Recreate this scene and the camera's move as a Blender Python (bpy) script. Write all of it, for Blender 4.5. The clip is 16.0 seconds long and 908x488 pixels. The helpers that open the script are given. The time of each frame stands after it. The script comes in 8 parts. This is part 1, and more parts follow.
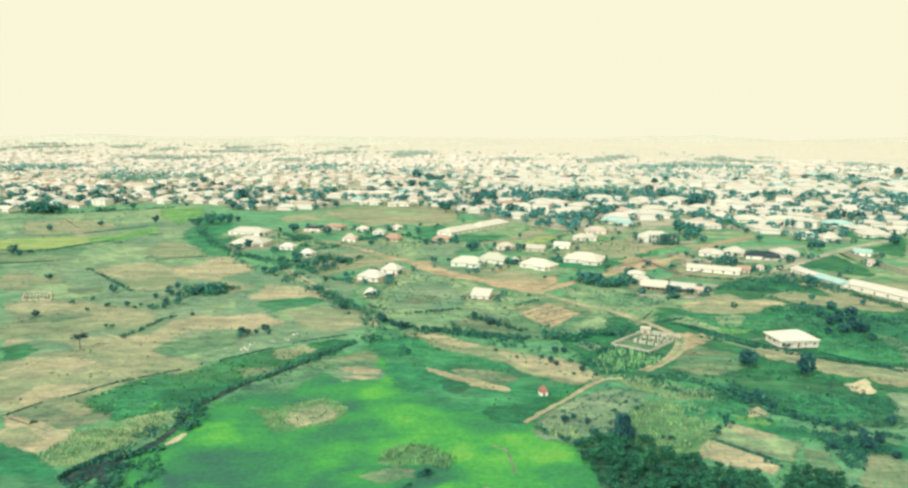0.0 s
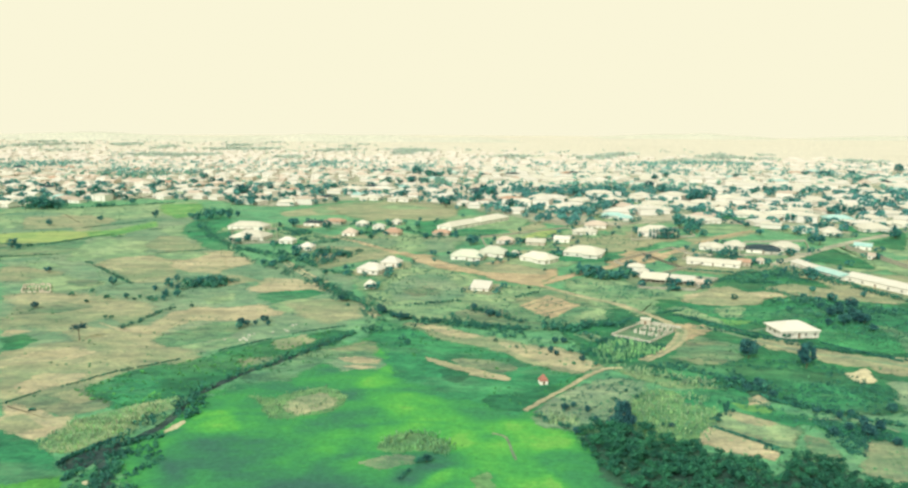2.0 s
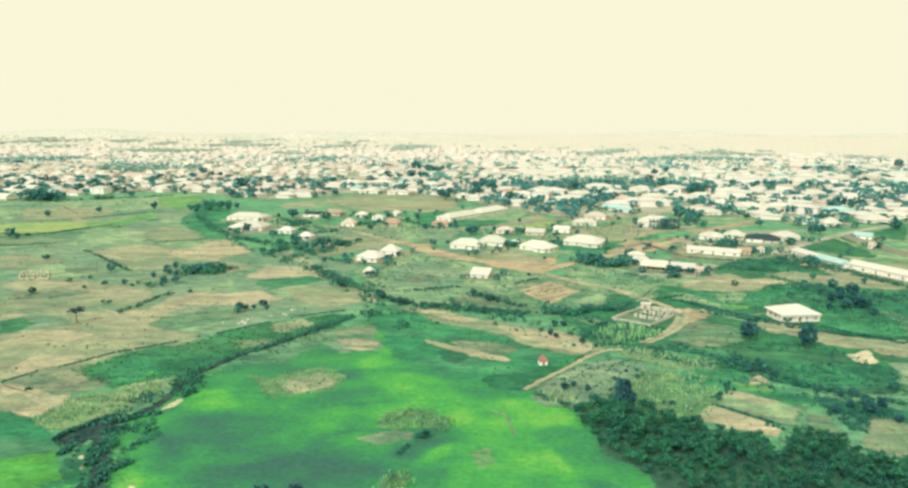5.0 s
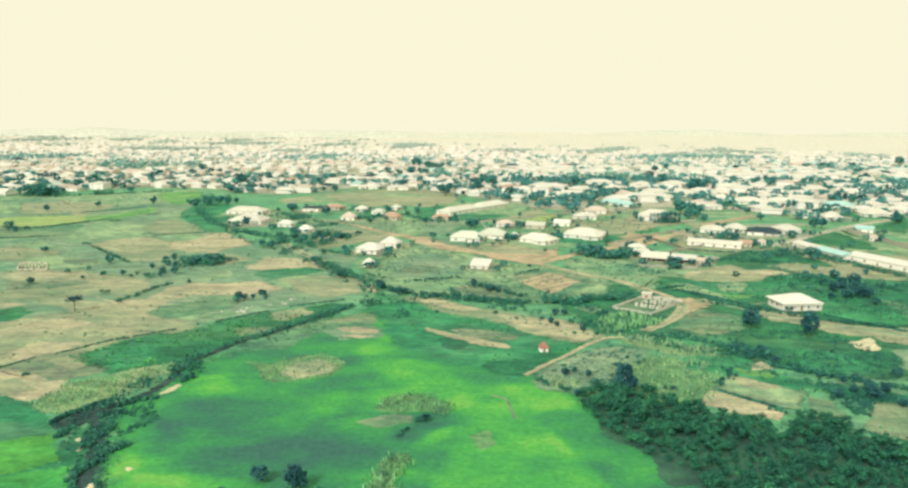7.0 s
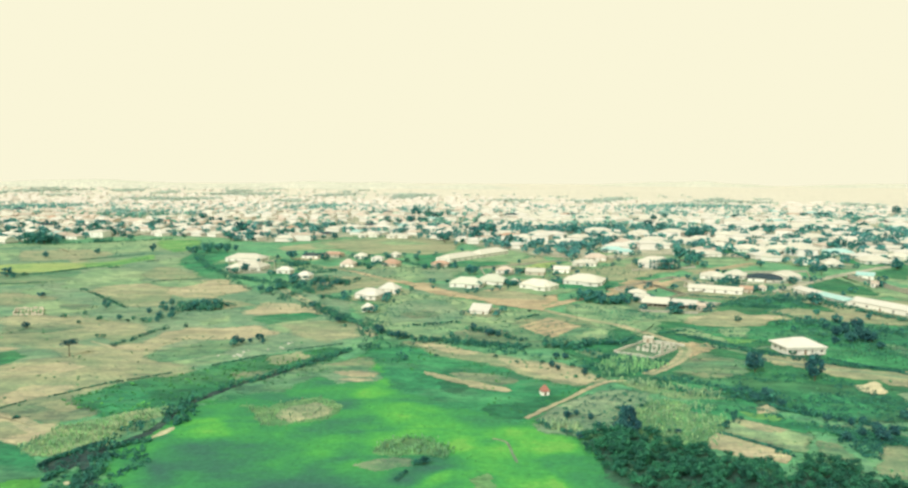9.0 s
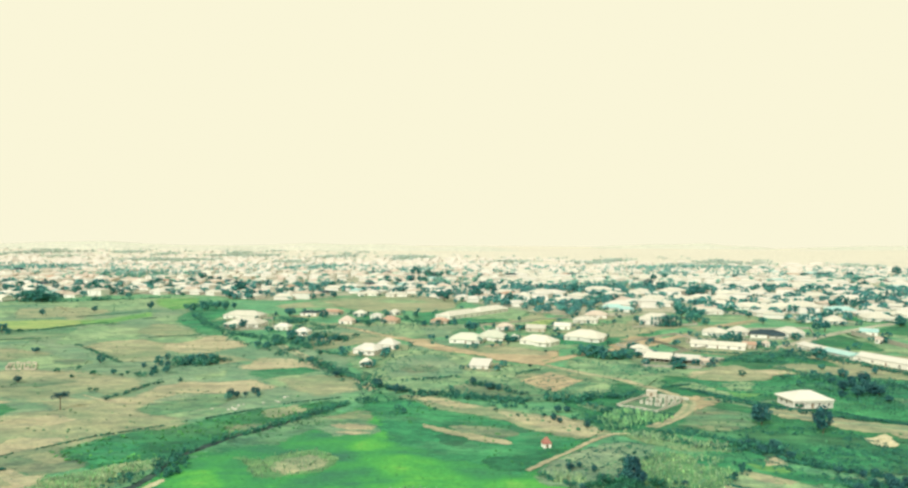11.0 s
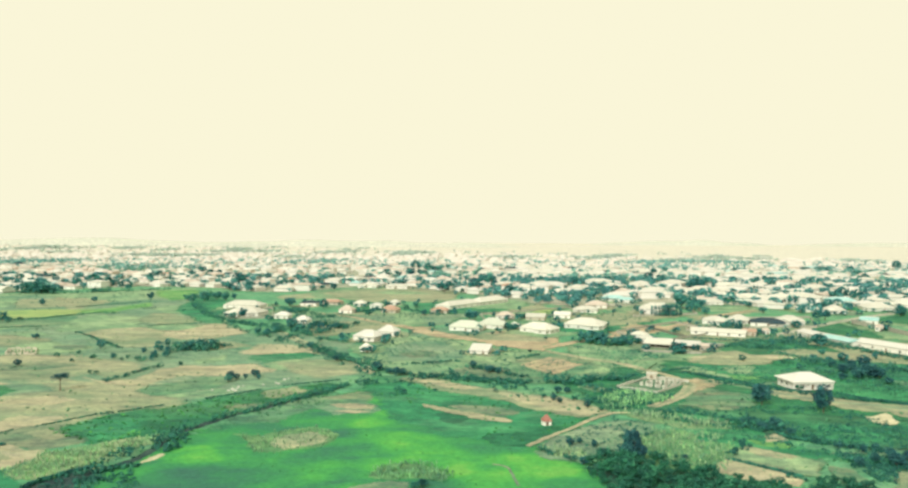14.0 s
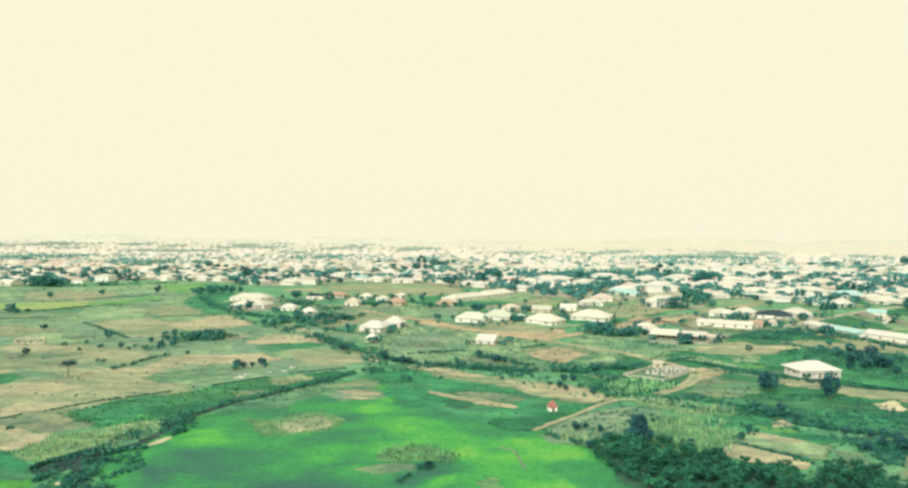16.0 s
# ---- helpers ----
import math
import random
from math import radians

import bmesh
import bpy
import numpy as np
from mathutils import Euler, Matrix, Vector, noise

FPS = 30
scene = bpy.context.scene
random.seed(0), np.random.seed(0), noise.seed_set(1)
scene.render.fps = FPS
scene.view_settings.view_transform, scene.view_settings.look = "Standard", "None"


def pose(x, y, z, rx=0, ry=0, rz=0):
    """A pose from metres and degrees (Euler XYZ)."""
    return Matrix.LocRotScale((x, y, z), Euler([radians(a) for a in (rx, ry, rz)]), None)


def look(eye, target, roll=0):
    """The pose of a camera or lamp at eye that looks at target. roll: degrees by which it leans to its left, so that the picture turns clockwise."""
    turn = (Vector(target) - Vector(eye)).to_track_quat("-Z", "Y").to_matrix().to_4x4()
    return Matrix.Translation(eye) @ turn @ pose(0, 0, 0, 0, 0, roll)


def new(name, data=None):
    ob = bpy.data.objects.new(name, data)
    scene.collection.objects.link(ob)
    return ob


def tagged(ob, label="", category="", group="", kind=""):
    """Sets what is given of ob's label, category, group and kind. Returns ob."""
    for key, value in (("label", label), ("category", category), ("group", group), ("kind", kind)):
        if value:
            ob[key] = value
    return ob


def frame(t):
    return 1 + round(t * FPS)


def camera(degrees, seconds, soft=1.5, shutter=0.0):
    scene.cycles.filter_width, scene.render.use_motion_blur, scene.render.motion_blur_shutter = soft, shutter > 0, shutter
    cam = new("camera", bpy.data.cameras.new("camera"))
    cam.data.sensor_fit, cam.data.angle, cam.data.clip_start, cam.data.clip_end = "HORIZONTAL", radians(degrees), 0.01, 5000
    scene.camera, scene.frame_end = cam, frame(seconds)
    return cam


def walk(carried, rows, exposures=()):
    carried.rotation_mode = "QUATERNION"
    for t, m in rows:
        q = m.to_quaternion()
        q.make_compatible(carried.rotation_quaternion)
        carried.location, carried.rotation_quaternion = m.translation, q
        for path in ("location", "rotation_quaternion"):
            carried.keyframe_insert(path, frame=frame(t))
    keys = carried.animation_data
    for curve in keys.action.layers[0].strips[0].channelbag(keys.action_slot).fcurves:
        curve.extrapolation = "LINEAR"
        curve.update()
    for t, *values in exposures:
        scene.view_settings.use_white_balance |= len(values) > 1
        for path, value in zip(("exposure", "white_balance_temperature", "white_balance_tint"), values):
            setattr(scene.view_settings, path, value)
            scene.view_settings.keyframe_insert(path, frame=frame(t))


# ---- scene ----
cam = camera(64.6, 16.0, soft=2.5)

PATH = [
    (0, (0.117, -1.058, 62.568), (0.04, 0.913, 62.237), 0.3),
    (0.5, (0.154, -1.03, 62.145), (0.078, 0.94, 61.812), 0.3),
    (1, (0.165, -1.013, 61.575), (0.088, 0.957, 61.241), 0.3),
    (1.5, (0.181, -0.981, 60.915), (0.105, 0.99, 60.58), 0.3),
    (2, (0.202, -0.996, 60.203), (0.125, 0.974, 59.868), 0.3),
    (2.5, (0.22, -1.001, 59.478), (0.143, 0.969, 59.142), 0.3),
    (3, (0.221, -1.01, 58.752), (0.145, 0.96, 58.415), 0.3),
    (3.5, (0.235, -1.007, 58.086), (0.159, 0.963, 57.749), 0.3),
    (4, (0.272, -1.013, 57.47), (0.196, 0.957, 57.131), 0.3),
    (6.5, (0.314, -0.338, 53.071), (0.238, 1.632, 52.733), 0.3),
    (7, (0.287, -0.316, 52.46), (0.211, 1.653, 52.121), 0.3),
    (7.5, (0.303, -0.372, 51.812), (0.227, 1.597, 51.471), 0.3),
    (8, (0.302, -0.378, 51.158), (0.226, 1.591, 50.816), 0.3),
    (8.5, (0.282, -0.201, 50.58), (0.206, 1.768, 50.238), 0.3),
    (8.6, (0.281, -0.121, 50.478), (0.205, 1.85, 50.145), 0.3),
    (8.7, (0.28, -0.041, 50.376), (0.204, 1.933, 50.06), 0.3),
    (8.8, (0.279, 0.039, 50.273), (0.203, 2.018, 49.992), 0.3),
    (8.9, (0.278, 0.119, 50.171), (0.202, 2.102, 49.925), 0.3),
    (9, (0.277, 0.199, 50.069), (0.201, 2.188, 49.871), 0.3),
    (9.1, (0.277, 0.279, 49.967), (0.2, 2.271, 49.805), 0.3),
    (9.2, (0.276, 0.359, 49.865), (0.199, 2.354, 49.741), 0.3),
    (9.3, (0.275, 0.439, 49.762), (0.198, 2.436, 49.688), 0.3),
    (9.4, (0.274, 0.519, 49.66), (0.197, 2.517, 49.616), 0.3),
    (9.5, (0.273, 0.599, 49.558), (0.196, 2.597, 49.531), 0.3),
    (9.6, (0.28, 0.62, 49.37), (0.203, 2.618, 49.346), 0.3),
    (9.7, (0.287, 0.641, 49.182), (0.21, 2.64, 49.159), 0.3),
    (12, (0.445, 1.126, 44.863), (0.368, 3.125, 44.84), 0.3),
    (12.5, (0.435, 1.131, 44.223), (0.358, 3.129, 44.198), 0.3),
    (13, (0.432, 1.118, 43.554), (0.355, 3.116, 43.528), 0.3),
    (13.5, (0.409, 1.118, 42.84), (0.333, 3.117, 42.812), 0.3),
    (14, (0.403, 1.123, 42.11), (0.326, 3.122, 42.081), 0.3),
    (14.5, (0.407, 1.114, 41.378), (0.331, 3.113, 41.348), 0.3),
    (15, (0.415, 1.097, 40.67), (0.338, 3.096, 40.639), 0.3),
    (15.5, (0.357, 1.061, 40.036), (0.281, 3.059, 40.002), 0.3),
    (15.9, (0.357, 1.032, 39.651), (0.281, 3.03, 39.616), 0.3),
    (16, (0.357, 1.025, 39.555), (0.264, 3.022, 39.519), 0.3),
]
UNIT = 1.5  # the plan below is placed to fit the camera's view, at an estimated two thirds of true size; UNIT metres to one of its steps
walk(cam, [(t, look(Vector(eye) * UNIT, Vector(target) * UNIT, roll)) for t, eye, target, roll in PATH],
     exposures=[(0, 0.0), (16, 0.0)])

# ---- light: bright hazy sky, veiled sun high behind the viewer's shoulder
SUN_ELEV, SUN_AZ = 38.0, 206.0
world = bpy.data.worlds.new("hazy_sky")
scene.world = world
world.use_nodes = True
wn = world.node_tree
wn.nodes.clear()
sky = wn.nodes.new("ShaderNodeTexSky")
sky.sky_type, sky.sun_disc = "NISHITA", False
sky.sun_elevation, sky.sun_rotation = radians(SUN_ELEV), radians(SUN_AZ)
sky.dust_density = 6.0
thin = wn.nodes.new("ShaderNodeVectorMath")
thin.operation = "SCALE"
thin.inputs["Scale"].default_value = 0.06
veil = wn.nodes.new("ShaderNodeMix")
veil.data_type = "RGBA"
veil.inputs[0].default_value = 0.996
veil.inputs[7].default_value = (0.960, 0.922, 0.690, 1)
back = wn.nodes.new("ShaderNodeBackground")
back.inputs[1].default_value = 1.0
wout = wn.nodes.new("ShaderNodeOutputWorld")
wn.links.new(sky.outputs[0], thin.inputs[0])
wn.links.new(thin.outputs[0], veil.inputs[6])
wn.links.new(veil.outputs[2], back.inputs[0])
wn.links.new(back.outputs[0], wout.inputs[0])

sun = new("sun", bpy.data.lights.new("sun", "SUN"))
sun.data.energy, sun.data.angle, sun.data.color = 3.25, radians(14), (1.0, 0.97, 0.88)
az, el = radians(SUN_AZ), radians(SUN_ELEV)
sun.matrix_world = look((math.sin(az) * math.cos(el) * 500, math.cos(az) * math.cos(el) * 500, math.sin(el) * 500), (0, 0, 0))


# ---- materials
def shader(name, rough=0.9, metal=0.0):
    m = bpy.data.materials.new(name)
    m.use_nodes = True
    nt = m.node_tree
    b = nt.nodes["Principled BSDF"]
    b.inputs["Roughness"].default_value = rough
    b.inputs["Metallic"].default_value = metal
    b.inputs["Specular IOR Level"].default_value = 0.25
    return m, nt, b


def noise_at(nt, scale, detail, stretch=(1, 1, 1), turn=0.0, rough=0.6):
    geo = nt.nodes.new("ShaderNodeNewGeometry")
    mp = nt.nodes.new("ShaderNodeMapping")
    mp.inputs["Scale"].default_value = stretch
    mp.inputs["Rotation"].default_value = (0, 0, turn)
    nz = nt.nodes.new("ShaderNodeTexNoise")
    nz.inputs["Scale"].default_value, nz.inputs["Detail"].default_value = scale / UNIT, detail
    nz.inputs["Roughness"].default_value = rough
    nt.links.new(geo.outputs["Position"], mp.inputs[0])
    nt.links.new(mp.outputs[0], nz.inputs[0])
    return nz


def ramp(nt, source, stops):
    r = nt.nodes.new("ShaderNodeValToRGB")
    els = r.color_ramp.elements
    while len(els) < len(stops):
        els.new(0.5)
    for e, (p, c) in zip(els, stops):
        e.position, e.color = p, (*c, 1)
    nt.links.new(source, r.inputs[0])
    return r


def blend(nt, fac, a, b, kind="MIX"):
    mx = nt.nodes.new("ShaderNodeMix")
    mx.data_type, mx.blend_type = "RGBA", kind
    for s, v in ((0, fac), (6, a), (7, b)):
        if isinstance(v, (int, float)):
            mx.inputs[s].default_value = v
        elif isinstance(v, tuple):
            mx.inputs[s].default_value = (*v, 1)
        else:
            nt.links.new(v, mx.inputs[s])
    return mx.outputs[2]


def bump(nt, b, height, strength, distance):
    bp = nt.nodes.new("ShaderNodeBump")
    bp.inputs["Strength"].default_value, bp.inputs["Distance"].default_value = strength, distance * UNIT
    nt.links.new(height, bp.inputs["Height"])
    nt.links.new(bp.outputs[0], b.inputs["Normal"])


def fringe(nt, b):
    """Growth thins out in clumps and single blades where the mesh's "cover" falls to nothing."""
    cover = nt.nodes.new("ShaderNodeAttribute")
    cover.attribute_name = "cover"
    last = cover.outputs["Fac"]
    for scale, amount in ((0.06, 1.3), (0.35, 1.7), (2.2, 2.4)):
        clumps = noise_at(nt, scale, 2, (0.8, 1.2, 1), 0.2, 0.65)
        part_ = nt.nodes.new("ShaderNodeMath")
        part_.operation = "MULTIPLY_ADD"
        part_.inputs[1].default_value = amount
        shift = nt.nodes.new("ShaderNodeMath")
        shift.operation = "SUBTRACT"
        shift.inputs[1].default_value = 0.5
        nt.links.new(clumps.outputs[0], shift.inputs[0])
        nt.links.new(shift.outputs[0], part_.inputs[0])
        nt.links.new(last, part_.inputs[2])
        last = part_.outputs[0]
    a = ramp(nt, last, [(0.56, (0, 0, 0)), (0.60, (1, 1, 1))])
    nt.links.new(a.outputs[0], b.inputs["Alpha"])


def soil(name, low, mid, high, size=0.05, streak=None, weeds=0.0, other=None):
    """Open ground: broad patches, furrow streaks and fine clods; it thins out in clumps where the mesh's "cover" falls to nothing."""
    m, nt, b = shader(name, 0.95)
    big = noise_at(nt, size, 6, rough=0.65)
    fine = noise_at(nt, 0.9, 8, rough=0.75)
    lines = noise_at(nt, 0.10, 4, *(streak or ((1, 1, 1), 0.0)))
    c = ramp(nt, big.outputs[0], [(0.32, low), (0.5, mid), (0.68, high)]).outputs[0]
    l = ramp(nt, lines.outputs[0], [(0.35, (0.80, 0.80, 0.80)), (0.65, (1.16, 1.14, 1.10))]).outputs[0]
    f = ramp(nt, fine.outputs[0], [(0.30, (0.68, 0.71, 0.72)), (0.70, (1.28, 1.25, 1.20))]).outputs[0]
    c = blend(nt, 1.0, c, l, "MULTIPLY")
    c = blend(nt, 1.0, c, f, "MULTIPLY")
    spots = noise_at(nt, 0.30, 5, (0.6, 1.4, 1), 0.1, 0.7)
    s = ramp(nt, spots.outputs[0], [(0.34, (0.76, 0.80, 0.82)), (0.52, (1.0, 1.0, 1.0)), (0.70, (1.22, 1.18, 1.10))]).outputs[0]
    c = blend(nt, 1.0, c, s, "MULTIPLY")
    if other:
        where = noise_at(nt, 0.045, 7, (0.45, 1.5, 1), 0.35, 0.68)
        k = ramp(nt, where.outputs[0], [(0.48, (0, 0, 0)), (0.66, (other[1],) * 3)]).outputs[0]
        c = blend(nt, k, c, other[0])
    if weeds:
        clump = noise_at(nt, 0.22, 7, (0.7, 1.3, 1), 0.3, 0.78)
        k = ramp(nt, clump.outputs[0], [(0.40, (1 - weeds, 1 - weeds * 0.8, 1 - weeds * 0.6)), (0.56, (1.08, 1.08, 1.04))]).outputs[0]
        c = blend(nt, 1.0, c, k, "MULTIPLY")
    nt.links.new(c, b.inputs["Base Color"])
    bump(nt, b, fine.outputs[0], 0.6, 0.25)
    fringe(nt, b)
    return m


ALONG = ((0.25, 1.6, 1), radians(25))
GROUND = {
    "grass": soil("meadow_grass", (0.022, 0.175, 0.104), (0.033, 0.236, 0.117), (0.058, 0.292, 0.126), 0.025, weeds=0.42, other=((0.150, 0.275, 0.164), 0.5)),
    # lightened meadow green: distance haze is put into this grass colour
    "palegrass": soil("hazed_meadow_grass", (0.135, 0.295, 0.182), (0.210, 0.358, 0.212), (0.288, 0.405, 0.244), 0.025, weeds=0.38, other=((0.307, 0.395, 0.231), 0.7)),
    "straw": soil("ripening_crop", (0.185, 0.338, 0.138), (0.270, 0.392, 0.155), (0.345, 0.428, 0.190), 0.06, ALONG),
    "lush": soil("lush_grass", (0.030, 0.210, 0.093), (0.048, 0.294, 0.080), (0.084, 0.362, 0.068), 0.02, weeds=0.2),
    "lime": soil("lime_grass", (0.043, 0.262, 0.074), (0.074, 0.322, 0.071), (0.131, 0.366, 0.079), 0.035, weeds=0.2),
    "yellow": soil("yellowing_grass", (0.068, 0.270, 0.100), (0.131, 0.330, 0.116), (0.207, 0.360, 0.147), 0.06),
    "darkgrass": soil("wet_grass", (0.017, 0.130, 0.080), (0.025, 0.178, 0.090), (0.040, 0.228, 0.096), 0.035, weeds=0.4, other=((0.154, 0.251, 0.141), 0.25)),
    "olive": soil("grazed_pasture", (0.096, 0.250, 0.170), (0.190, 0.308, 0.210), (0.278, 0.346, 0.242), 0.018, ALONG, weeds=0.35, other=((0.092, 0.243, 0.147), 0.5)),
    "olivegreen": soil("weedy_pasture", (0.059, 0.212, 0.137), (0.112, 0.254, 0.154), (0.180, 0.295, 0.179), 0.03, ALONG, weeds=0.45, other=((0.324, 0.290, 0.189), 0.7)),
    "tan": soil("dry_soil", (0.166, 0.262, 0.170), (0.294, 0.325, 0.220), (0.372, 0.378, 0.264), 0.028, ALONG, weeds=0.22, other=((0.078, 0.228, 0.127), 0.40)),
    "lightsoil": soil("pale_tilled_soil", (0.290, 0.302, 0.210), (0.405, 0.385, 0.275), (0.472, 0.438, 0.318), 0.05, ALONG, weeds=0.18, other=((0.069, 0.218, 0.125), 0.28)),
    "fallow": soil("fallow_soil", (0.089, 0.196, 0.134), (0.172, 0.243, 0.167), (0.266, 0.303, 0.205), 0.07, ALONG, weeds=0.4, other=((0.070, 0.225, 0.120), 0.6)),
    "laterite": soil("laterite_earth", (0.322, 0.294, 0.202), (0.428, 0.356, 0.250), (0.500, 0.412, 0.298), 0.08, weeds=0.25, other=((0.078, 0.218, 0.114), 0.15)),
    "maizegrass": soil("maize_ground", (0.082, 0.240, 0.115), (0.130, 0.290, 0.135), (0.185, 0.330, 0.162), 0.12, weeds=0.35),
    "maizesoil": soil("dry_maize_ground", (0.100, 0.260, 0.135), (0.185, 0.310, 0.172), (0.280, 0.345, 0.210), 0.12),
    "townearth": soil("pale_town_earth", (0.270, 0.335, 0.260), (0.420, 0.415, 0.345), (0.530, 0.495, 0.425), 0.012, weeds=0.25, other=((0.105, 0.255, 0.150), 0.75)),
    # near-sky tones: the horizon haze is put into these two ground colours
    "far": soil("distant_hazed_plain", (0.595, 0.588, 0.525), (0.620, 0.612, 0.550), (0.640, 0.630, 0.575), 0.004),
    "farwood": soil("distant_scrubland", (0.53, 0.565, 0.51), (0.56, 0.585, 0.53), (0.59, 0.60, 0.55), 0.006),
    "mud": soil("stream_mud", (0.020, 0.050, 0.056), (0.034, 0.076, 0.078), (0.072, 0.128, 0.112), 0.25, weeds=0.5),
    # dark earth colour with the shade of trees and bushes painted in
    "shade": soil("shaded_wood_earth", (0.028, 0.082, 0.074), (0.036, 0.110, 0.082), (0.046, 0.155, 0.086), 0.10),
    "sand": soil("bare_sand", (0.46, 0.44, 0.31), (0.53, 0.51, 0.36), (0.58, 0.56, 0.42), 0.4),
}
MEADOW, _nt, _b = shader("water_meadow", 0.95)
_at = _nt.nodes.new("ShaderNodeAttribute")
_at.attribute_name = "growth"
_mid, _fine = noise_at(_nt, 0.07, 8, (0.7, 1.3, 1), 0.2, 0.72), noise_at(_nt, 0.9, 8, rough=0.75)
_sum = _nt.nodes.new("ShaderNodeMath")
_sum.operation = "MULTIPLY_ADD"
_sum.inputs[1].default_value = 1.5
_off = _nt.nodes.new("ShaderNodeMath")
_off.operation = "SUBTRACT"
_off.inputs[1].default_value = 0.77
_nt.links.new(_at.outputs["Fac"], _off.inputs[0])
_nt.links.new(_mid.outputs[0], _sum.inputs[0])
_nt.links.new(_off.outputs[0], _sum.inputs[2])
_c = ramp(_nt, _sum.outputs[0], [(0.0, (0.034, 0.132, 0.106)), (0.2, (0.032, 0.170, 0.098)), (0.45, (0.037, 0.240, 0.088)),
                                 (0.7, (0.055, 0.322, 0.078)), (0.92, (0.086, 0.380, 0.074)), (1.0, (0.130, 0.398, 0.084))]).outputs[0]
_f = ramp(_nt, _fine.outputs[0], [(0.30, (0.66, 0.69, 0.72)), (0.70, (1.24, 1.18, 1.15))]).outputs[0]
_nt.links.new(blend(_nt, 1.0, _c, _f, "MULTIPLY"), _b.inputs["Base Color"])
bump(_nt, _b, _fine.outputs[0], 0.5, 0.2)
fringe(_nt, _b)
NAMES = {
    "straw": ("crop_field", "yellow green ripening crop strip"),
    "palegrass": ("grass_field", "pale green grass before the town, haze painted into its colour"),
    "grass": ("grass_field", "green grass meadow with mottled tufts"), "lush": ("grass_field", "lush bright green wet meadow grass"),
    "lime": ("grass_field", "lime green young grass in the meadow"), "yellow": ("grass_field", "yellowing grass patch on farmland"),
    "darkgrass": ("grass_field", "dark green damp grass beside farmland"),
    "olive": ("pasture", "olive dry grazed pasture with bare spots"), "olivegreen": ("pasture", "weedy grey green fallow pasture"),
    "tan": ("dry_field", "dry tan harvested field of bare soil"), "lightsoil": ("ploughed_field", "pale freshly ploughed sandy soil field"),
    "fallow": ("fallow_field", "brown grey fallow field with weeds"), "laterite": ("bare_earth", "bare orange tan laterite earth"),
    "maizegrass": ("maize_field", "green weedy ground under maize"), "maizesoil": ("maize_field", "dry yellowish ground under ripe maize"),
    "townearth": ("town_ground", "pale trodden earth between town houses"), "mud": ("stream_bed", "dark muddy bed of a small stream"),
    "farwood": ("distant_scrubland", "grey green scrubland near the horizon, paled by painted haze"),
    "shade": ("bog", "dark earth under the wood and bushes, shade painted in"),
    "sand": ("sand_bank", "pale bare sand bank"),
}


def paint(name, low, high, rough=0.7, size=0.5, by="object", spread=(0.80, 1.1)):
    """Painted or bare surface with stains and slight differences from thing to thing."""
    m, nt, b = shader(name, rough)
    big = noise_at(nt, size, 5)
    c = ramp(nt, big.outputs[0], [(0.3, low), (0.7, high)]).outputs[0]
    if by == "island":
        g = nt.nodes.new("ShaderNodeNewGeometry")
        v = ramp(nt, g.outputs["Random Per Island"], [(0.0, (spread[0],) * 3), (1.0, (spread[1],) * 3)]).outputs[0]
    else:
        o = nt.nodes.new("ShaderNodeObjectInfo")
        v = ramp(nt, o.outputs["Random"], [(0.0, (0.86, 0.86, 0.86)), (1.0, (1.06, 1.06, 1.06))]).outputs[0]
    c = blend(nt, 1.0, c, v, "MULTIPLY")
    nt.links.new(c, b.inputs["Base Color"])
    bump(nt, b, big.outputs[0], 0.15, 0.05)
    return m


def roofing(name, low, high, rough=0.5):
    """Long-span metal sheet: ribs down the slope, weather stains."""
    m, nt, b = shader(name, rough, 0.0)
    big = noise_at(nt, 0.35, 6, rough=0.7)
    c = ramp(nt, big.outputs[0], [(0.3, low), (0.7, high)]).outputs[0]
    o = nt.nodes.new("ShaderNodeObjectInfo")
    v = ramp(nt, o.outputs["Random"], [(0.0, (0.86, 0.86, 0.86)), (1.0, (1.05, 1.05, 1.05))]).outputs[0]
    c = blend(nt, 1.0, c, v, "MULTIPLY")
    nt.links.new(c, b.inputs["Base Color"])
    tc = nt.nodes.new("ShaderNodeTexCoord")
    wv = nt.nodes.new("ShaderNodeTexWave")
    wv.inputs["Scale"].default_value = 1.3
    nt.links.new(tc.outputs["Object"], wv.inputs[0])
    bump(nt, b, wv.outputs["Fac"], 0.3, 0.04)
    return m


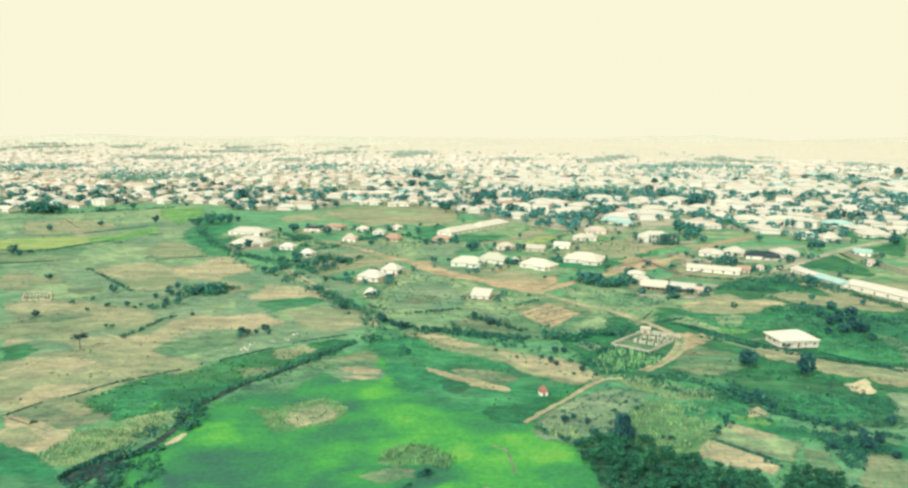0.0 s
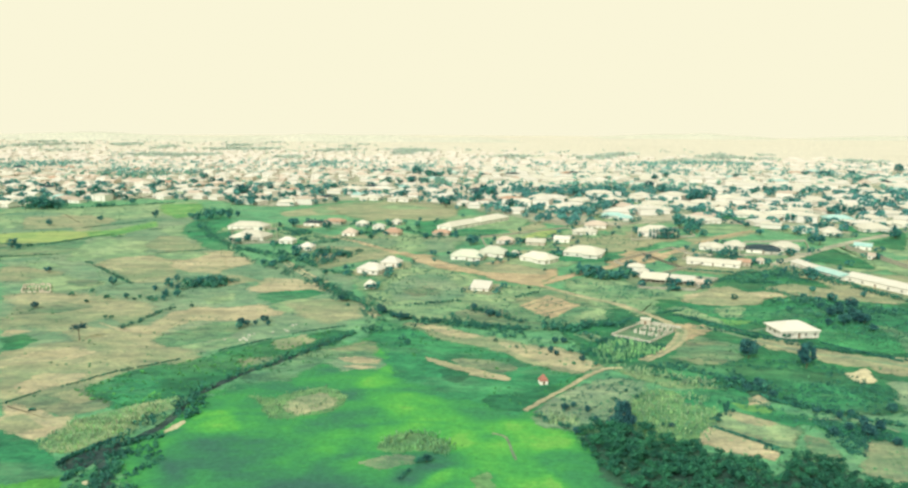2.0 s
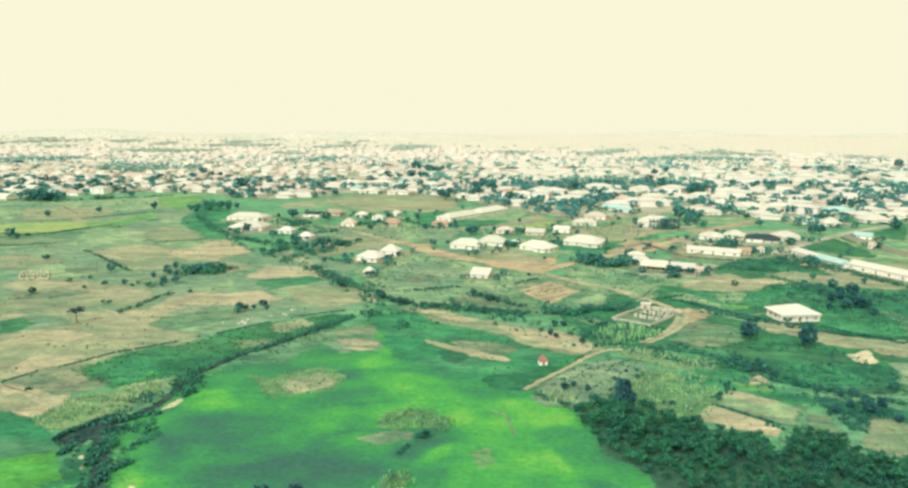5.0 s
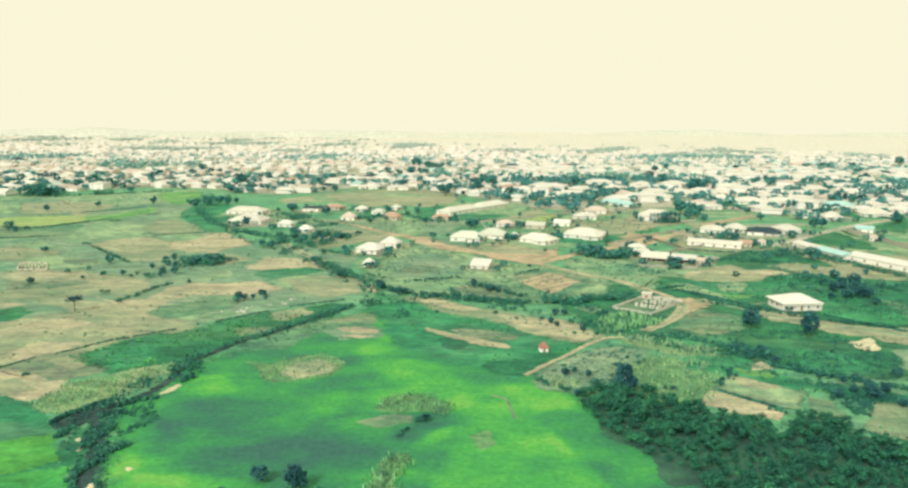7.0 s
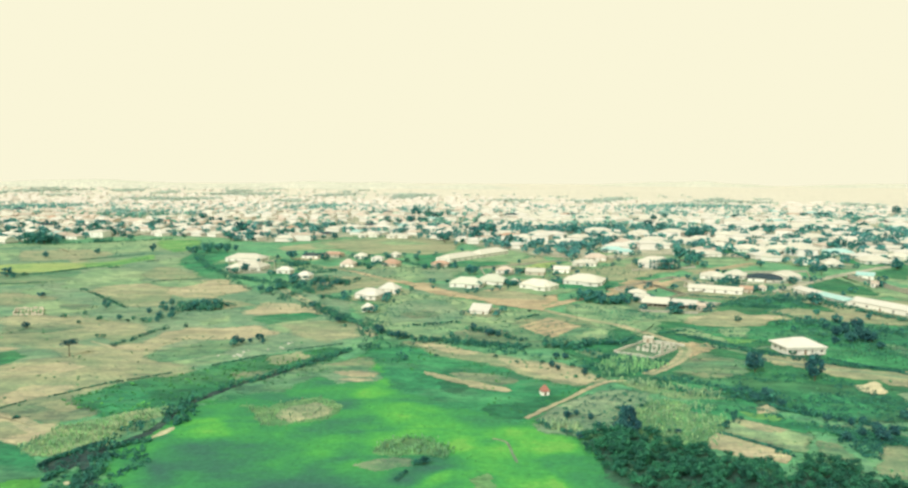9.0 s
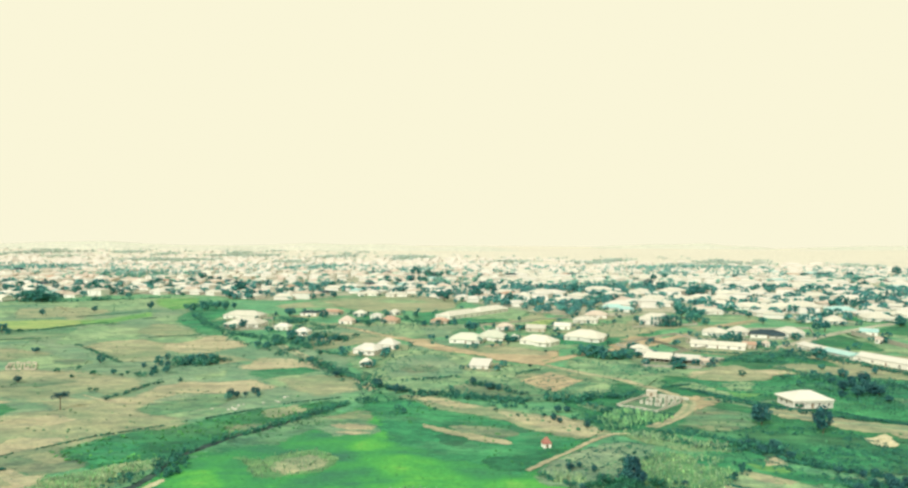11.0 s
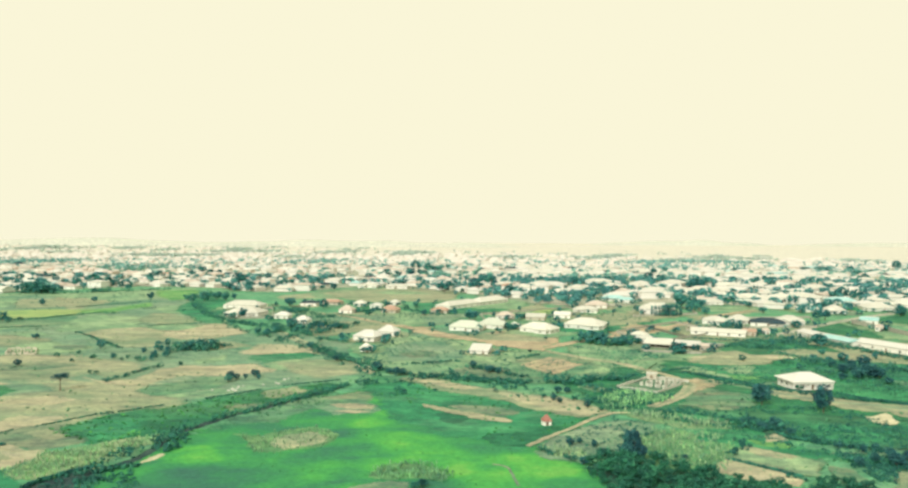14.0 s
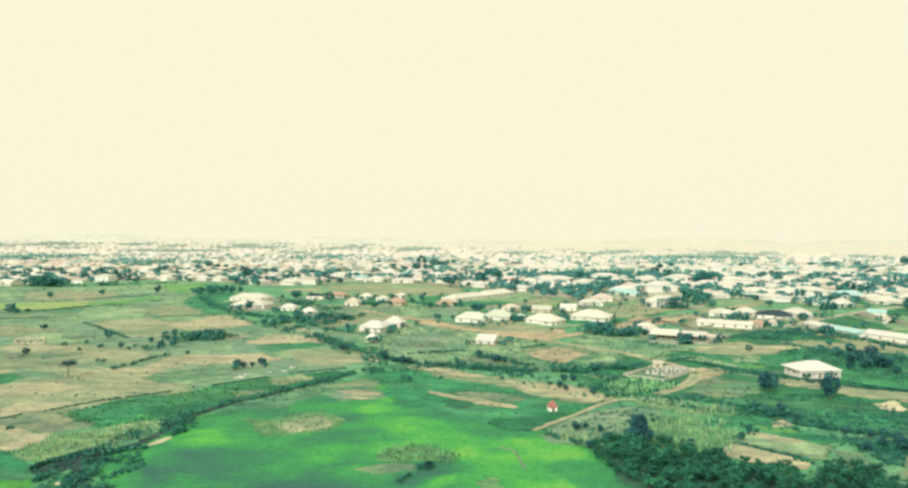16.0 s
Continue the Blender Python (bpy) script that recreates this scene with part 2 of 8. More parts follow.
ROOF = {
    "zinc": roofing("zinc_sheet", (0.555, 0.566, 0.520), (0.651, 0.642, 0.586), 0.45),
    "pale": roofing("cream_sheet", (0.533, 0.535, 0.464), (0.642, 0.639, 0.555), 0.55),
    "mint": roofing("faded_green_sheet", (0.494, 0.551, 0.460), (0.589, 0.617, 0.515), 0.5),
    "pink": roofing("faded_red_sheet", (0.50, 0.43, 0.36), (0.58, 0.51, 0.44), 0.6),
    "rust": roofing("rusty_sheet", (0.40, 0.27, 0.20), (0.49, 0.34, 0.26), 0.7),
    "slate": roofing("dark_sheet", (0.022, 0.050, 0.066), (0.034, 0.072, 0.090), 0.8),
    "aqua": roofing("turquoise_sheet", (0.28, 0.52, 0.50), (0.40, 0.60, 0.57), 0.5),
    "dull": roofing("weathered_sheet", (0.34, 0.345, 0.295), (0.46, 0.45, 0.385), 0.6),
    "red": roofing("red_sheet", (0.36, 0.16, 0.13), (0.45, 0.21, 0.17), 0.7),
}
ROOF_WORDS = {"zinc": "silvery zinc", "pale": "cream metal", "mint": "faded green", "pink": "faded pink", "rust": "rusty red",
              "slate": "dark slate grey", "aqua": "turquoise metal", "red": "red metal", "dull": "weathered grey brown"}
WALL = {
    "creamwall": paint("cream_render", (0.780, 0.765, 0.700), (0.860, 0.845, 0.780), 0.9),
    "pinkwall": paint("mud_block", (0.480, 0.440, 0.355), (0.595, 0.550, 0.452), 0.95),
    "whitewash": paint("whitewash", (0.72, 0.71, 0.65), (0.80, 0.79, 0.73), 0.9),
}
# far roofs and walls: distance haze put into pale, low-contrast colours
FAR_ROOF = paint("hazed_far_roofs", (0.55, 0.53, 0.48), (0.63, 0.61, 0.56), 0.8, 0.02, "island", (0.94, 1.06))
FAR_WALL = paint("hazed_far_walls", (0.56, 0.53, 0.48), (0.64, 0.61, 0.56), 0.9, 0.02, "island", (0.94, 1.03))
BLOCK = paint("sandcrete_block", (0.30, 0.31, 0.26), (0.44, 0.43, 0.36), 0.95, 0.8)
FENCE = paint("limed_block", (0.34, 0.35, 0.29), (0.46, 0.45, 0.38), 0.95, 0.8)
RAW = paint("raw_grey_block", (0.480, 0.480, 0.410), (0.620, 0.610, 0.530), 0.95, 0.8)
GLASS, _nt, _b = shader("dark_window_glass", 0.15)
_b.inputs["Base Color"].default_value = (0.08, 0.11, 0.12, 1)
_b.inputs["Specular IOR Level"].default_value = 0.5
DOOR = paint("brown_door", (0.22, 0.17, 0.12), (0.30, 0.23, 0.16), 0.6)
TRIM = paint("white_fascia", (0.58, 0.56, 0.48), (0.68, 0.65, 0.55), 0.6)
BARK = paint("bark", (0.09, 0.08, 0.06), (0.15, 0.13, 0.10), 0.95, 3.0)


def foliage(name, dark, mid, light):
    m, nt, b = shader(name, 0.75)
    g = nt.nodes.new("ShaderNodeNewGeometry")
    c = ramp(nt, g.outputs["Random Per Island"], [(0.0, dark), (0.55, mid), (1.0, light)]).outputs[0]
    o = nt.nodes.new("ShaderNodeObjectInfo")
    v = ramp(nt, o.outputs["Random"], [(0.0, (0.75, 0.80, 0.85)), (1.0, (1.2, 1.15, 1.05))]).outputs[0]
    c = blend(nt, 1.0, c, v, "MULTIPLY")
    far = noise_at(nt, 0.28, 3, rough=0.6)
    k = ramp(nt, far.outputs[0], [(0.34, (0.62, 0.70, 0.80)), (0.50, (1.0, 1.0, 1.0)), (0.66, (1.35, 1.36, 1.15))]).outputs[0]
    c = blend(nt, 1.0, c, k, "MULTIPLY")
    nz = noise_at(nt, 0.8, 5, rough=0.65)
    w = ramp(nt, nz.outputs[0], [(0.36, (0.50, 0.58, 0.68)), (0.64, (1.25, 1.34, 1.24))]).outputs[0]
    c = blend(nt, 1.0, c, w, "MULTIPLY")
    nt.links.new(c, b.inputs["Base Color"])
    return m


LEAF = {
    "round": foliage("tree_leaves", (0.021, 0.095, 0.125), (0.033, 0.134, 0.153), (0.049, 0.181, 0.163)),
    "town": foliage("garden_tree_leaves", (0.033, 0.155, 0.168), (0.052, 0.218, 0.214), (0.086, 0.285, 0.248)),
    # paler than the garden trees: town haze put into the leaf colour
    "street": foliage("hazed_town_leaves", (0.070, 0.240, 0.250), (0.102, 0.315, 0.318), (0.150, 0.390, 0.360)),
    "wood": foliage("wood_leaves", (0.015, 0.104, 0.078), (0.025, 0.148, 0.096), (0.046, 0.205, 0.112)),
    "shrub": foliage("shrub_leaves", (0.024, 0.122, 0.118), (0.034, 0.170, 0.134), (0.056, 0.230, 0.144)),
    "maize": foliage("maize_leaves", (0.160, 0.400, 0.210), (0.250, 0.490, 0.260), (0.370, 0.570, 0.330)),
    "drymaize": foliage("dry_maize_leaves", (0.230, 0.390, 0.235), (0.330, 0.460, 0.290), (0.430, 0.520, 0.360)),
    # two paler sets for distant trees, distance haze painted into the leaves
    "far": foliage("hazed_far_leaves", (0.430, 0.520, 0.460), (0.520, 0.580, 0.515), (0.590, 0.630, 0.560)),
    "pallid": foliage("hazed_tree_leaves", (0.127, 0.317, 0.318), (0.176, 0.387, 0.374), (0.235, 0.459, 0.414)),
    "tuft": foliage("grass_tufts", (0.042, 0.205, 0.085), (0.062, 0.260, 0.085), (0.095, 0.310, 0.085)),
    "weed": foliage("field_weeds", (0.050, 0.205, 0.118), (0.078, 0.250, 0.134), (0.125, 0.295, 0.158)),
    # lighter copy of the shrub leaves with distance haze put in
    "bank": foliage("hazed_shrub_leaves", (0.033, 0.146, 0.130), (0.049, 0.198, 0.152), (0.080, 0.262, 0.168)),
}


# ---- building helpers
def mesh_of(name, verts, faces, mats, mat_index=None):
    me = bpy.data.meshes.new(name)
    me.from_pydata([tuple(v) for v in verts], [], [tuple(f) for f in faces])
    for m in mats:
        me.materials.append(m)
    if mat_index is not None:
        me.polygons.foreach_set("material_index", mat_index)
    me.update()
    return me


def part(name, me, parent, label=""):
    ob = new(name, me)
    ob.parent = parent
    if label:
        ob["label"] = label
    return ob


def box(x0, x1, y0, y1, z0, z1, verts, faces):
    n = len(verts)
    verts += [(x0, y0, z0), (x1, y0, z0), (x1, y1, z0), (x0, y1, z0), (x0, y0, z1), (x1, y0, z1), (x1, y1, z1), (x0, y1, z1)]
    faces += [(n, n + 3, n + 2, n + 1), (n + 4, n + 5, n + 6, n + 7), (n, n + 1, n + 5, n + 4), (n + 1, n + 2, n + 6, n + 5),
              (n + 2, n + 3, n + 7, n + 6), (n + 3, n, n + 4, n + 7)]


def inside(p, poly):
    hit, j = False, len(poly) - 1
    for i in range(len(poly)):
        (xi, yi), (xj, yj) = poly[i], poly[j]
        if (yi > p[1]) != (yj > p[1]) and p[0] < (xj - xi) * (p[1] - yi) / (yj - yi) + xi:
            hit = not hit
        j = i
    return hit


def rounded(poly, closed=True, turns=2, cut=0.2):
    """Cut the corners of a line so that it runs in soft bends."""
    for _ in range(turns):
        out = []
        n = len(poly)
        for i in range(n if closed else n - 1):
            (ax, ay), (bx, by) = poly[i], poly[(i + 1) % n]
            out += [(ax + (bx - ax) * cut, ay + (by - ay) * cut), (bx + (ax - bx) * cut, by + (ay - by) * cut)]
        if not closed:
            out = [poly[0]] + out + [poly[-1]]
        poly = out
    return poly


def wavy(poly, step, amount, closed=True):
    out = []
    n = len(poly)
    for i in range(n if closed else n - 1):
        a, b = Vector((*poly[i], 0)), Vector((*poly[(i + 1) % n], 0))
        k = max(1, min(12, int((b - a).length / step)))
        for j in range(k):
            p = a.lerp(b, j / k)
            q = noise.noise_vector(p / (step * 3.0)) * amount
            out.append((p.x + q.x, p.y + q.y))
    if not closed:
        out.append(poly[-1])
    return out


# ---- ground: one sheet to the horizon
def covered(me, values):
    me.attributes.new("cover", "FLOAT", "POINT").data.foreach_set("value", values)


def make_ground():
    rings = [0, 60, 120, 200, 300, 420, 560, 720, 900, 1200, 1700, 2400, 3300]
    verts, faces, seg = [(0, 0, 0)], [], 72
    for r in rings[1:]:
        for k in range(seg):
            a = 2 * math.pi * k / seg
            verts.append((r * math.sin(a), r * math.cos(a), 0))
    for k in range(seg):
        faces.append((0, 1 + (k + 1) % seg, 1 + k))
    for i in range(len(rings) - 2):
        a, b = 1 + i * seg, 1 + (i + 1) * seg
        for k in range(seg):
            faces.append((a + k, a + (k + 1) % seg, b + (k + 1) % seg, b + k))
    # outer rings take the far colour, with the haze painted in
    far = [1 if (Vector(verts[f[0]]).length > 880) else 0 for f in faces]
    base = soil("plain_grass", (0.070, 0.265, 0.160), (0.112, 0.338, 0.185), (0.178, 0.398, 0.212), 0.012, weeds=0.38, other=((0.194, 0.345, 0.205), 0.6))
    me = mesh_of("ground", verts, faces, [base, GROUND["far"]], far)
    covered(me, [9.0] * len(verts))
    ob = new("ground", me)
    tagged(ob, "wide flat green farmland running to a horizon with haze painted in", "ground", kind="structure")


make_ground()
LEVELS = []


def level(lo, hi):
    """The lowest free height, 3 mm above every patch that lies under this one."""
    n = 1 + max([k for a, b, k in LEVELS if a[0] < hi[0] and b[0] > lo[0] and a[1] < hi[1] and b[1] > lo[1]], default=0)
    LEVELS.append((tuple(lo), tuple(hi), n))
    return 0.003 * n


def warp(x, y, edge):
    """Drift of a field edge, at two scales."""
    p = Vector((x, y, 0.0))
    q = noise.noise_vector(p / (edge * 5 + 1)) * edge * 1.1 + noise.noise_vector(p / (edge * 1.8 + 0.4)) * edge * 0.7
    return x + q.x, y + q.y


def sheet(name, label, poly, edge, mat, category="field"):
    """A patch of ground with a wavering outline and a fringe in which it thins out."""
    step = max(0.5, edge * 0.8)
    area = sum(a[0] * b[1] - a[1] * b[0] for a, b in zip(poly, poly[1:] + poly[:1]))
    if area < 0:
        poly = poly[::-1]
    out = []
    for a, b in zip(poly, poly[1:] + poly[:1]):
        a, b = Vector(a), Vector(b)
        n = max(1, min(40, int((b - a).length / step)))
        out += [warp(*a.lerp(b, k / n), edge) for k in range(n)]
    n = len(out)
    pts = np.array(out)
    round_ = np.linalg.norm(np.roll(pts, -1, 0) - pts, axis=1).sum()
    inset = min(edge * 0.8, 0.10 * abs(area) / round_)
    d = np.roll(pts, -2, 0) - np.roll(pts, 2, 0)
    d /= np.maximum(np.linalg.norm(d, axis=1), 1e-6)[:, None]
    side = np.stack([d[:, 1], -d[:, 0]], 1)
    inner, outer = pts - side * inset, pts + side * edge * 0.7
    z = level(outer.min(0), outer.max(0))
    verts = [(x, y, z) for x, y in inner] + [(x, y, z - 0.0004 - 0.0003 * (k % 3)) for k, (x, y) in enumerate(outer)]
    faces = [tuple(range(n))] + [(k, n + k, n + (k + 1) % n, (k + 1) % n) for k in range(n)]
    me = mesh_of(name, verts, faces, [mat])
    covered(me, [1.15] * n + [0.0] * n)
    return tagged(new(name, me), label, category, kind="structure")


def field(kind, poly, edge):
    p = rounded(poly, True, 1, 0.09)
    n, label = NAMES[kind]
    return sheet(n, label, p, edge * 0.8, GROUND[kind])


GROWTH = []


def growth_zone(value, poly, edge):
    """A zone of the meadow with its own growth and the softness of its edge."""
    GROWTH.append((value, poly, edge))


def meadow(outline, cell=1.1):
    """The water meadow: one net of grass whose growth (0 sedge, 1 lime young grass) changes softly from place to place."""
    o = np.array(outline)
    lo, hi = o.min(0), o.max(0)
    nx, ny = int((hi[0] - lo[0]) / cell) + 2, int((hi[1] - lo[1]) / cell) + 2
    gx, gy = np.meshgrid(lo[0] + np.arange(nx) * cell, lo[1] + np.arange(ny) * cell, indexing="ij")
    p = np.stack([gx.ravel(), gy.ravel()], 1)

    def depth(poly):
        a = np.array(poly)
        b = np.roll(a, -1, 0)
        ab = b - a
        t = np.clip(((p[:, None] - a) * ab).sum(2) / np.maximum((ab * ab).sum(1), 1e-9), 0, 1)
        d = np.sqrt((((a + t[..., None] * ab) - p[:, None]) ** 2).sum(2)).min(1)
        cr = ((a[:, 1] > p[:, None, 1]) != (b[:, 1] > p[:, None, 1])) & (
            p[:, None, 0] < ab[:, 0] * (p[:, None, 1] - a[:, 1]) / np.where(ab[:, 1] == 0, 1e-9, ab[:, 1]) + a[:, 0])
        return np.where(cr.sum(1) % 2 == 1, d, -d)

    growth = np.full(len(p), 0.5)
    drift = np.array([noise.noise(Vector((x * 0.05, y * 0.05, 2.0))) + 0.5 * noise.noise(Vector((x * 0.16, y * 0.16, 5.0))) for x, y in p])
    for value, poly, edge in GROWTH:
        k = np.clip(0.5 + (depth(rounded(poly)) + drift * edge * 1.2) / (2.2 * edge), 0, 1)
        growth += (value - growth) * (k * k * (3 - 2 * k)) * 0.92
    veins = np.array([abs(noise.noise(Vector((x * 0.035 + 7, y * 0.06, 8.0)))) for x, y in p])
    growth += drift * 0.30 - np.clip(0.10 - veins, 0, 1) * 2.0
    rim = depth(outline)
    keep = rim > -3.5
    idx = np.arange(nx * ny).reshape(nx, ny)
    q = np.stack([idx[:-1, :-1], idx[1:, :-1], idx[1:, 1:], idx[:-1, 1:]], 2).reshape(-1, 4)
    q = q[keep[q].all(1)]
    used, inv = np.unique(q, return_inverse=True)
    z = level(lo, hi)
    me = mesh_of("meadow", [(x, y, z) for x, y in p[used]], inv.reshape(-1, 4).tolist(), [MEADOW])
    me.attributes.new("growth", "FLOAT", "POINT").data.foreach_set("value", growth[used].astype(np.float32))
    covered(me, np.clip(0.62 + rim[used] / 7, 0, 3).astype(np.float32))
    tagged(new("meadow", me), "lush wet meadow shading from sedge to lime grass", "meadow", kind="structure")


def ribbon(line, width):
    line = wavy(rounded(line, False, 2), max(2.0, width), width * 0.15, False)
    left, right = [], []
    for i, p in enumerate(line):
        a, b = Vector(line[max(0, i - 1)]), Vector(line[min(len(line) - 1, i + 1)])
        d = (b - a).normalized() if (b - a).length > 1e-6 else Vector((1, 0))
        w = width / 2 * (1 + 0.25 * noise.noise(Vector((p[0] * 0.08, p[1] * 0.08, 3))))
        left.append((p[0] - d.y * w, p[1] + d.x * w))
        right.append((p[0] + d.y * w, p[1] - d.x * w))
    return line, left, right


def strip(name, label, line, width, mat, category):
    mid, l, r = ribbon(line, width)
    return sheet(name, label, l + r[::-1], max(0.12, width * 0.2), mat, category)


def track(kind, line, width):
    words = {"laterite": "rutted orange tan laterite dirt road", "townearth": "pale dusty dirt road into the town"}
    return strip("dirt_road", words.get(kind, "narrow trodden pale footpath"), line, width, GROUND[kind], "road")


def stream(line, width, kind="mud"):
    return strip("stream_bed", "muddy bed of a small winding stream", line, width, GROUND[kind], "stream")


def sand_bank(poly):
    return sheet("sand_bank", "pale heap of bare sand on the grass", rounded(poly), 0.6, GROUND["sand"], "sand")


field("olive", [(-327.6, 473.1), (-254.0, 486.4), (-207.9, 509.0), (-145.8, 361.9), (-106.8, 313.3), (-59.7, 266.1), (-35.2, 222.7), (-39.4, 205.0), (-48.6, 200.0), (-74.1, 174.0), (-94.6, 149.6), (-101.1, 139.5)], 6.0)
field("palegrass", [(-327.6, 473.1), (-301.0, 482.4), (-285.4, 483.7), (-214.7, 536.9), (-188.2, 474.6), (-182.7, 415.8), (-208.4, 384.7), (-274.7, 427.5), (-283.4, 408.0)], 9.4)
field("tan", [(-273.2, 416.6), (-259.9, 446.3), (-237.5, 419.5), (-239.0, 389.3)], 6.7)
field("straw", [(-253.6, 364.1), (-235.9, 376.0), (-201.0, 383.0), (-190.1, 370.9), (-217.9, 356.6), (-219.4, 339.6), (-236.2, 338.4)], 7.6)
field("palegrass", [(-186.1, 423.5), (-173.0, 435.6), (-145.9, 378.4), (-115.9, 328.2), (-125.3, 327.5), (-140.1, 336.5), (-174.4, 385.0)], 7.2)
field("palegrass", [(-226.2, 323.7), (-212.2, 328.0), (-193.3, 339.7), (-186.8, 333.2), (-200.7, 309.8), (-214.1, 306.0)], 5.4)
field("palegrass", [(-189.2, 315.2), (-183.1, 336.9), (-158.6, 333.5), (-151.9, 313.2), (-164.4, 306.4), (-173.4, 294.7)], 6.4)
field("palegrass", [(-190.4, 285.6), (-185.6, 293.8), (-176.2, 286.6), (-181.2, 278.8)], 2.3)
field("tan", [(-160.3, 342.1), (-153.2, 361.4), (-133.2, 333.6), (-146.2, 324.5)], 4.5)
field("tan", [(-164.2, 292.6), (-163.3, 309.4), (-143.5, 324.7), (-128.1, 297.7), (-123.3, 277.7), (-151.0, 280.7)], 6.0)
field("lightsoil", [(-137.7, 311.2), (-120.0, 327.9), (-98.5, 299.7), (-107.6, 280.0), (-122.0, 281.4)], 5.8)
field("lightsoil", [(-84.4, 252.3), (-81.4, 271.2), (-61.9, 265.9), (-49.7, 260.5), (-56.2, 250.2), (-80.5, 246.8)], 4.8)
field("grass", [(-77.6, 244.2), (-62.4, 249.8), (-56.2, 245.5), (-61.2, 236.4), (-69.0, 230.1)], 3.4)
field("palegrass", [(-69.4, 230.1), (-61.0, 235.6), (-56.4, 241.9), (-58.3, 221.3), (-62.0, 217.4)], 2.3)
field("tan", [(-64.8, 231.2), (-53.5, 237.7), (-42.1, 235.9), (-35.8, 215.4), (-46.7, 206.5), (-55.3, 212.8)], 4.1)
field("tan", [(-198.3, 282.6), (-191.2, 286.9), (-179.0, 275.3), (-173.1, 258.8), (-181.8, 258.3)], 3.5)
field("tan", [(-164.4, 232.6), (-158.0, 242.0), (-127.1, 234.9), (-105.8, 230.3), (-100.8, 208.1), (-108.4, 199.1), (-117.1, 190.1), (-132.1, 195.2), (-139.5, 196.0)], 7.5)
field("tan", [(-124.3, 173.6), (-116.6, 176.1), (-106.8, 180.7), (-117.7, 191.2), (-109.4, 200.9), (-98.6, 198.4), (-73.9, 177.4), (-83.9, 166.0), (-93.5, 152.3), (-101.6, 140.1)], 7.5)
field("lightsoil", [(-120.2, 167.6), (-116.0, 175.1), (-106.8, 180.7), (-102.5, 175.8), (-107.8, 169.3), (-118.1, 164.6)], 2.6)
field("lightsoil", [(-106.6, 151.6), (-104.2, 161.0), (-95.9, 158.9), (-94.6, 154.2), (-100.5, 146.4)], 2.4)
field("lightsoil", [(-105.8, 197.4), (-97.5, 201.6), (-96.4, 215.4), (-93.0, 223.1), (-70.8, 228.4), (-64.1, 217.3), (-72.4, 209.7), (-87.7, 207.5), (-94.2, 192.6)], 4.1)
field("olivegreen", [(-90.5, 188.2), (-81.7, 205.8), (-72.2, 206.4), (-70.1, 192.8), (-81.7, 181.1)], 3.8)
field("palegrass", [(-99.5, 242.9), (-88.3, 246.3), (-85.2, 231.6), (-92.4, 228.7)], 2.7)
field("olive", [(-113.5, 234.0), (-116.7, 262.4), (-94.8, 263.8), (-88.1, 244.5), (-97.2, 230.8), (-106.2, 224.6)], 4.8)
field("darkgrass", [(-133.7, 187.4), (-129.8, 191.7), (-121.8, 186.4), (-123.4, 179.3), (-126.6, 177.0)], 2.2)
field("lightsoil", [(-138.3, 194.3), (-134.9, 195.7), (-128.4, 194.8), (-132.3, 190.4), (-134.8, 189.1)], 1.3)
field("olive", [(-83.9, 376.6), (-39.6, 369.7), (-14.9, 361.7), (-16.2, 327.1), (-38.5, 333.6), (-66.9, 352.4)], 6.4)
field("olive", [(-234.7, 414.4), (-198.0, 451.3), (-172.6, 416.6), (-183.3, 379.9), (-209.6, 386.9)], 8.2)
field("tan", [(-257.0, 434.6), (-252.7, 446.9), (-218.7, 420.9), (-222.1, 397.7)], 5.1)
field("olive", [(-237.3, 340.2), (-201.2, 354.0), (-154.2, 371.4), (-140.0, 343.5), (-167.0, 316.7), (-205.0, 292.5)], 6.9)
field("olive", [(-310.7, 448.3), (-296.5, 462.2), (-270.6, 451.6), (-268.1, 417.0), (-281.7, 405.5)], 8.4)
field("olive", [(-87.4, 300.4), (-64.7, 288.9), (-46.5, 266.9), (-47.2, 247.0), (-68.5, 265.5)], 4.8)
field("olive", [(-146.9, 277.4), (-122.3, 275.4), (-110.2, 262.9), (-116.5, 242.7), (-133.4, 251.2)], 5.2)
field("palegrass", [(-173.1, 258.8), (-160.7, 268.4), (-138.0, 255.9), (-146.9, 244.5), (-160.3, 245.6)], 4.9)
field("palegrass", [(-216.0, 308.8), (-204.4, 315.7), (-192.2, 313.5), (-197.2, 304.2), (-209.5, 299.1)], 2.2)
field("palegrass", [(-195.3, 293.2), (-187.6, 295.1), (-173.1, 285.5), (-181.1, 282.5)], 2.0)
# tree shade painted as a patch of pasture ground
field("olive", [(-146.8, 264.8), (-142.8, 269.5), (-130.3, 255.4), (-135.0, 250.1)], 2.2)
field("tan", [(-148.1, 208.7), (-141.9, 210.5), (-131.5, 205.6), (-134.8, 199.5), (-141.6, 199.1)], 2.2)
field("lightsoil", [(-111.5, 175.3), (-105.4, 178.2), (-101.4, 173.9), (-106.6, 169.8)], 1.5)
field("olive", [(-117.9, 203.7), (-114.1, 210.0), (-106.0, 201.8), (-111.5, 198.3)], 1.8)
field("palegrass", [(-154.0, 317.6), (-134.8, 323.7), (-114.0, 312.8), (-133.5, 301.4)], 3.0)
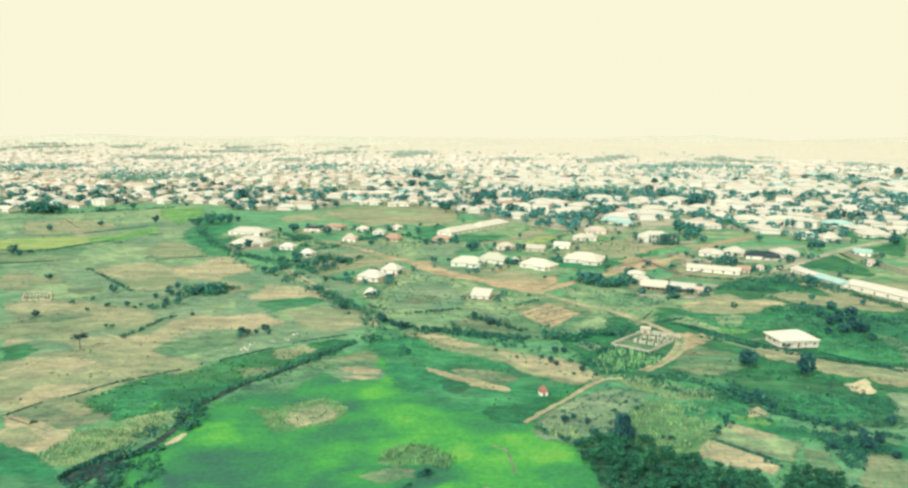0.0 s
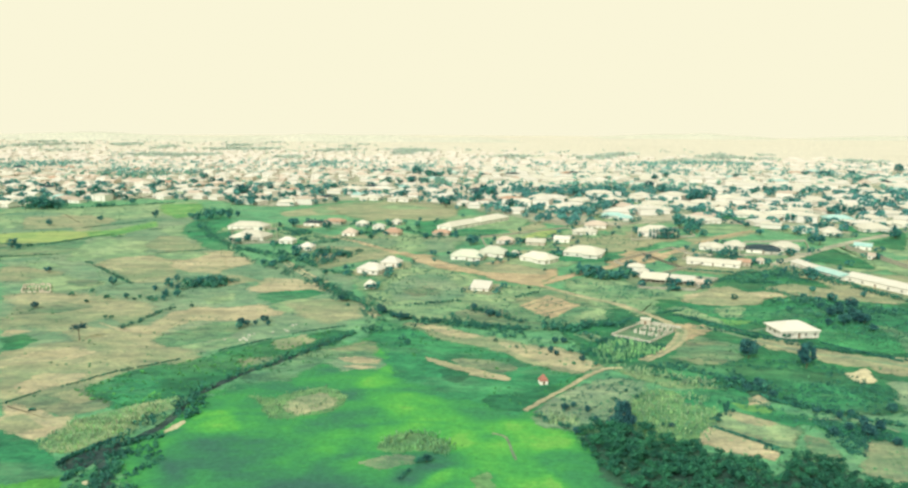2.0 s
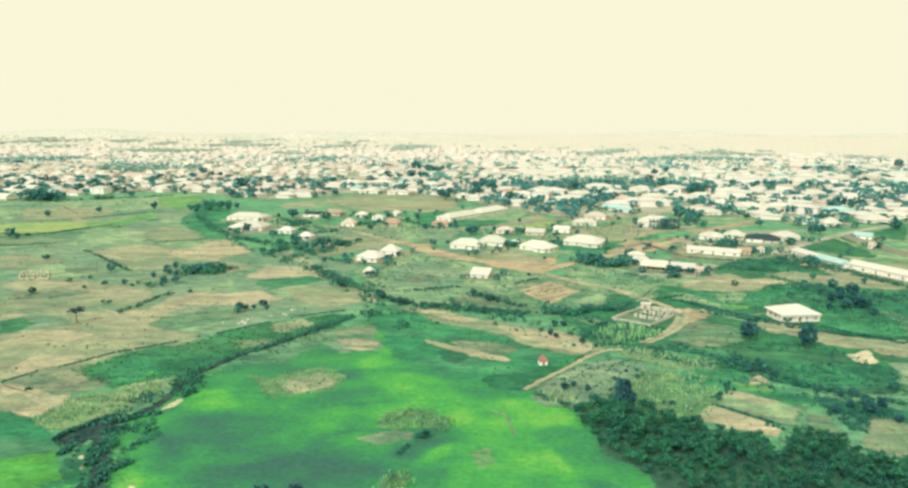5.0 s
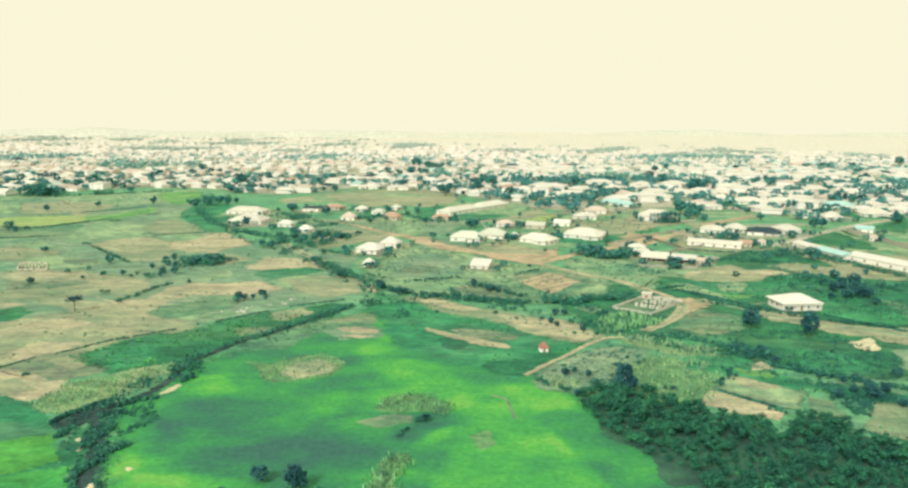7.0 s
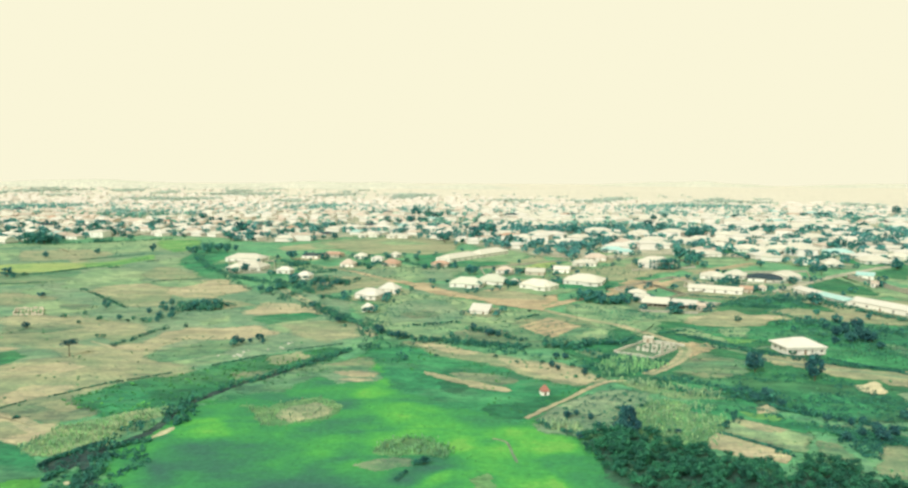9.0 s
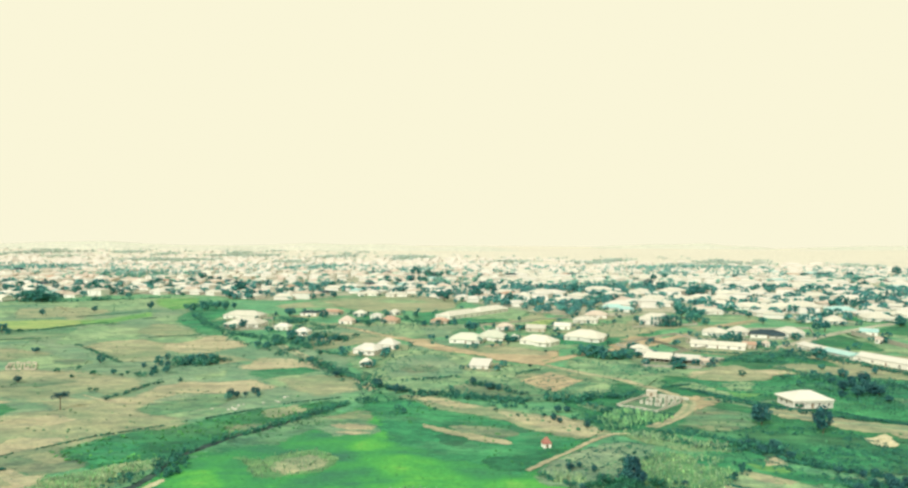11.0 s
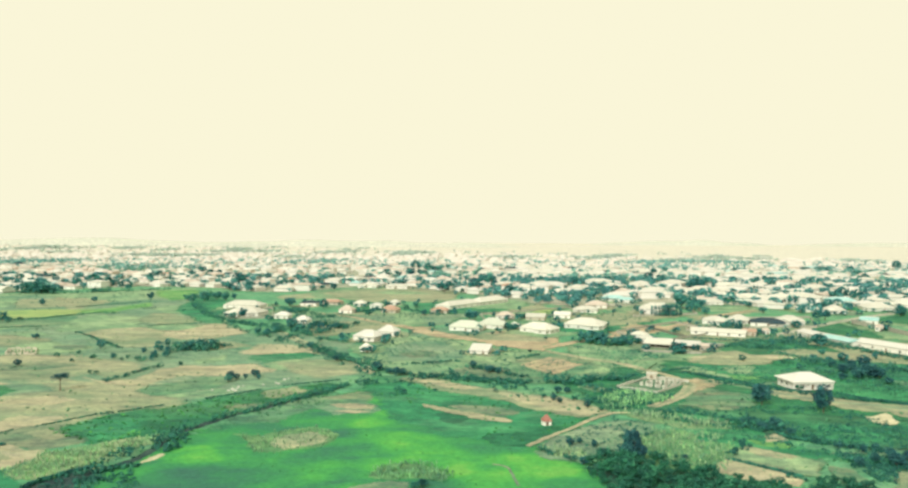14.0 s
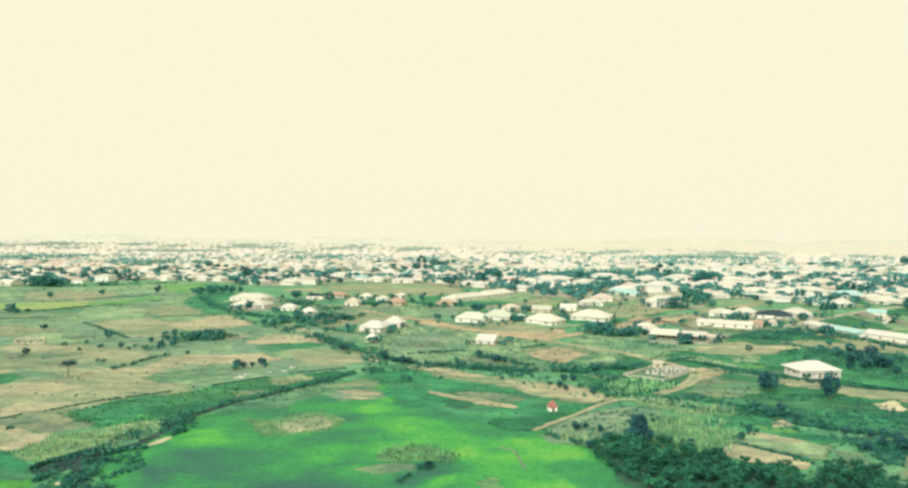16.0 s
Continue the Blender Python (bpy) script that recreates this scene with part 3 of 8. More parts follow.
field("palegrass", [(-194.1, 326.0), (-172.2, 316.4), (-160.2, 325.1), (-148.8, 313.4), (-165.4, 303.5), (-181.1, 308.2)], 3.0)
field("fallow", [(-151.2, 221.9), (-139.5, 228.3), (-127.9, 221.7), (-134.7, 213.8), (-144.6, 211.8)], 3.4)
field("fallow", [(-155.8, 259.9), (-146.1, 262.7), (-139.6, 254.8), (-147.0, 248.4)], 2.4)
field("tan", [(-110.2, 262.9), (-97.8, 272.4), (-86.1, 264.4), (-95.6, 253.5)], 3.0)
field("olivegreen", [(-88.4, 192.9), (-82.2, 198.1), (-71.3, 196.3), (-76.5, 187.9), (-83.5, 185.3)], 2.2)
field("palegrass", [(-80.6, 182.2), (-69.5, 191.1), (-65.3, 188.5), (-74.9, 179.9)], 1.6)
field("tan", [(-286.0, 434.2), (-262.4, 441.1), (-232.2, 393.7), (-255.6, 383.3)], 2.5)
field("tan", [(-273.3, 452.6), (-257.1, 441.5), (-219.0, 389.2), (-221.3, 378.3)], 2.5)
field("palegrass", [(-311.8, 437.1), (-294.8, 445.6), (-271.4, 411.9), (-265.0, 390.5), (-275.4, 384.9)], 2.5)
field("olivegreen", [(-243.3, 338.9), (-203.7, 357.0), (-184.7, 315.9), (-197.7, 308.8), (-217.0, 301.1)], 3.0)
field("straw", [(-262.6, 366.5), (-231.5, 382.0), (-216.6, 377.1), (-204.4, 359.0), (-209.3, 344.4), (-242.1, 337.2)], 1.6)
field("yellow", [(-213.5, 375.9), (-204.9, 388.7), (-197.2, 423.1), (-185.9, 401.3), (-193.9, 367.3), (-204.6, 361.0)], 1.6)
field("palegrass", [(-192.8, 331.8), (-197.3, 357.5), (-171.0, 351.6), (-154.8, 317.9), (-162.5, 306.2), (-173.8, 306.5)], 4.0)
field("tan", [(-164.3, 297.5), (-145.7, 306.4), (-121.9, 278.6), (-119.3, 259.1), (-131.2, 257.7), (-147.0, 276.2)], 2.2)
field("tan", [(-170.4, 364.8), (-159.3, 367.0), (-130.8, 327.6), (-141.7, 320.9), (-162.6, 333.9)], 2.2)
field("lightsoil", [(-131.8, 297.4), (-120.7, 326.7), (-107.2, 292.2), (-104.7, 274.9), (-119.2, 278.0)], 2.0)
field("grass", [(-167.1, 385.3), (-183.1, 468.6), (-158.4, 444.3), (-118.5, 330.2), (-129.5, 329.4)], 3.0)
field("yellow", [(-234.1, 510.5), (-205.0, 518.4), (-182.0, 455.7), (-189.4, 435.0), (-211.8, 464.1)], 3.0)
field("tan", [(-190.8, 273.4), (-177.5, 279.1), (-163.8, 271.9), (-168.8, 262.5)], 2.2)
field("tan", [(-135.8, 470.3), (-119.4, 497.3), (-104.8, 527.0), (-86.5, 547.0), (-18.2, 529.0), (-15.1, 439.1), (-30.7, 432.3), (-44.4, 443.5), (-92.3, 463.0), (-124.1, 450.0)], 2.5)
field("palegrass", [(-103.8, 521.7), (-86.5, 547.0), (-60.2, 539.2), (-63.3, 489.9), (-82.9, 471.3), (-98.0, 477.8)], 3.0)
field("palegrass", [(-118.0, 491.3), (-103.0, 517.8), (-94.8, 475.8), (-108.7, 463.8)], 3.0)
field("tan", [(14.6, 403.5), (36.2, 426.7), (37.8, 414.1), (17.5, 391.4)], 1.5)
field("grass", [(22.1, 395.5), (46.4, 418.9), (49.5, 402.9), (27.9, 374.4)], 1.5)
field("olivegreen", [(-3.0, 406.9), (23.8, 448.8), (29.4, 435.2), (4.0, 391.9)], 1.5)
field("tan", [(53.3, 372.8), (72.2, 395.4), (92.3, 370.3), (83.8, 355.9), (63.5, 345.6), (55.8, 353.9)], 2.0)
field("lightsoil", [(0.5, 294.1), (17.0, 309.6), (23.9, 291.4), (13.0, 280.5)], 2.0)
field("grass", [(60.4, 339.1), (88.3, 358.6), (86.6, 346.6), (69.4, 334.8), (62.9, 331.7)], 1.5)
field("grass", [(36.4, 272.6), (46.9, 278.4), (51.2, 267.0), (45.8, 253.4), (34.4, 255.9)], 2.0)
track("lightsoil", [(-84.2, 302.8), (-76.4, 289.9), (-69.2, 278.0), (-58.4, 263.0)], 1.6)
track("tan", [(-71.8, 375.5), (-58.2, 353.2), (-47.5, 336.2), (-35.3, 325.0)], 3.0)
track("lightsoil", [(-114.5, 203.9), (-105.0, 197.4), (-98.6, 202.2)], 0.7)
track("lightsoil", [(-85.4, 300.6), (-79.6, 290.4), (-64.1, 265.8), (-58.6, 260.9)], 0.8)
field("darkgrass", [(-91.3, 151.3), (-83.1, 164.3), (-73.3, 172.1), (-59.7, 186.1), (-43.0, 201.6), (-36.0, 195.9), (-44.7, 183.2), (-55.6, 163.6), (-64.4, 150.1), (-68.2, 143.9), (-76.2, 139.5), (-80.9, 143.2)], 3.8)
field("grass", [(-86.5, 153.8), (-79.4, 163.2), (-72.0, 155.4), (-72.6, 145.0), (-78.2, 144.8)], 2.9)
field("tan", [(-57.4, 189.0), (-50.8, 195.1), (-46.4, 190.7), (-50.4, 181.3), (-53.9, 182.7)], 2.1)
field("fallow", [(-101.0, 142.2), (-94.8, 152.2), (-89.2, 149.9), (-77.4, 139.5), (-83.5, 135.1), (-94.3, 138.6)], 3.0)
field("fallow", [(-92.2, 140.7), (-88.9, 143.9), (-81.9, 143.4), (-82.6, 140.4), (-87.2, 138.5)], 1.3)
field("lightsoil", [(-102.2, 141.1), (-94.5, 138.9), (-83.2, 134.2), (-81.8, 130.4), (-84.8, 123.7), (-92.8, 127.3)], 2.2)
field("tan", [(-97.0, 133.4), (-94.3, 136.7), (-86.7, 130.4), (-90.3, 126.9), (-92.8, 127.3)], 1.6)
field("maizesoil", [(-84.5, 122.4), (-81.8, 134.2), (-75.2, 137.7), (-68.0, 146.3), (-64.8, 145.5), (-67.0, 134.4), (-69.4, 124.2), (-73.3, 119.3), (-77.3, 118.8)], 3.0)
field("grass", [(-99.9, 127.5), (-92.5, 126.8), (-84.3, 122.9), (-76.3, 117.9), (-79.1, 113.2), (-87.9, 111.0)], 2.8)
field("grass", [(-99.3, 119.6), (-86.8, 120.2), (-74.0, 115.1), (-66.2, 104.5), (-58.3, 89.7), (-48.9, 70.2), (-65.5, 69.4)], 3.0)
field("lime", [(-81.2, 103.7), (-77.9, 107.1), (-70.8, 109.7), (-65.9, 102.4), (-68.9, 96.5), (-74.5, 94.5)], 2.8)
field("lush", [(-72.8, 94.5), (-68.1, 96.6), (-62.3, 98.7), (-57.1, 91.9), (-53.8, 81.7), (-60.4, 75.1)], 3.0)
field("mud", [(-74.4, 115.2), (-73.3, 118.9), (-69.5, 121.8), (-67.0, 118.7), (-68.4, 114.1), (-71.8, 112.9)], 1.4)
field("mud", [(-67.6, 114.1), (-65.0, 115.7), (-61.1, 109.7), (-60.3, 105.0), (-63.2, 106.5)], 1.1)
field("mud", [(-60.8, 98.6), (-58.2, 99.9), (-54.7, 95.5), (-52.2, 89.8), (-55.4, 88.1)], 1.3)
field("mud", [(-73.7, 114.0), (-73.7, 120.4), (-68.4, 125.7), (-67.0, 121.3), (-68.2, 118.5), (-69.4, 115.3), (-71.5, 112.6)], 1.4)
field("darkgrass", [(-68.4, 107.1), (-68.0, 112.8), (-66.5, 117.0), (-63.6, 113.0), (-62.0, 105.7), (-60.7, 99.9), (-62.9, 99.8)], 1.4)
field("mud", [(-59.6, 95.8), (-60.2, 100.3), (-58.4, 102.4), (-54.1, 96.4), (-51.1, 89.6), (-54.8, 89.5)], 1.4)
growth_zone(0.60, [(-42.4, 144.2), (-25.2, 154.2), (-5.1, 148.0), (13.8, 134.6), (21.6, 111.8), (19.1, 97.2), (-13.4, 95.6), (-31.4, 105.2)], 5.0)
growth_zone(0.48, [(-61.0, 146.7), (-50.9, 150.0), (-42.4, 137.7), (-33.5, 132.1), (-31.2, 122.8), (-45.8, 128.6), (-47.8, 132.8), (-53.5, 139.5)], 1.6)
growth_zone(0.84, [(-58.4, 129.4), (-59.1, 139.1), (-53.1, 140.0), (-46.0, 130.7), (-51.8, 129.0)], 0.9)
growth_zone(0.33, [(-59.5, 125.9), (-46.2, 128.3), (-31.4, 123.4), (-23.5, 114.9), (-23.5, 101.9), (-30.1, 98.2), (-41.5, 97.6), (-51.3, 98.1), (-53.2, 108.1)], 1.3)
growth_zone(0.84, [(-52.1, 97.9), (-41.4, 97.4), (-29.9, 97.3), (-30.3, 93.3), (-38.7, 88.5), (-49.1, 88.0)], 1.2)
growth_zone(0.82, [(-56.9, 101.2), (-54.9, 104.5), (-51.7, 99.2), (-54.5, 95.3)], 0.9)
growth_zone(0.37, [(-36.8, 136.4), (-27.1, 144.2), (-21.5, 132.7), (-21.8, 120.8), (-31.2, 114.5)], 1.8)
growth_zone(0.32, [(-31.3, 113.4), (-20.8, 115.0), (-13.8, 108.1), (-14.9, 101.5), (-20.6, 95.4), (-27.4, 98.3)], 2.0)
growth_zone(0.33, [(-15.8, 119.9), (-8.2, 124.0), (-4.0, 119.3), (-5.8, 116.9), (-10.9, 109.7), (-14.2, 111.6)], 1.2)
growth_zone(0.83, [(-33.2, 185.8), (-18.1, 182.7), (-16.4, 162.7), (-23.8, 153.3), (-28.6, 156.0), (-23.5, 168.9)], 1.4)
growth_zone(0.80, [(-24.2, 147.8), (-14.0, 153.9), (-5.0, 145.4), (-2.4, 133.0), (-12.2, 134.0), (-22.1, 141.9)], 1.8)
growth_zone(0.82, [(-4.5, 130.8), (3.0, 135.5), (10.1, 121.2), (15.8, 108.1), (19.4, 98.9), (18.1, 91.3), (-7.8, 90.0), (-5.0, 101.1), (-2.5, 118.2)], 2.2)
growth_zone(0.93, [(-11.3, 108.7), (-7.6, 114.8), (-4.5, 117.9), (-4.2, 113.7), (-7.2, 109.2)], 0.8)
growth_zone(0.91, [(4.2, 140.1), (17.0, 134.8), (18.9, 129.0), (11.6, 121.9), (6.1, 131.3)], 1.4)
growth_zone(0.96, [(2.1, 103.9), (6.9, 105.5), (7.3, 101.9), (2.5, 101.1)], 0.9)
growth_zone(0.95, [(10.7, 116.6), (14.4, 115.7), (16.0, 106.7), (12.9, 110.4)], 0.9)
growth_zone(0.91, [(-3.6, 108.6), (-0.0, 106.8), (-1.6, 99.6), (-5.0, 101.1)], 1.2)
growth_zone(0.30, [(-12.7, 99.0), (-6.9, 98.9), (-6.6, 94.5), (-12.1, 94.2)], 0.8)
growth_zone(0.59, [(-2.0, 114.9), (2.2, 116.8), (3.1, 110.4), (-0.1, 108.3)], 0.8)
growth_zone(0.42, [(10.0, 123.0), (16.1, 126.5), (22.3, 116.1), (25.1, 100.9), (23.0, 91.5), (19.3, 98.3), (15.3, 110.0), (12.2, 116.7)], 0.7)
meadow([(-65.6, 118.9), (-63.5, 129.4), (-62.6, 145.6), (-54.6, 156.3), (-43.7, 179.1), (-30.6, 193.3), (-17.1, 188.5), (-6.8, 171.6), (5.9, 159.6), (9.6, 142.7), (19.8, 132.3), (24.9, 123.5), (27.5, 113.6), (33.8, 105.4), (35.4, 94.3), (31.1, 74.0), (18.1, 50.9), (-38.1, 48.4), (-43.1, 70.5), (-54.4, 97.2)])
field("maizegrass", [(-51.6, 149.5), (-45.3, 147.5), (-42.1, 151.9), (-35.3, 154.5), (-31.6, 151.4), (-28.9, 148.4), (-29.1, 144.3), (-31.3, 140.4), (-35.4, 138.3), (-38.5, 136.4), (-43.2, 136.7), (-45.7, 142.2)], 1.6)
field("tan", [(-41.8, 143.0), (-40.3, 147.8), (-35.8, 150.8), (-30.8, 148.3), (-31.1, 143.6), (-34.6, 140.2), (-37.8, 138.2)], 1.4)
field("olive", [(-43.0, 179.2), (-35.0, 181.6), (-24.1, 175.3), (-24.5, 167.9), (-33.5, 166.1), (-39.7, 171.6)], 3.0)
field("lightsoil", [(-37.6, 175.5), (-32.6, 176.8), (-25.4, 174.3), (-26.1, 171.5), (-33.2, 172.0)], 1.2)
field("lightsoil", [(-34.1, 169.2), (-29.2, 170.4), (-25.7, 169.2), (-29.4, 167.2)], 0.7)
field("olivegreen", [(-60.3, 173.3), (-46.7, 179.0), (-30.2, 190.5), (-28.5, 180.0), (-39.6, 174.5), (-46.6, 156.8), (-54.6, 156.3)], 3.9)
field("fallow", [(-21.4, 118.4), (-15.6, 122.6), (-12.2, 120.7), (-11.7, 118.3), (-16.8, 115.0)], 1.2)
field("maizegrass", [(-18.9, 127.4), (-14.8, 131.3), (-9.3, 130.9), (-4.3, 126.0), (-6.0, 121.7), (-11.4, 124.0), (-14.7, 122.4), (-18.0, 124.5)], 1.2)
field("maizegrass", [(-15.3, 91.4), (-15.5, 96.9), (-14.6, 103.0), (-12.1, 106.5), (-10.3, 104.9), (-10.8, 101.6), (-12.2, 98.1), (-12.1, 91.6)], 1.2)
field("maizegrass", [(-1.4, 113.3), (1.5, 115.8), (3.4, 111.3), (0.5, 108.5)], 0.9)
field("fallow", [(-41.5, 91.4), (-40.7, 93.5), (-38.1, 93.2), (-36.3, 89.7), (-37.9, 86.6)], 1.0)
# shade under and beside the wood, painted as dark ground sheets
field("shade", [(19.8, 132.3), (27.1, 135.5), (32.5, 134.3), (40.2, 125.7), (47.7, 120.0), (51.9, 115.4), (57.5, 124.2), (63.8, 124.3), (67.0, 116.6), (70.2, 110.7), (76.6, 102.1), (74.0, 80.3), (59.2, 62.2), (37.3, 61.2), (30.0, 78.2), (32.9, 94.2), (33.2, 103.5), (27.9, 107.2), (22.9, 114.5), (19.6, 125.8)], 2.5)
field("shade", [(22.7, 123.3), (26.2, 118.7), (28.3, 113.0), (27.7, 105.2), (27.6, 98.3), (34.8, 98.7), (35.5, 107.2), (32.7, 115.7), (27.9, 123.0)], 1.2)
field("grass", [(-33.0, 208.7), (-11.2, 197.3), (15.0, 172.8), (25.4, 164.7), (16.0, 152.6), (6.6, 141.9), (-9.0, 158.8), (-17.9, 166.6)], 6.0)
field("tan", [(-22.8, 209.3), (-10.1, 206.7), (0.4, 196.2), (11.5, 190.6), (26.4, 183.0), (31.3, 173.7), (24.6, 165.9), (14.9, 171.9), (1.9, 185.8), (-11.0, 193.9)], 2.7)
field("lightsoil", [(-21.6, 209.3), (-13.6, 207.2), (0.4, 196.2), (-4.5, 193.7), (-14.9, 202.0)], 1.2)
field("lightsoil", [(5.2, 191.4), (14.5, 187.6), (26.0, 179.5), (30.3, 173.6), (24.9, 168.0), (16.6, 174.7), (8.1, 183.0)], 1.4)
field("lightsoil", [(-14.2, 177.8), (-6.9, 172.5), (7.6, 163.7), (6.1, 160.0), (-3.8, 166.0), (-12.8, 174.0)], 1.3)
field("fallow", [(-7.0, 176.3), (3.4, 175.9), (9.0, 170.2), (6.3, 165.3), (-3.9, 170.9)], 2.0)
field("darkgrass", [(-9.5, 167.9), (-3.8, 167.3), (-1.6, 163.2), (-4.9, 159.0), (-8.5, 161.6)], 1.5)
field("darkgrass", [(0.5, 149.3), (17.8, 158.3), (26.0, 166.8), (16.6, 152.6), (9.7, 143.4), (3.0, 144.3)], 1.8)
field("olive", [(12.0, 141.6), (21.5, 155.8), (31.3, 167.1), (38.4, 161.3), (34.5, 143.4), (26.6, 139.3), (19.9, 133.1), (13.4, 136.8)], 3.0)
field("tan", [(14.4, 142.3), (20.1, 149.3), (27.4, 151.4), (28.4, 143.1), (20.5, 138.0), (16.0, 139.3)], 2.5)
field("maizegrass", [(31.5, 146.5), (37.7, 158.2), (51.0, 154.4), (50.6, 144.2), (43.9, 130.3), (32.6, 129.7), (32.6, 140.2)], 3.0)
field("maizesoil", [(32.1, 171.5), (40.4, 170.6), (56.4, 162.3), (53.5, 157.5), (43.3, 159.6), (36.5, 165.3)], 2.2)
field("darkgrass", [(44.2, 175.8), (58.1, 172.9), (64.3, 164.7), (54.7, 162.2), (45.4, 167.9)], 2.7)
field("grass", [(52.9, 156.4), (62.2, 160.7), (63.8, 144.9), (78.9, 139.6), (83.6, 134.2), (81.3, 130.1), (71.6, 136.3), (57.7, 144.6), (50.4, 144.2)], 2.5)
field("lightsoil", [(42.1, 130.2), (44.9, 136.1), (48.6, 135.1), (56.1, 127.0), (53.2, 123.2), (46.9, 126.6)], 1.8)
field("olivegreen", [(48.6, 135.1), (54.0, 145.1), (61.1, 141.1), (64.6, 137.1), (58.3, 128.2)], 2.2)
field("olivegreen", [(53.5, 144.4), (56.3, 145.8), (61.7, 141.1), (59.9, 138.0), (55.8, 139.6)], 1.3)
field("olivegreen", [(63.5, 134.5), (67.4, 132.0), (65.3, 123.1), (61.1, 125.3)], 1.3)
field("tan", [(68.2, 119.4), (75.1, 130.6), (78.7, 131.8), (80.5, 128.8), (84.5, 123.0), (74.7, 107.2), (72.3, 114.3)], 2.0)
field("maizegrass", [(53.3, 147.6), (58.9, 151.3), (61.4, 144.8), (56.9, 142.4)], 1.4)
field("tan", [(58.5, 152.0), (62.1, 155.0), (63.1, 150.8), (60.4, 148.7)], 0.9)
field("darkgrass", [(18.0, 208.0), (30.0, 232.0), (58.0, 262.0), (100.0, 285.0), (138.0, 296.0), (160.0, 236.0), (112.0, 150.0), (66.0, 150.0), (36.0, 172.0)], 5.0)
field("darkgrass", [(38.6, 200.2), (45.4, 193.7), (52.4, 189.7), (42.0, 178.0), (31.1, 174.6), (28.0, 183.1)], 3.0)
field("olivegreen", [(48.2, 179.3), (54.8, 187.2), (62.5, 200.4), (73.0, 190.9), (63.7, 176.9), (53.3, 176.3)], 3.7)
field("darkgrass", [(55.8, 175.0), (72.6, 185.6), (87.8, 179.1), (91.7, 164.2), (96.5, 156.9), (88.7, 143.1), (79.7, 145.8), (65.4, 155.2), (62.9, 162.7)], 6.0)
field("grass", [(75.2, 163.3), (84.8, 163.8), (85.7, 152.7), (80.1, 146.4), (71.4, 148.6)], 3.1)
field("olive", [(97.9, 164.5), (101.0, 164.7), (103.7, 153.7), (97.4, 143.6), (90.5, 147.9)], 2.6)
field("palegrass", [(-44.6, 284.1), (-32.6, 304.1), (-11.7, 286.2), (6.7, 262.0), (21.7, 260.9), (44.9, 235.4), (29.8, 209.0), (-12.2, 213.3), (-33.3, 222.8)], 7.5)
field("olive", [(-34.7, 265.6), (-21.1, 285.6), (-6.4, 264.2), (-7.4, 240.5), (-12.9, 226.3), (-24.6, 229.5), (-32.6, 246.1)], 4.5)
field("palegrass", [(-3.5, 247.9), (8.9, 264.2), (17.5, 255.8), (6.6, 239.7), (0.2, 239.3)], 2.2)
field("fallow", [(-9.3, 222.0), (0.2, 234.3), (9.6, 223.1), (0.3, 208.6)], 3.0)
field("olivegreen", [(9.5, 236.2), (22.2, 252.4), (36.6, 245.0), (39.2, 230.2), (24.4, 211.7), (14.8, 217.6)], 2.5)
field("laterite", [(12.8, 231.8), (18.4, 239.2), (23.6, 246.8), (28.2, 240.6), (33.4, 233.1), (27.6, 224.6), (21.6, 215.2), (17.0, 223.8)], 0.9)
field("olivegreen", [(2.1, 210.7), (11.5, 225.5), (23.6, 215.4), (19.1, 205.2), (7.1, 203.3)], 3.8)
field("laterite", [(-34.4, 321.3), (-25.5, 326.5), (-7.5, 305.8), (14.1, 312.8), (32.5, 292.8), (24.0, 263.1), (9.1, 270.5), (-7.0, 285.3), (-22.0, 296.8)], 3.0)
field("tan", [(0.1, 299.6), (12.7, 309.9), (29.5, 298.9), (23.1, 280.3), (7.2, 287.5)], 3.0)
field("palegrass", [(31.6, 263.6), (41.3, 279.1), (60.6, 263.4), (62.5, 244.8), (51.3, 220.5), (42.9, 235.2), (34.3, 243.1)], 4.5)
field("palegrass", [(54.1, 263.0), (80.1, 264.6), (100.6, 287.6), (136.5, 295.9), (141.4, 268.4), (120.4, 269.1), (87.6, 261.1), (69.4, 241.0), (58.5, 244.6)], 4.5)
field("lightsoil", [(68.3, 242.6), (88.5, 264.1), (102.6, 256.3), (122.6, 274.5), (137.0, 268.2), (156.2, 261.5), (167.4, 255.7), (158.0, 240.6), (146.2, 244.0), (128.6, 242.9), (116.9, 251.7), (99.0, 247.1), (85.1, 235.4), (72.5, 237.8)], 3.0)
field("palegrass", [(60.5, 232.3), (82.6, 233.6), (92.2, 226.6), (74.4, 214.3), (64.1, 221.3)], 4.2)
field("grass", [(101.1, 247.2), (119.4, 248.3), (142.3, 237.2), (153.9, 234.0), (136.3, 205.8), (107.9, 195.5), (101.9, 210.0), (91.7, 222.9)], 6.0)
field("olivegreen", [(101.9, 210.0), (107.9, 195.5), (114.3, 187.9), (122.3, 183.4), (128.9, 194.0), (124.6, 214.6)], 5.2)
field("tan", [(76.6, 196.6), (82.5, 199.2), (88.5, 194.5), (85.0, 186.3), (78.3, 188.5)], 2.3)
field("tan", [(85.9, 181.4), (92.5, 189.3), (99.3, 184.6), (109.9, 180.4), (116.3, 173.9), (110.9, 165.2), (99.2, 170.8), (98.5, 177.4)], 3.0)
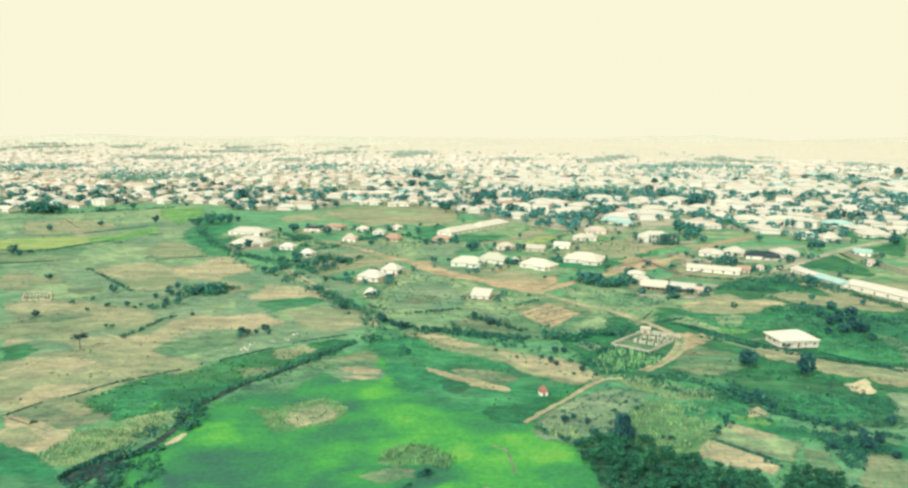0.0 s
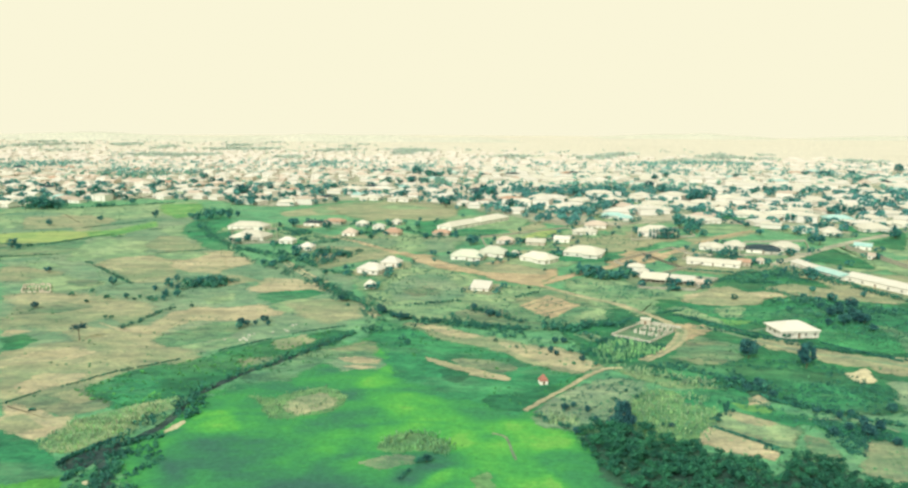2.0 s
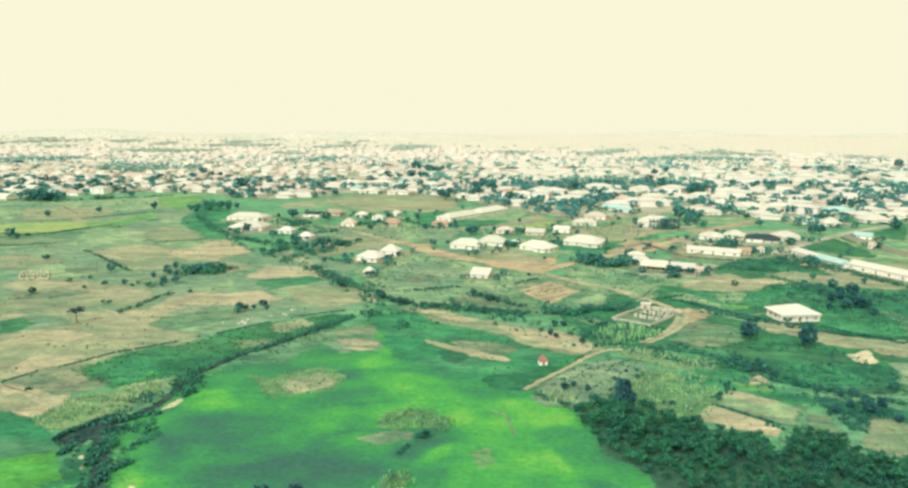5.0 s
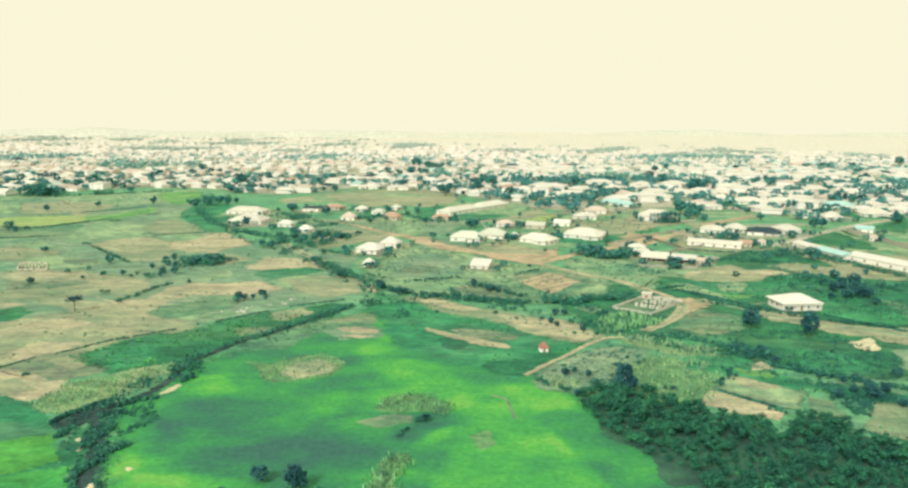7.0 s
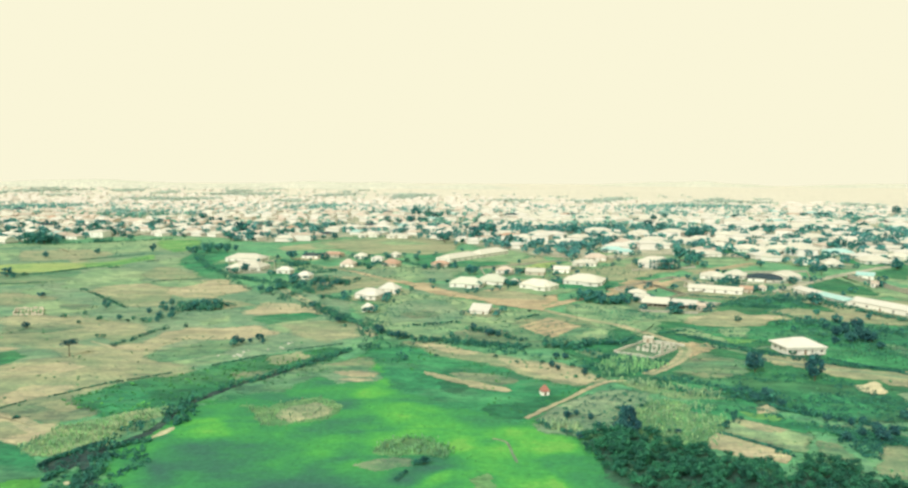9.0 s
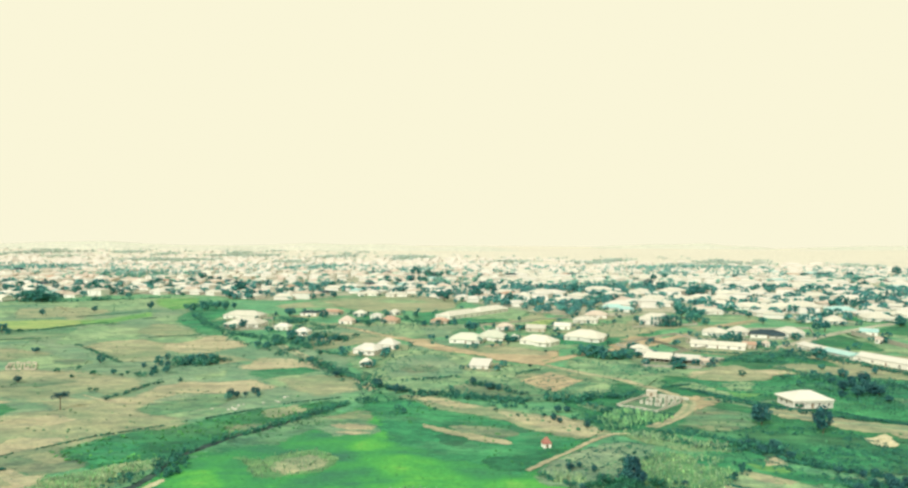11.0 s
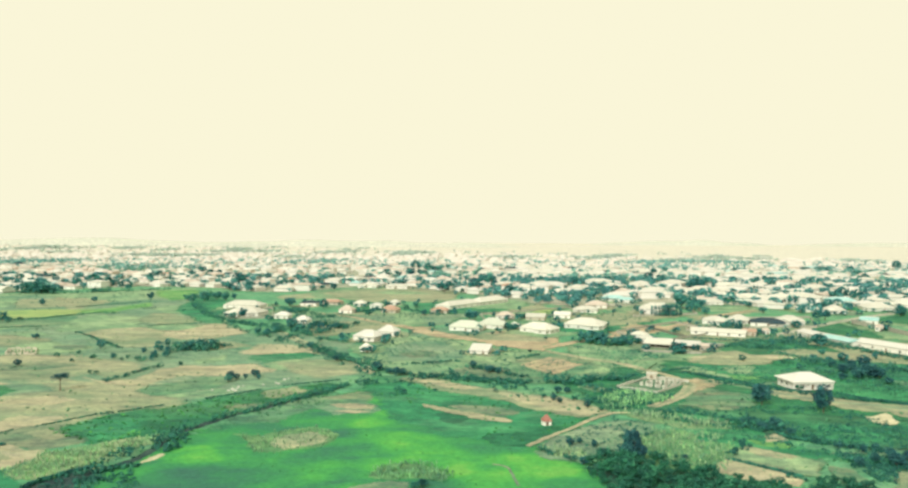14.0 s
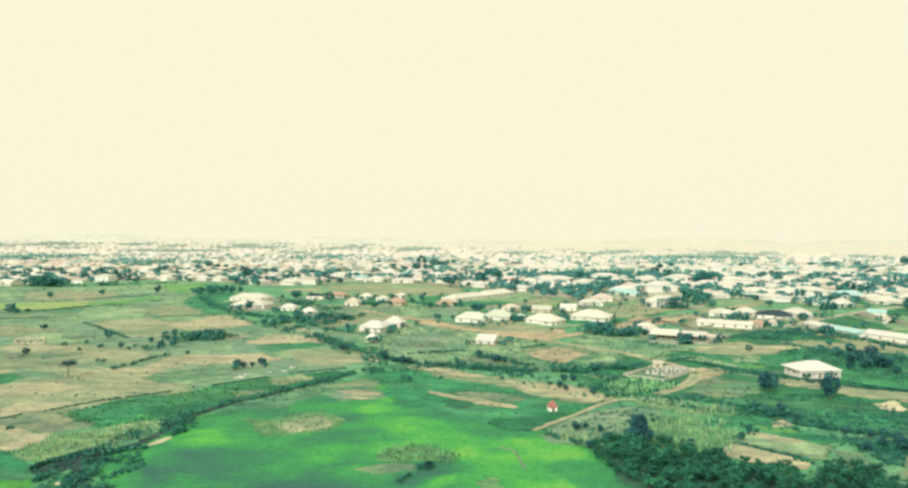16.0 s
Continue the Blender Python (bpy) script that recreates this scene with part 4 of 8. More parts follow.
field("palegrass", [(150.6, 327.9), (177.9, 360.8), (179.4, 343.9), (171.4, 301.9), (149.2, 288.4)], 2.2)
field("palegrass", [(193.6, 363.7), (231.5, 393.6), (266.0, 413.6), (207.7, 320.2), (195.8, 331.0), (193.3, 349.8)], 3.0)
field("tan", [(176.4, 318.1), (192.3, 324.9), (203.3, 313.1), (183.6, 281.6), (172.4, 289.9)], 3.0)
field("palegrass", [(-31.4, 234.0), (-25.7, 239.4), (-12.9, 231.9), (-20.3, 223.6), (-28.1, 226.2)], 3.0)
field("fallow", [(-29.1, 251.9), (-19.1, 258.3), (-13.1, 247.3), (-23.9, 241.3)], 2.7)
field("palegrass", [(-50.9, 266.6), (-42.4, 269.3), (-36.7, 261.3), (-44.4, 254.8)], 2.3)
field("yellow", [(75.6, 223.4), (86.7, 229.2), (85.0, 217.6), (75.6, 211.7)], 2.2)
field("palegrass", [(34.8, 197.0), (30.6, 202.2), (26.9, 199.5), (30.9, 192.8)], 1.3)
track("fallow", [(14.6, 231.1), (24.3, 242.5), (34.5, 244.9)], 0.5)
track("fallow", [(16.1, 227.3), (26.7, 238.8), (35.6, 240.6)], 0.5)
track("fallow", [(17.5, 223.6), (29.0, 235.2), (36.5, 236.5)], 0.5)
track("fallow", [(18.9, 220.0), (31.3, 231.7), (37.5, 232.5)], 0.5)
field("olive", [(-49.8, 317.2), (-33.2, 309.6), (-16.8, 292.0), (-31.7, 296.2), (-44.7, 300.6)], 3.0)
field("palegrass", [(-6.3, 261.2), (0.2, 265.7), (4.4, 255.9), (-1.9, 249.8)], 1.8)
field("laterite", [(55.0, 321.4), (72.0, 341.3), (81.7, 335.5), (86.7, 323.5), (70.4, 308.3), (54.5, 303.2)], 3.0)
field("palegrass", [(-114.6, 396.4), (-63.7, 367.9), (-34.4, 380.3), (-15.3, 371.4), (-13.8, 335.3), (-34.9, 325.9), (-66.2, 348.8), (-105.6, 364.8)], 7.5)
field("palegrass", [(2.3, 378.8), (39.7, 410.5), (44.8, 390.4), (30.4, 374.8), (11.7, 361.7)], 4.5)
field("tan", [(36.2, 356.1), (56.9, 391.3), (71.0, 381.8), (87.3, 359.7), (71.4, 338.0), (48.6, 331.6)], 4.5)
field("palegrass", [(74.5, 441.3), (100.3, 446.1), (94.3, 389.8), (81.6, 388.9), (70.9, 399.0)], 4.5)
field("palegrass", [(125.1, 426.9), (161.7, 429.7), (152.7, 405.1), (118.5, 398.1)], 4.5)
field("tan", [(106.2, 376.3), (128.7, 390.2), (155.3, 412.2), (154.3, 400.8), (124.7, 377.6), (109.0, 365.0)], 3.0)
field("tan", [(-86.2, 347.4), (-67.9, 357.9), (-38.9, 336.9), (-36.7, 318.1), (-55.1, 302.6), (-63.4, 282.8)], 4.5)
# far scrub patches, paled by haze painted into the ground colour
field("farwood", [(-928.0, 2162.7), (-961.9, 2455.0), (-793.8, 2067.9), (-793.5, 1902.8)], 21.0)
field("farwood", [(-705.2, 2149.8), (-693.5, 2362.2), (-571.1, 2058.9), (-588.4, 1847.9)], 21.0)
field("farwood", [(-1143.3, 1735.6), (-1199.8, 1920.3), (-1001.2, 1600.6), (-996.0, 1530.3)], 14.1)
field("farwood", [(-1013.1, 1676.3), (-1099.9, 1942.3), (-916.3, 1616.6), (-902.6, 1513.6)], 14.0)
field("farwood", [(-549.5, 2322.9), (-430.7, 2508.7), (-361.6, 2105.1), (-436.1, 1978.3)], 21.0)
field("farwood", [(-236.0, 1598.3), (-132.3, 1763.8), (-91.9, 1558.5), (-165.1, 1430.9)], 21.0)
field("townearth", [(-449.2, 592.6), (-294.9, 566.1), (-218.0, 545.3), (-146.8, 495.5), (-103.2, 546.9), (-22.4, 537.2), (24.7, 440.2), (57.1, 416.7), (129.4, 448.4), (167.3, 417.8), (190.3, 403.4), (253.2, 431.7), (312.7, 454.6), (656.9, 968.7), (552.0, 956.1), (121.2, 904.6), (-232.6, 862.3), (-564.8, 822.6), (-616.1, 816.5)], 18.0)
field("darkgrass", [(105.9, 293.3), (136.6, 315.2), (140.8, 308.5), (144.7, 287.8), (140.4, 270.9), (127.6, 258.4), (93.1, 256.3), (83.1, 267.3)], 3.0)
field("grass", [(66.2, 239.3), (73.6, 236.6), (93.7, 236.3), (104.2, 226.7), (86.7, 216.1), (73.4, 218.8)], 1.6)
field("palegrass", [(76.3, 232.2), (87.0, 234.4), (82.3, 221.2), (75.1, 222.1)], 1.6)
field("tan", [(70.1, 241.1), (85.4, 261.2), (92.7, 265.5), (98.8, 247.9), (94.1, 237.3), (81.9, 235.0), (73.8, 237.2)], 1.4)
field("tan", [(104.4, 262.5), (117.9, 271.9), (130.7, 260.5), (148.8, 250.4), (144.2, 242.3), (125.7, 245.6), (116.1, 253.8), (107.0, 256.0)], 1.2)
field("grass", [(105.4, 220.7), (119.7, 224.3), (117.8, 195.8), (112.4, 186.5), (101.6, 188.8), (94.4, 196.6)], 1.6)
field("olivegreen", [(52.6, 187.5), (60.1, 194.6), (65.1, 192.7), (69.1, 183.0), (64.1, 176.9), (55.3, 174.6), (50.6, 179.7)], 1.8)
field("grass", [(46.3, 175.3), (49.2, 174.6), (59.2, 174.3), (62.9, 165.5), (55.2, 161.7), (46.5, 164.3)], 1.2)
field("grass", [(44.4, 156.3), (52.0, 158.9), (59.5, 156.4), (58.4, 149.6), (51.8, 145.5), (45.1, 148.9)], 1.2)
field("laterite", [(57.4, 205.7), (63.1, 213.4), (69.4, 208.3), (64.4, 201.4), (58.1, 195.5), (53.8, 192.1)], 0.9)
field("tan", [(79.0, 198.9), (87.7, 194.1), (83.7, 184.4), (80.6, 190.1), (77.1, 193.0)], 0.9)
field("tan", [(90.5, 189.1), (99.1, 183.8), (110.8, 183.5), (113.0, 182.7), (105.3, 169.4), (102.6, 169.3), (99.8, 175.4), (94.1, 175.9), (88.7, 177.4), (87.3, 180.9)], 1.1)
field("olive", [(59.8, 152.3), (63.4, 154.8), (63.4, 149.9), (60.3, 144.5), (57.7, 145.5)], 0.9)
field("darkgrass", [(0.6, 149.7), (7.9, 153.1), (8.7, 147.8), (17.3, 156.1), (22.6, 161.2), (22.2, 157.9), (10.2, 145.0), (4.9, 142.9)], 0.9)
# dark patch painted for the shade of a bush clump
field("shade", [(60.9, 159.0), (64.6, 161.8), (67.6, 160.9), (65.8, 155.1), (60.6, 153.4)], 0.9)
field("grass", [(48.6, 156.1), (58.9, 158.1), (59.2, 150.2), (66.5, 143.3), (64.1, 137.6), (60.0, 139.8), (53.3, 145.4)], 0.8)
field("olivegreen", [(50.3, 143.5), (53.5, 146.2), (60.1, 140.1), (63.8, 137.1), (59.6, 127.3), (56.6, 128.5), (47.1, 137.3)], 0.8)
field("palegrass", [(50.4, 143.2), (53.3, 145.0), (63.4, 136.6), (59.6, 128.6), (48.6, 137.6)], 0.8)
field("tan", [(51.6, 143.6), (53.6, 144.9), (60.6, 139.4), (58.6, 137.2), (54.0, 139.6)], 1.2)
field("lightsoil", [(43.0, 134.0), (46.4, 136.3), (52.2, 131.1), (56.1, 125.7), (54.4, 123.3), (49.3, 125.9), (44.1, 129.3)], 0.7)
field("lightsoil", [(59.7, 152.3), (62.9, 155.0), (63.2, 150.8), (58.6, 148.4)], 0.5)
field("yellow", [(55.4, 149.9), (58.4, 148.8), (63.3, 148.1), (61.1, 144.1), (56.3, 145.6)], 0.7)
field("olive", [(11.4, 141.4), (18.0, 153.0), (26.1, 160.1), (29.7, 154.0), (27.6, 138.9), (22.0, 136.9), (16.6, 140.0)], 1.0)
track("laterite", [(-37.8, 327.2), (-21.7, 310.4), (-7.2, 292.7), (9.1, 272.6), (23.8, 261.0)], 4.8)
field("fallow", [(-97.4, 143.6), (-94.6, 147.3), (-92.0, 150.8), (-85.5, 146.4), (-79.0, 141.6), (-82.2, 138.2), (-85.7, 135.2), (-91.5, 139.2)], 0.8)
field("tan", [(-95.2, 146.4), (-93.6, 148.4), (-92.0, 150.2), (-88.2, 147.8), (-84.2, 144.8), (-86.0, 142.6), (-90.0, 144.0)], 0.6)
field("tan", [(-13.7, 312.3), (-2.1, 302.5), (15.7, 301.8), (28.0, 304.0), (22.0, 286.8), (4.6, 283.1), (-8.0, 296.0)], 2.0)
field("olive", [(-75.9, 369.8), (-63.1, 366.7), (-45.0, 372.0), (-41.4, 342.7), (-57.2, 341.6), (-74.5, 348.8)], 3.0)
field("tan", [(-77.0, 374.8), (-64.1, 374.7), (-41.4, 376.7), (-44.2, 368.6), (-62.5, 366.8)], 2.0)
field("tan", [(15.0, 396.4), (34.1, 435.4), (36.8, 419.8), (20.0, 387.4)], 1.5)
field("straw", [(19.2, 371.0), (38.0, 412.4), (44.0, 398.6), (28.9, 365.8)], 1.5)
field("olive", [(-34.0, 372.0), (-14.0, 382.0), (2.0, 376.0), (-4.0, 362.0), (-22.0, 358.0)], 3.0)
field("fallow", [(91.3, 352.1), (103.5, 353.0), (122.3, 326.5), (111.9, 311.5), (94.8, 312.3), (86.4, 323.9)], 2.5)
field("tan", [(92.0, 340.0), (101.0, 344.0), (108.0, 334.0), (98.0, 326.0)], 1.5)
field("tan", [(-109.8, 500.5), (-83.5, 537.3), (-22.4, 520.7), (-15.5, 491.9), (-43.4, 448.0), (-69.1, 433.5), (-90.0, 456.9)], 4.0)
field("palegrass", [(-78.0, 512.0), (-50.0, 516.0), (-32.0, 500.0), (-60.0, 488.0)], 4.0)
field("olive", [(-83.1, 340.6), (-60.1, 339.3), (-43.3, 340.5), (-51.2, 362.6), (-73.2, 369.6), (-87.3, 361.8)], 3.0)
field("olive", [(-30.8, 366.2), (-15.2, 376.1), (-11.0, 328.9), (-25.6, 330.5)], 3.0)
field("tan", [(13.4, 335.4), (39.5, 344.7), (40.0, 317.9), (33.0, 320.0), (16.9, 325.5)], 2.0)
track("laterite", [(-84.3, 372.5), (-68.6, 362.9), (-53.7, 344.0), (-34.1, 320.1)], 3.2)
track("lightsoil", [(-42.5, 234.6), (-39.5, 229.6), (-35.8, 220.7), (-32.5, 213.9)], 1.3)
track("laterite", [(23.1, 265.1), (37.2, 282.3), (53.6, 298.0), (72.2, 316.7), (89.5, 334.4), (126.7, 383.8), (154.4, 409.8)], 4.1)
track("lightsoil", [(23.8, 261.0), (34.7, 245.7), (45.2, 237.0), (53.6, 222.8), (58.6, 210.7)], 2.7)
track("tan", [(58.6, 210.7), (59.3, 203.8), (54.4, 192.5), (48.7, 184.3), (42.2, 177.6)], 2.4)
track("lightsoil", [(57.4, 210.7), (58.1, 203.8), (53.2, 192.5), (47.5, 184.3), (41.0, 177.6)], 1.1)
track("lightsoil", [(59.8, 210.7), (60.5, 203.8), (55.6, 192.5), (49.9, 184.3), (43.4, 177.6)], 1.1)
track("lightsoil", [(31.3, 171.0), (25.4, 164.7), (21.2, 158.4), (16.6, 152.6), (9.7, 143.4)], 1.2)
track("lightsoil", [(35.7, 171.7), (31.3, 171.0), (25.4, 164.7), (21.2, 158.4)], 1.0)
track("laterite", [(58.6, 210.7), (62.1, 208.7), (67.0, 209.4)], 4.0)
track("olive", [(68.3, 208.7), (76.9, 197.1), (87.7, 185.5), (98.0, 182.1), (107.5, 176.1), (114.7, 171.2)], 1.4)
field("fallow", [(48.0, 192.2), (59.3, 208.8), (50.1, 213.5), (38.6, 200.2)], 1.5)
field("darkgrass", [(144.8, 328.2), (172.6, 354.8), (171.7, 339.5), (169.0, 308.4), (162.9, 298.9), (154.9, 304.1), (144.7, 323.6)], 2.0)
field("darkgrass", [(192.4, 365.4), (236.0, 403.4), (204.8, 348.5)], 2.0)
field("palegrass", [(182.1, 340.3), (187.3, 317.9), (170.2, 287.8), (169.1, 306.4)], 2.0)
track("townearth", [(112.3, 294.3), (132.5, 315.2), (160.5, 344.2), (191.0, 372.7), (244.6, 416.6), (296.0, 456.0)], 4.6)
track("olive", [(67.9, 142.0), (78.1, 142.5), (83.4, 136.4)], 0.8)
track("lightsoil", [(-35.7, 226.5), (-32.2, 215.6)], 2.0)
track("olive", [(63.8, 207.8), (78.2, 205.5), (86.3, 209.1)], 1.4)

# ---- foliage built of small leaf blades
def leaves(rng, centres, radii, count, size, flat=0.8):
    """count small four-cornered leaves round each centre, gathered towards the outside of a lumpy ball."""
    k = len(centres)
    c = np.repeat(centres, count, axis=0)
    r = np.repeat(radii, count)[:, None]
    d = rng.normal(size=(k * count, 3))
    d /= np.linalg.norm(d, axis=1)[:, None]
    p = c + d * r * rng.uniform(0.55, 1.05, (k * count, 1)) * np.array([1, 1, flat])
    a = rng.normal(size=(k * count, 3)) + d * 0.3
    u = np.cross(d + rng.normal(size=d.shape) * 0.5, a)
    u /= np.linalg.norm(u, axis=1)[:, None]
    v = np.cross(d + rng.normal(size=d.shape) * 0.35, u)
    v /= np.linalg.norm(v, axis=1)[:, None]
    s = size * rng.uniform(0.6, 1.3, (k * count, 1))
    q = np.stack([p - u * s * 0.5, p + v * s * 0.42, p + u * s * 0.5, p - v * s * 0.42], axis=1).reshape(-1, 3)
    return q


def leaf_mesh(name, q, mat):
    n = len(q) // 4
    me = bpy.data.meshes.new(name)
    me.vertices.add(len(q))
    me.vertices.foreach_set("co", q.astype(np.float32).ravel())
    me.loops.add(n * 4)
    me.loops.foreach_set("vertex_index", np.arange(n * 4, dtype=np.int32))
    me.polygons.add(n)
    me.polygons.foreach_set("loop_start", np.arange(0, n * 4, 4, dtype=np.int32))
    me.materials.append(mat)
    me.update(calc_edges=True)
    return me


def limb(verts, faces, a, b, ra, rb, seg=6):
    a, b = Vector(a), Vector(b)
    q = (b - a).to_track_quat("Z", "Y")
    n = len(verts)
    for p, r in ((a, ra), (b, rb)):
        for k in range(seg):
            t = 2 * math.pi * k / seg
            verts.append(tuple(p + q @ Vector((math.cos(t) * r, math.sin(t) * r, 0))))
    for k in range(seg):
        faces.append((n + k, n + (k + 1) % seg, n + seg + (k + 1) % seg, n + seg + k))
    faces.append(tuple(n + seg + k for k in range(seg)))


def trunk_mesh(rng, forks, height, r):
    verts, faces = [], []
    lean = rng.uniform(-0.03, 0.03, 2)
    top = (lean[0], lean[1], height)
    limb(verts, faces, (0, 0, -0.02), top, r * 1.5, r * 0.8)
    for k in range(forks):
        t = 2 * math.pi * (k + rng.uniform(0, 0.6)) / forks
        e = rng.uniform(0.16, 0.30)
        m = (top[0] + math.cos(t) * e * 0.5, top[1] + math.sin(t) * e * 0.5, height + 0.14)
        limb(verts, faces, top, m, r * 0.7, r * 0.45)
        limb(verts, faces, m, (top[0] + math.cos(t) * e, top[1] + math.sin(t) * e, height + rng.uniform(0.25, 0.42)), r * 0.45, r * 0.2)
    return mesh_of("trunk", verts, faces, [BARK])


def tree_kind(kind, seed):
    """Trunk and crown meshes of a tree one metre high."""
    rng = np.random.default_rng(seed)
    if kind == "cypress":
        z = rng.uniform(0.1, 0.95, 26)
        w = 0.11 * np.sin(np.pi * np.clip((1.02 - z) * 0.9, 0, 1)) + 0.02
        t = rng.uniform(0, 6.28, 26)
        c = np.stack([np.cos(t) * w * 0.5, np.sin(t) * w * 0.5, z], 1)
        q = leaves(rng, c, w + 0.02, 16, 0.07, 1.4)
        return trunk_mesh(rng, 0, 0.5, 0.02), leaf_mesh("crown", q, LEAF["town"])
    n, low, wide, count, size, mat = {
        "round": (48, 0.06, 0.50, 34, 0.075, "round"), "town": (26, 0.05, 0.56, 20, 0.13, "town"), "wood": (17, 0.10, 0.54, 60, 0.078, "wood"),
        "bush": (22, 0.08, 0.66, 26, 0.14, "shrub"), "sparse": (26, 0.45, 0.46, 18, 0.07, "round"), "speck": (13, 0.05, 0.56, 12, 0.19, "town")}[kind]
    cz, hz = (low + 1) / 2, (1 - low) / 2
    lobes = rng.normal(size=(5, 3))
    lobes /= np.linalg.norm(lobes, axis=1)[:, None]
    d = rng.normal(size=(n, 3))
    d /= np.linalg.norm(d, axis=1)[:, None]
    push = 0.72 + 0.28 * np.max(d @ lobes.T, axis=1)
    rad = rng.uniform(0.45, 0.86, n) * push
    c = np.stack([d[:, 0] * rad * wide, d[:, 1] * rad * wide, cz + d[:, 2] * rad * hz * (0.55 if kind == "sparse" else 0.9)], 1)
    q = leaves(rng, c, rng.uniform(0.09, 0.17, n) * {"sparse": 0.8, "wood": 1.5}.get(kind, 1.0), count, size)
    q[:, 2] = np.maximum(q[:, 2], 0.02)
    return trunk_mesh(rng, 5, low + 0.08, 0.022 if kind != "bush" else 0.012), leaf_mesh("crown", q, LEAF[mat])


KINDS = {k: [tree_kind(k, 11 + i + 20 * j) for i in range(5 if k != "cypress" else 2)]
         for j, k in enumerate(("round", "town", "wood", "bush", "sparse", "cypress", "speck"))}
TREE_WORDS = {
    "round": ("tree", "dark green broad-crowned tree standing in farmland", "trees in the farmland"),
    "town": ("tree", "dark bluish green shade tree among town houses", "trees in the town"),
    "wood": ("tree", "dense green tree crowded in the riverside wood", "trees of the wood"),
    "bush": ("shrub", "low dark green rounded shrub on open ground", "shrubs in the fields"),
    "sparse": ("tree", "thin lone savannah tree with open crown", "trees in the farmland"),
    "cypress": ("cypress", "slim dark columnar cypress beside a house", "row of cypresses")}
tree_rng = random.Random(5)


def tree(x, y, h, kind, wide=1.0):
    # round trees beyond 240 steps take paler leaves: haze put into the colour
    trunk, crown = tree_rng.choice(KINDS["town" if kind == "round" and y > 240 else kind])
    name, label, group = TREE_WORDS[kind]
    ob = new(name)
    part("trunk", trunk, ob)
    part("crown", crown, ob)
    w = h * wide * tree_rng.uniform(0.9, 1.15)
    ob.matrix_world = Matrix.Translation((x, y, 0)) @ Matrix.Rotation(tree_rng.uniform(0, 6.28), 4, "Z") @ Matrix.Diagonal((w, w, h, 1))
    return tagged(ob, label, "tree" if name != "shrub" else "shrub", group)


tree(69.6, 180.5, 5.8, "round")
tree(81.4, 173.7, 7.4, "round", 0.70)
tree(86.9, 199.4, 2.1, "bush")
tree(-110.9, 186.6, 5.2, "sparse", 1.15)
tree(-135.9, 253.0, 3.7, "round")
tree(28.8, 136.4, 6.6, "round", 0.62)
tree(27.5, 135.2, 4.0, "round", 0.80)
tree(30.0, 135.3, 3.8, "round", 0.80)
tree(87.6, 243.8, 2.5, "bush")
tree(-172.6, 273.3, 3.1, "round")
tree(-144.1, 219.2, 2.5, "round")
tree(-141.0, 235.0, 2.0, "bush")
tree(-131.5, 227.1, 1.5, "bush")
tree(-137.4, 241.4, 1.6, "bush")
tree(-126.9, 231.5, 2.1, "bush")
tree(-121.0, 233.6, 2.3, "round")
tree(-116.5, 233.9, 1.7, "bush")
tree(-112.2, 231.6, 1.7, "bush")
tree(-117.2, 231.3, 1.3, "bush")
tree(-107.2, 231.2, 2.4, "town", 0.8)
tree(-109.3, 237.8, 2.9, "town", 0.8)
tree(-104.7, 236.6, 3.2, "town", 0.8)
tree(-114.2, 259.4, 3.4, "town", 0.8)
tree(-108.5, 246.3, 3.0, "town", 0.8)
tree(-112.0, 249.0, 2.6, "town", 0.8)
tree(-103.8, 254.2, 4.0, "round")
tree(-100.2, 254.4, 4.4, "round")
tree(-96.8, 256.2, 4.0, "round")
tree(-114.5, 252.3, 3.6, "round")
tree(-116.1, 244.6, 2.6, "round")
tree(-115.2, 208.6, 1.5, "bush")
tree(-113.4, 208.7, 1.3, "bush")
tree(-94.0, 223.0, 1.6, "bush")
tree(-248.1, 398.1, 4.5, "round")
tree(-230.0, 420.1, 4.2, "round")
tree(-204.5, 438.9, 5.5, "round")
tree(-172.3, 424.6, 5.9, "round")
tree(-120.2, 344.9, 4.1, "round")
tree(-116.9, 350.6, 5.4, "round")
tree(-108.3, 404.0, 6.7, "round")
tree(-87.2, 396.2, 5.9, "round")
tree(-223.0, 327.3, 5.1, "round")
tree(-216.2, 321.2, 3.7, "round")
tree(-214.9, 327.9, 2.5, "bush")
tree(-180.1, 435.1, 4.6, "round")
tree(-164.4, 442.1, 6.1, "round")
tree(-167.4, 430.5, 6.7, "round")
tree(-154.6, 445.8, 4.6, "round")
tree(-157.0, 436.9, 5.2, "round")
tree(-61.8, 260.7, 2.6, "round")
tree(-76.2, 301.2, 4.5, "round")
tree(-72.5, 307.0, 4.1, "round")
tree(-67.5, 301.8, 4.5, "round")
tree(-64.9, 307.5, 3.0, "round")
tree(-63.5, 313.3, 3.1, "round")
tree(-56.3, 324.4, 2.7, "bush")
tree(-46.7, 233.9, 2.7, "round")
tree(-45.3, 234.8, 1.9, "bush")
tree(-83.5, 314.9, 4.2, "round")
tree(-85.9, 300.5, 3.5, "round")
tree(-86.1, 287.5, 3.9, "round")
tree(-91.2, 292.2, 3.5, "round")
tree(-62.1, 277.0, 2.3, "bush")
tree(-100.7, 337.6, 3.4, "round")
tree(-30.9, 219.3, 2.9, "round")
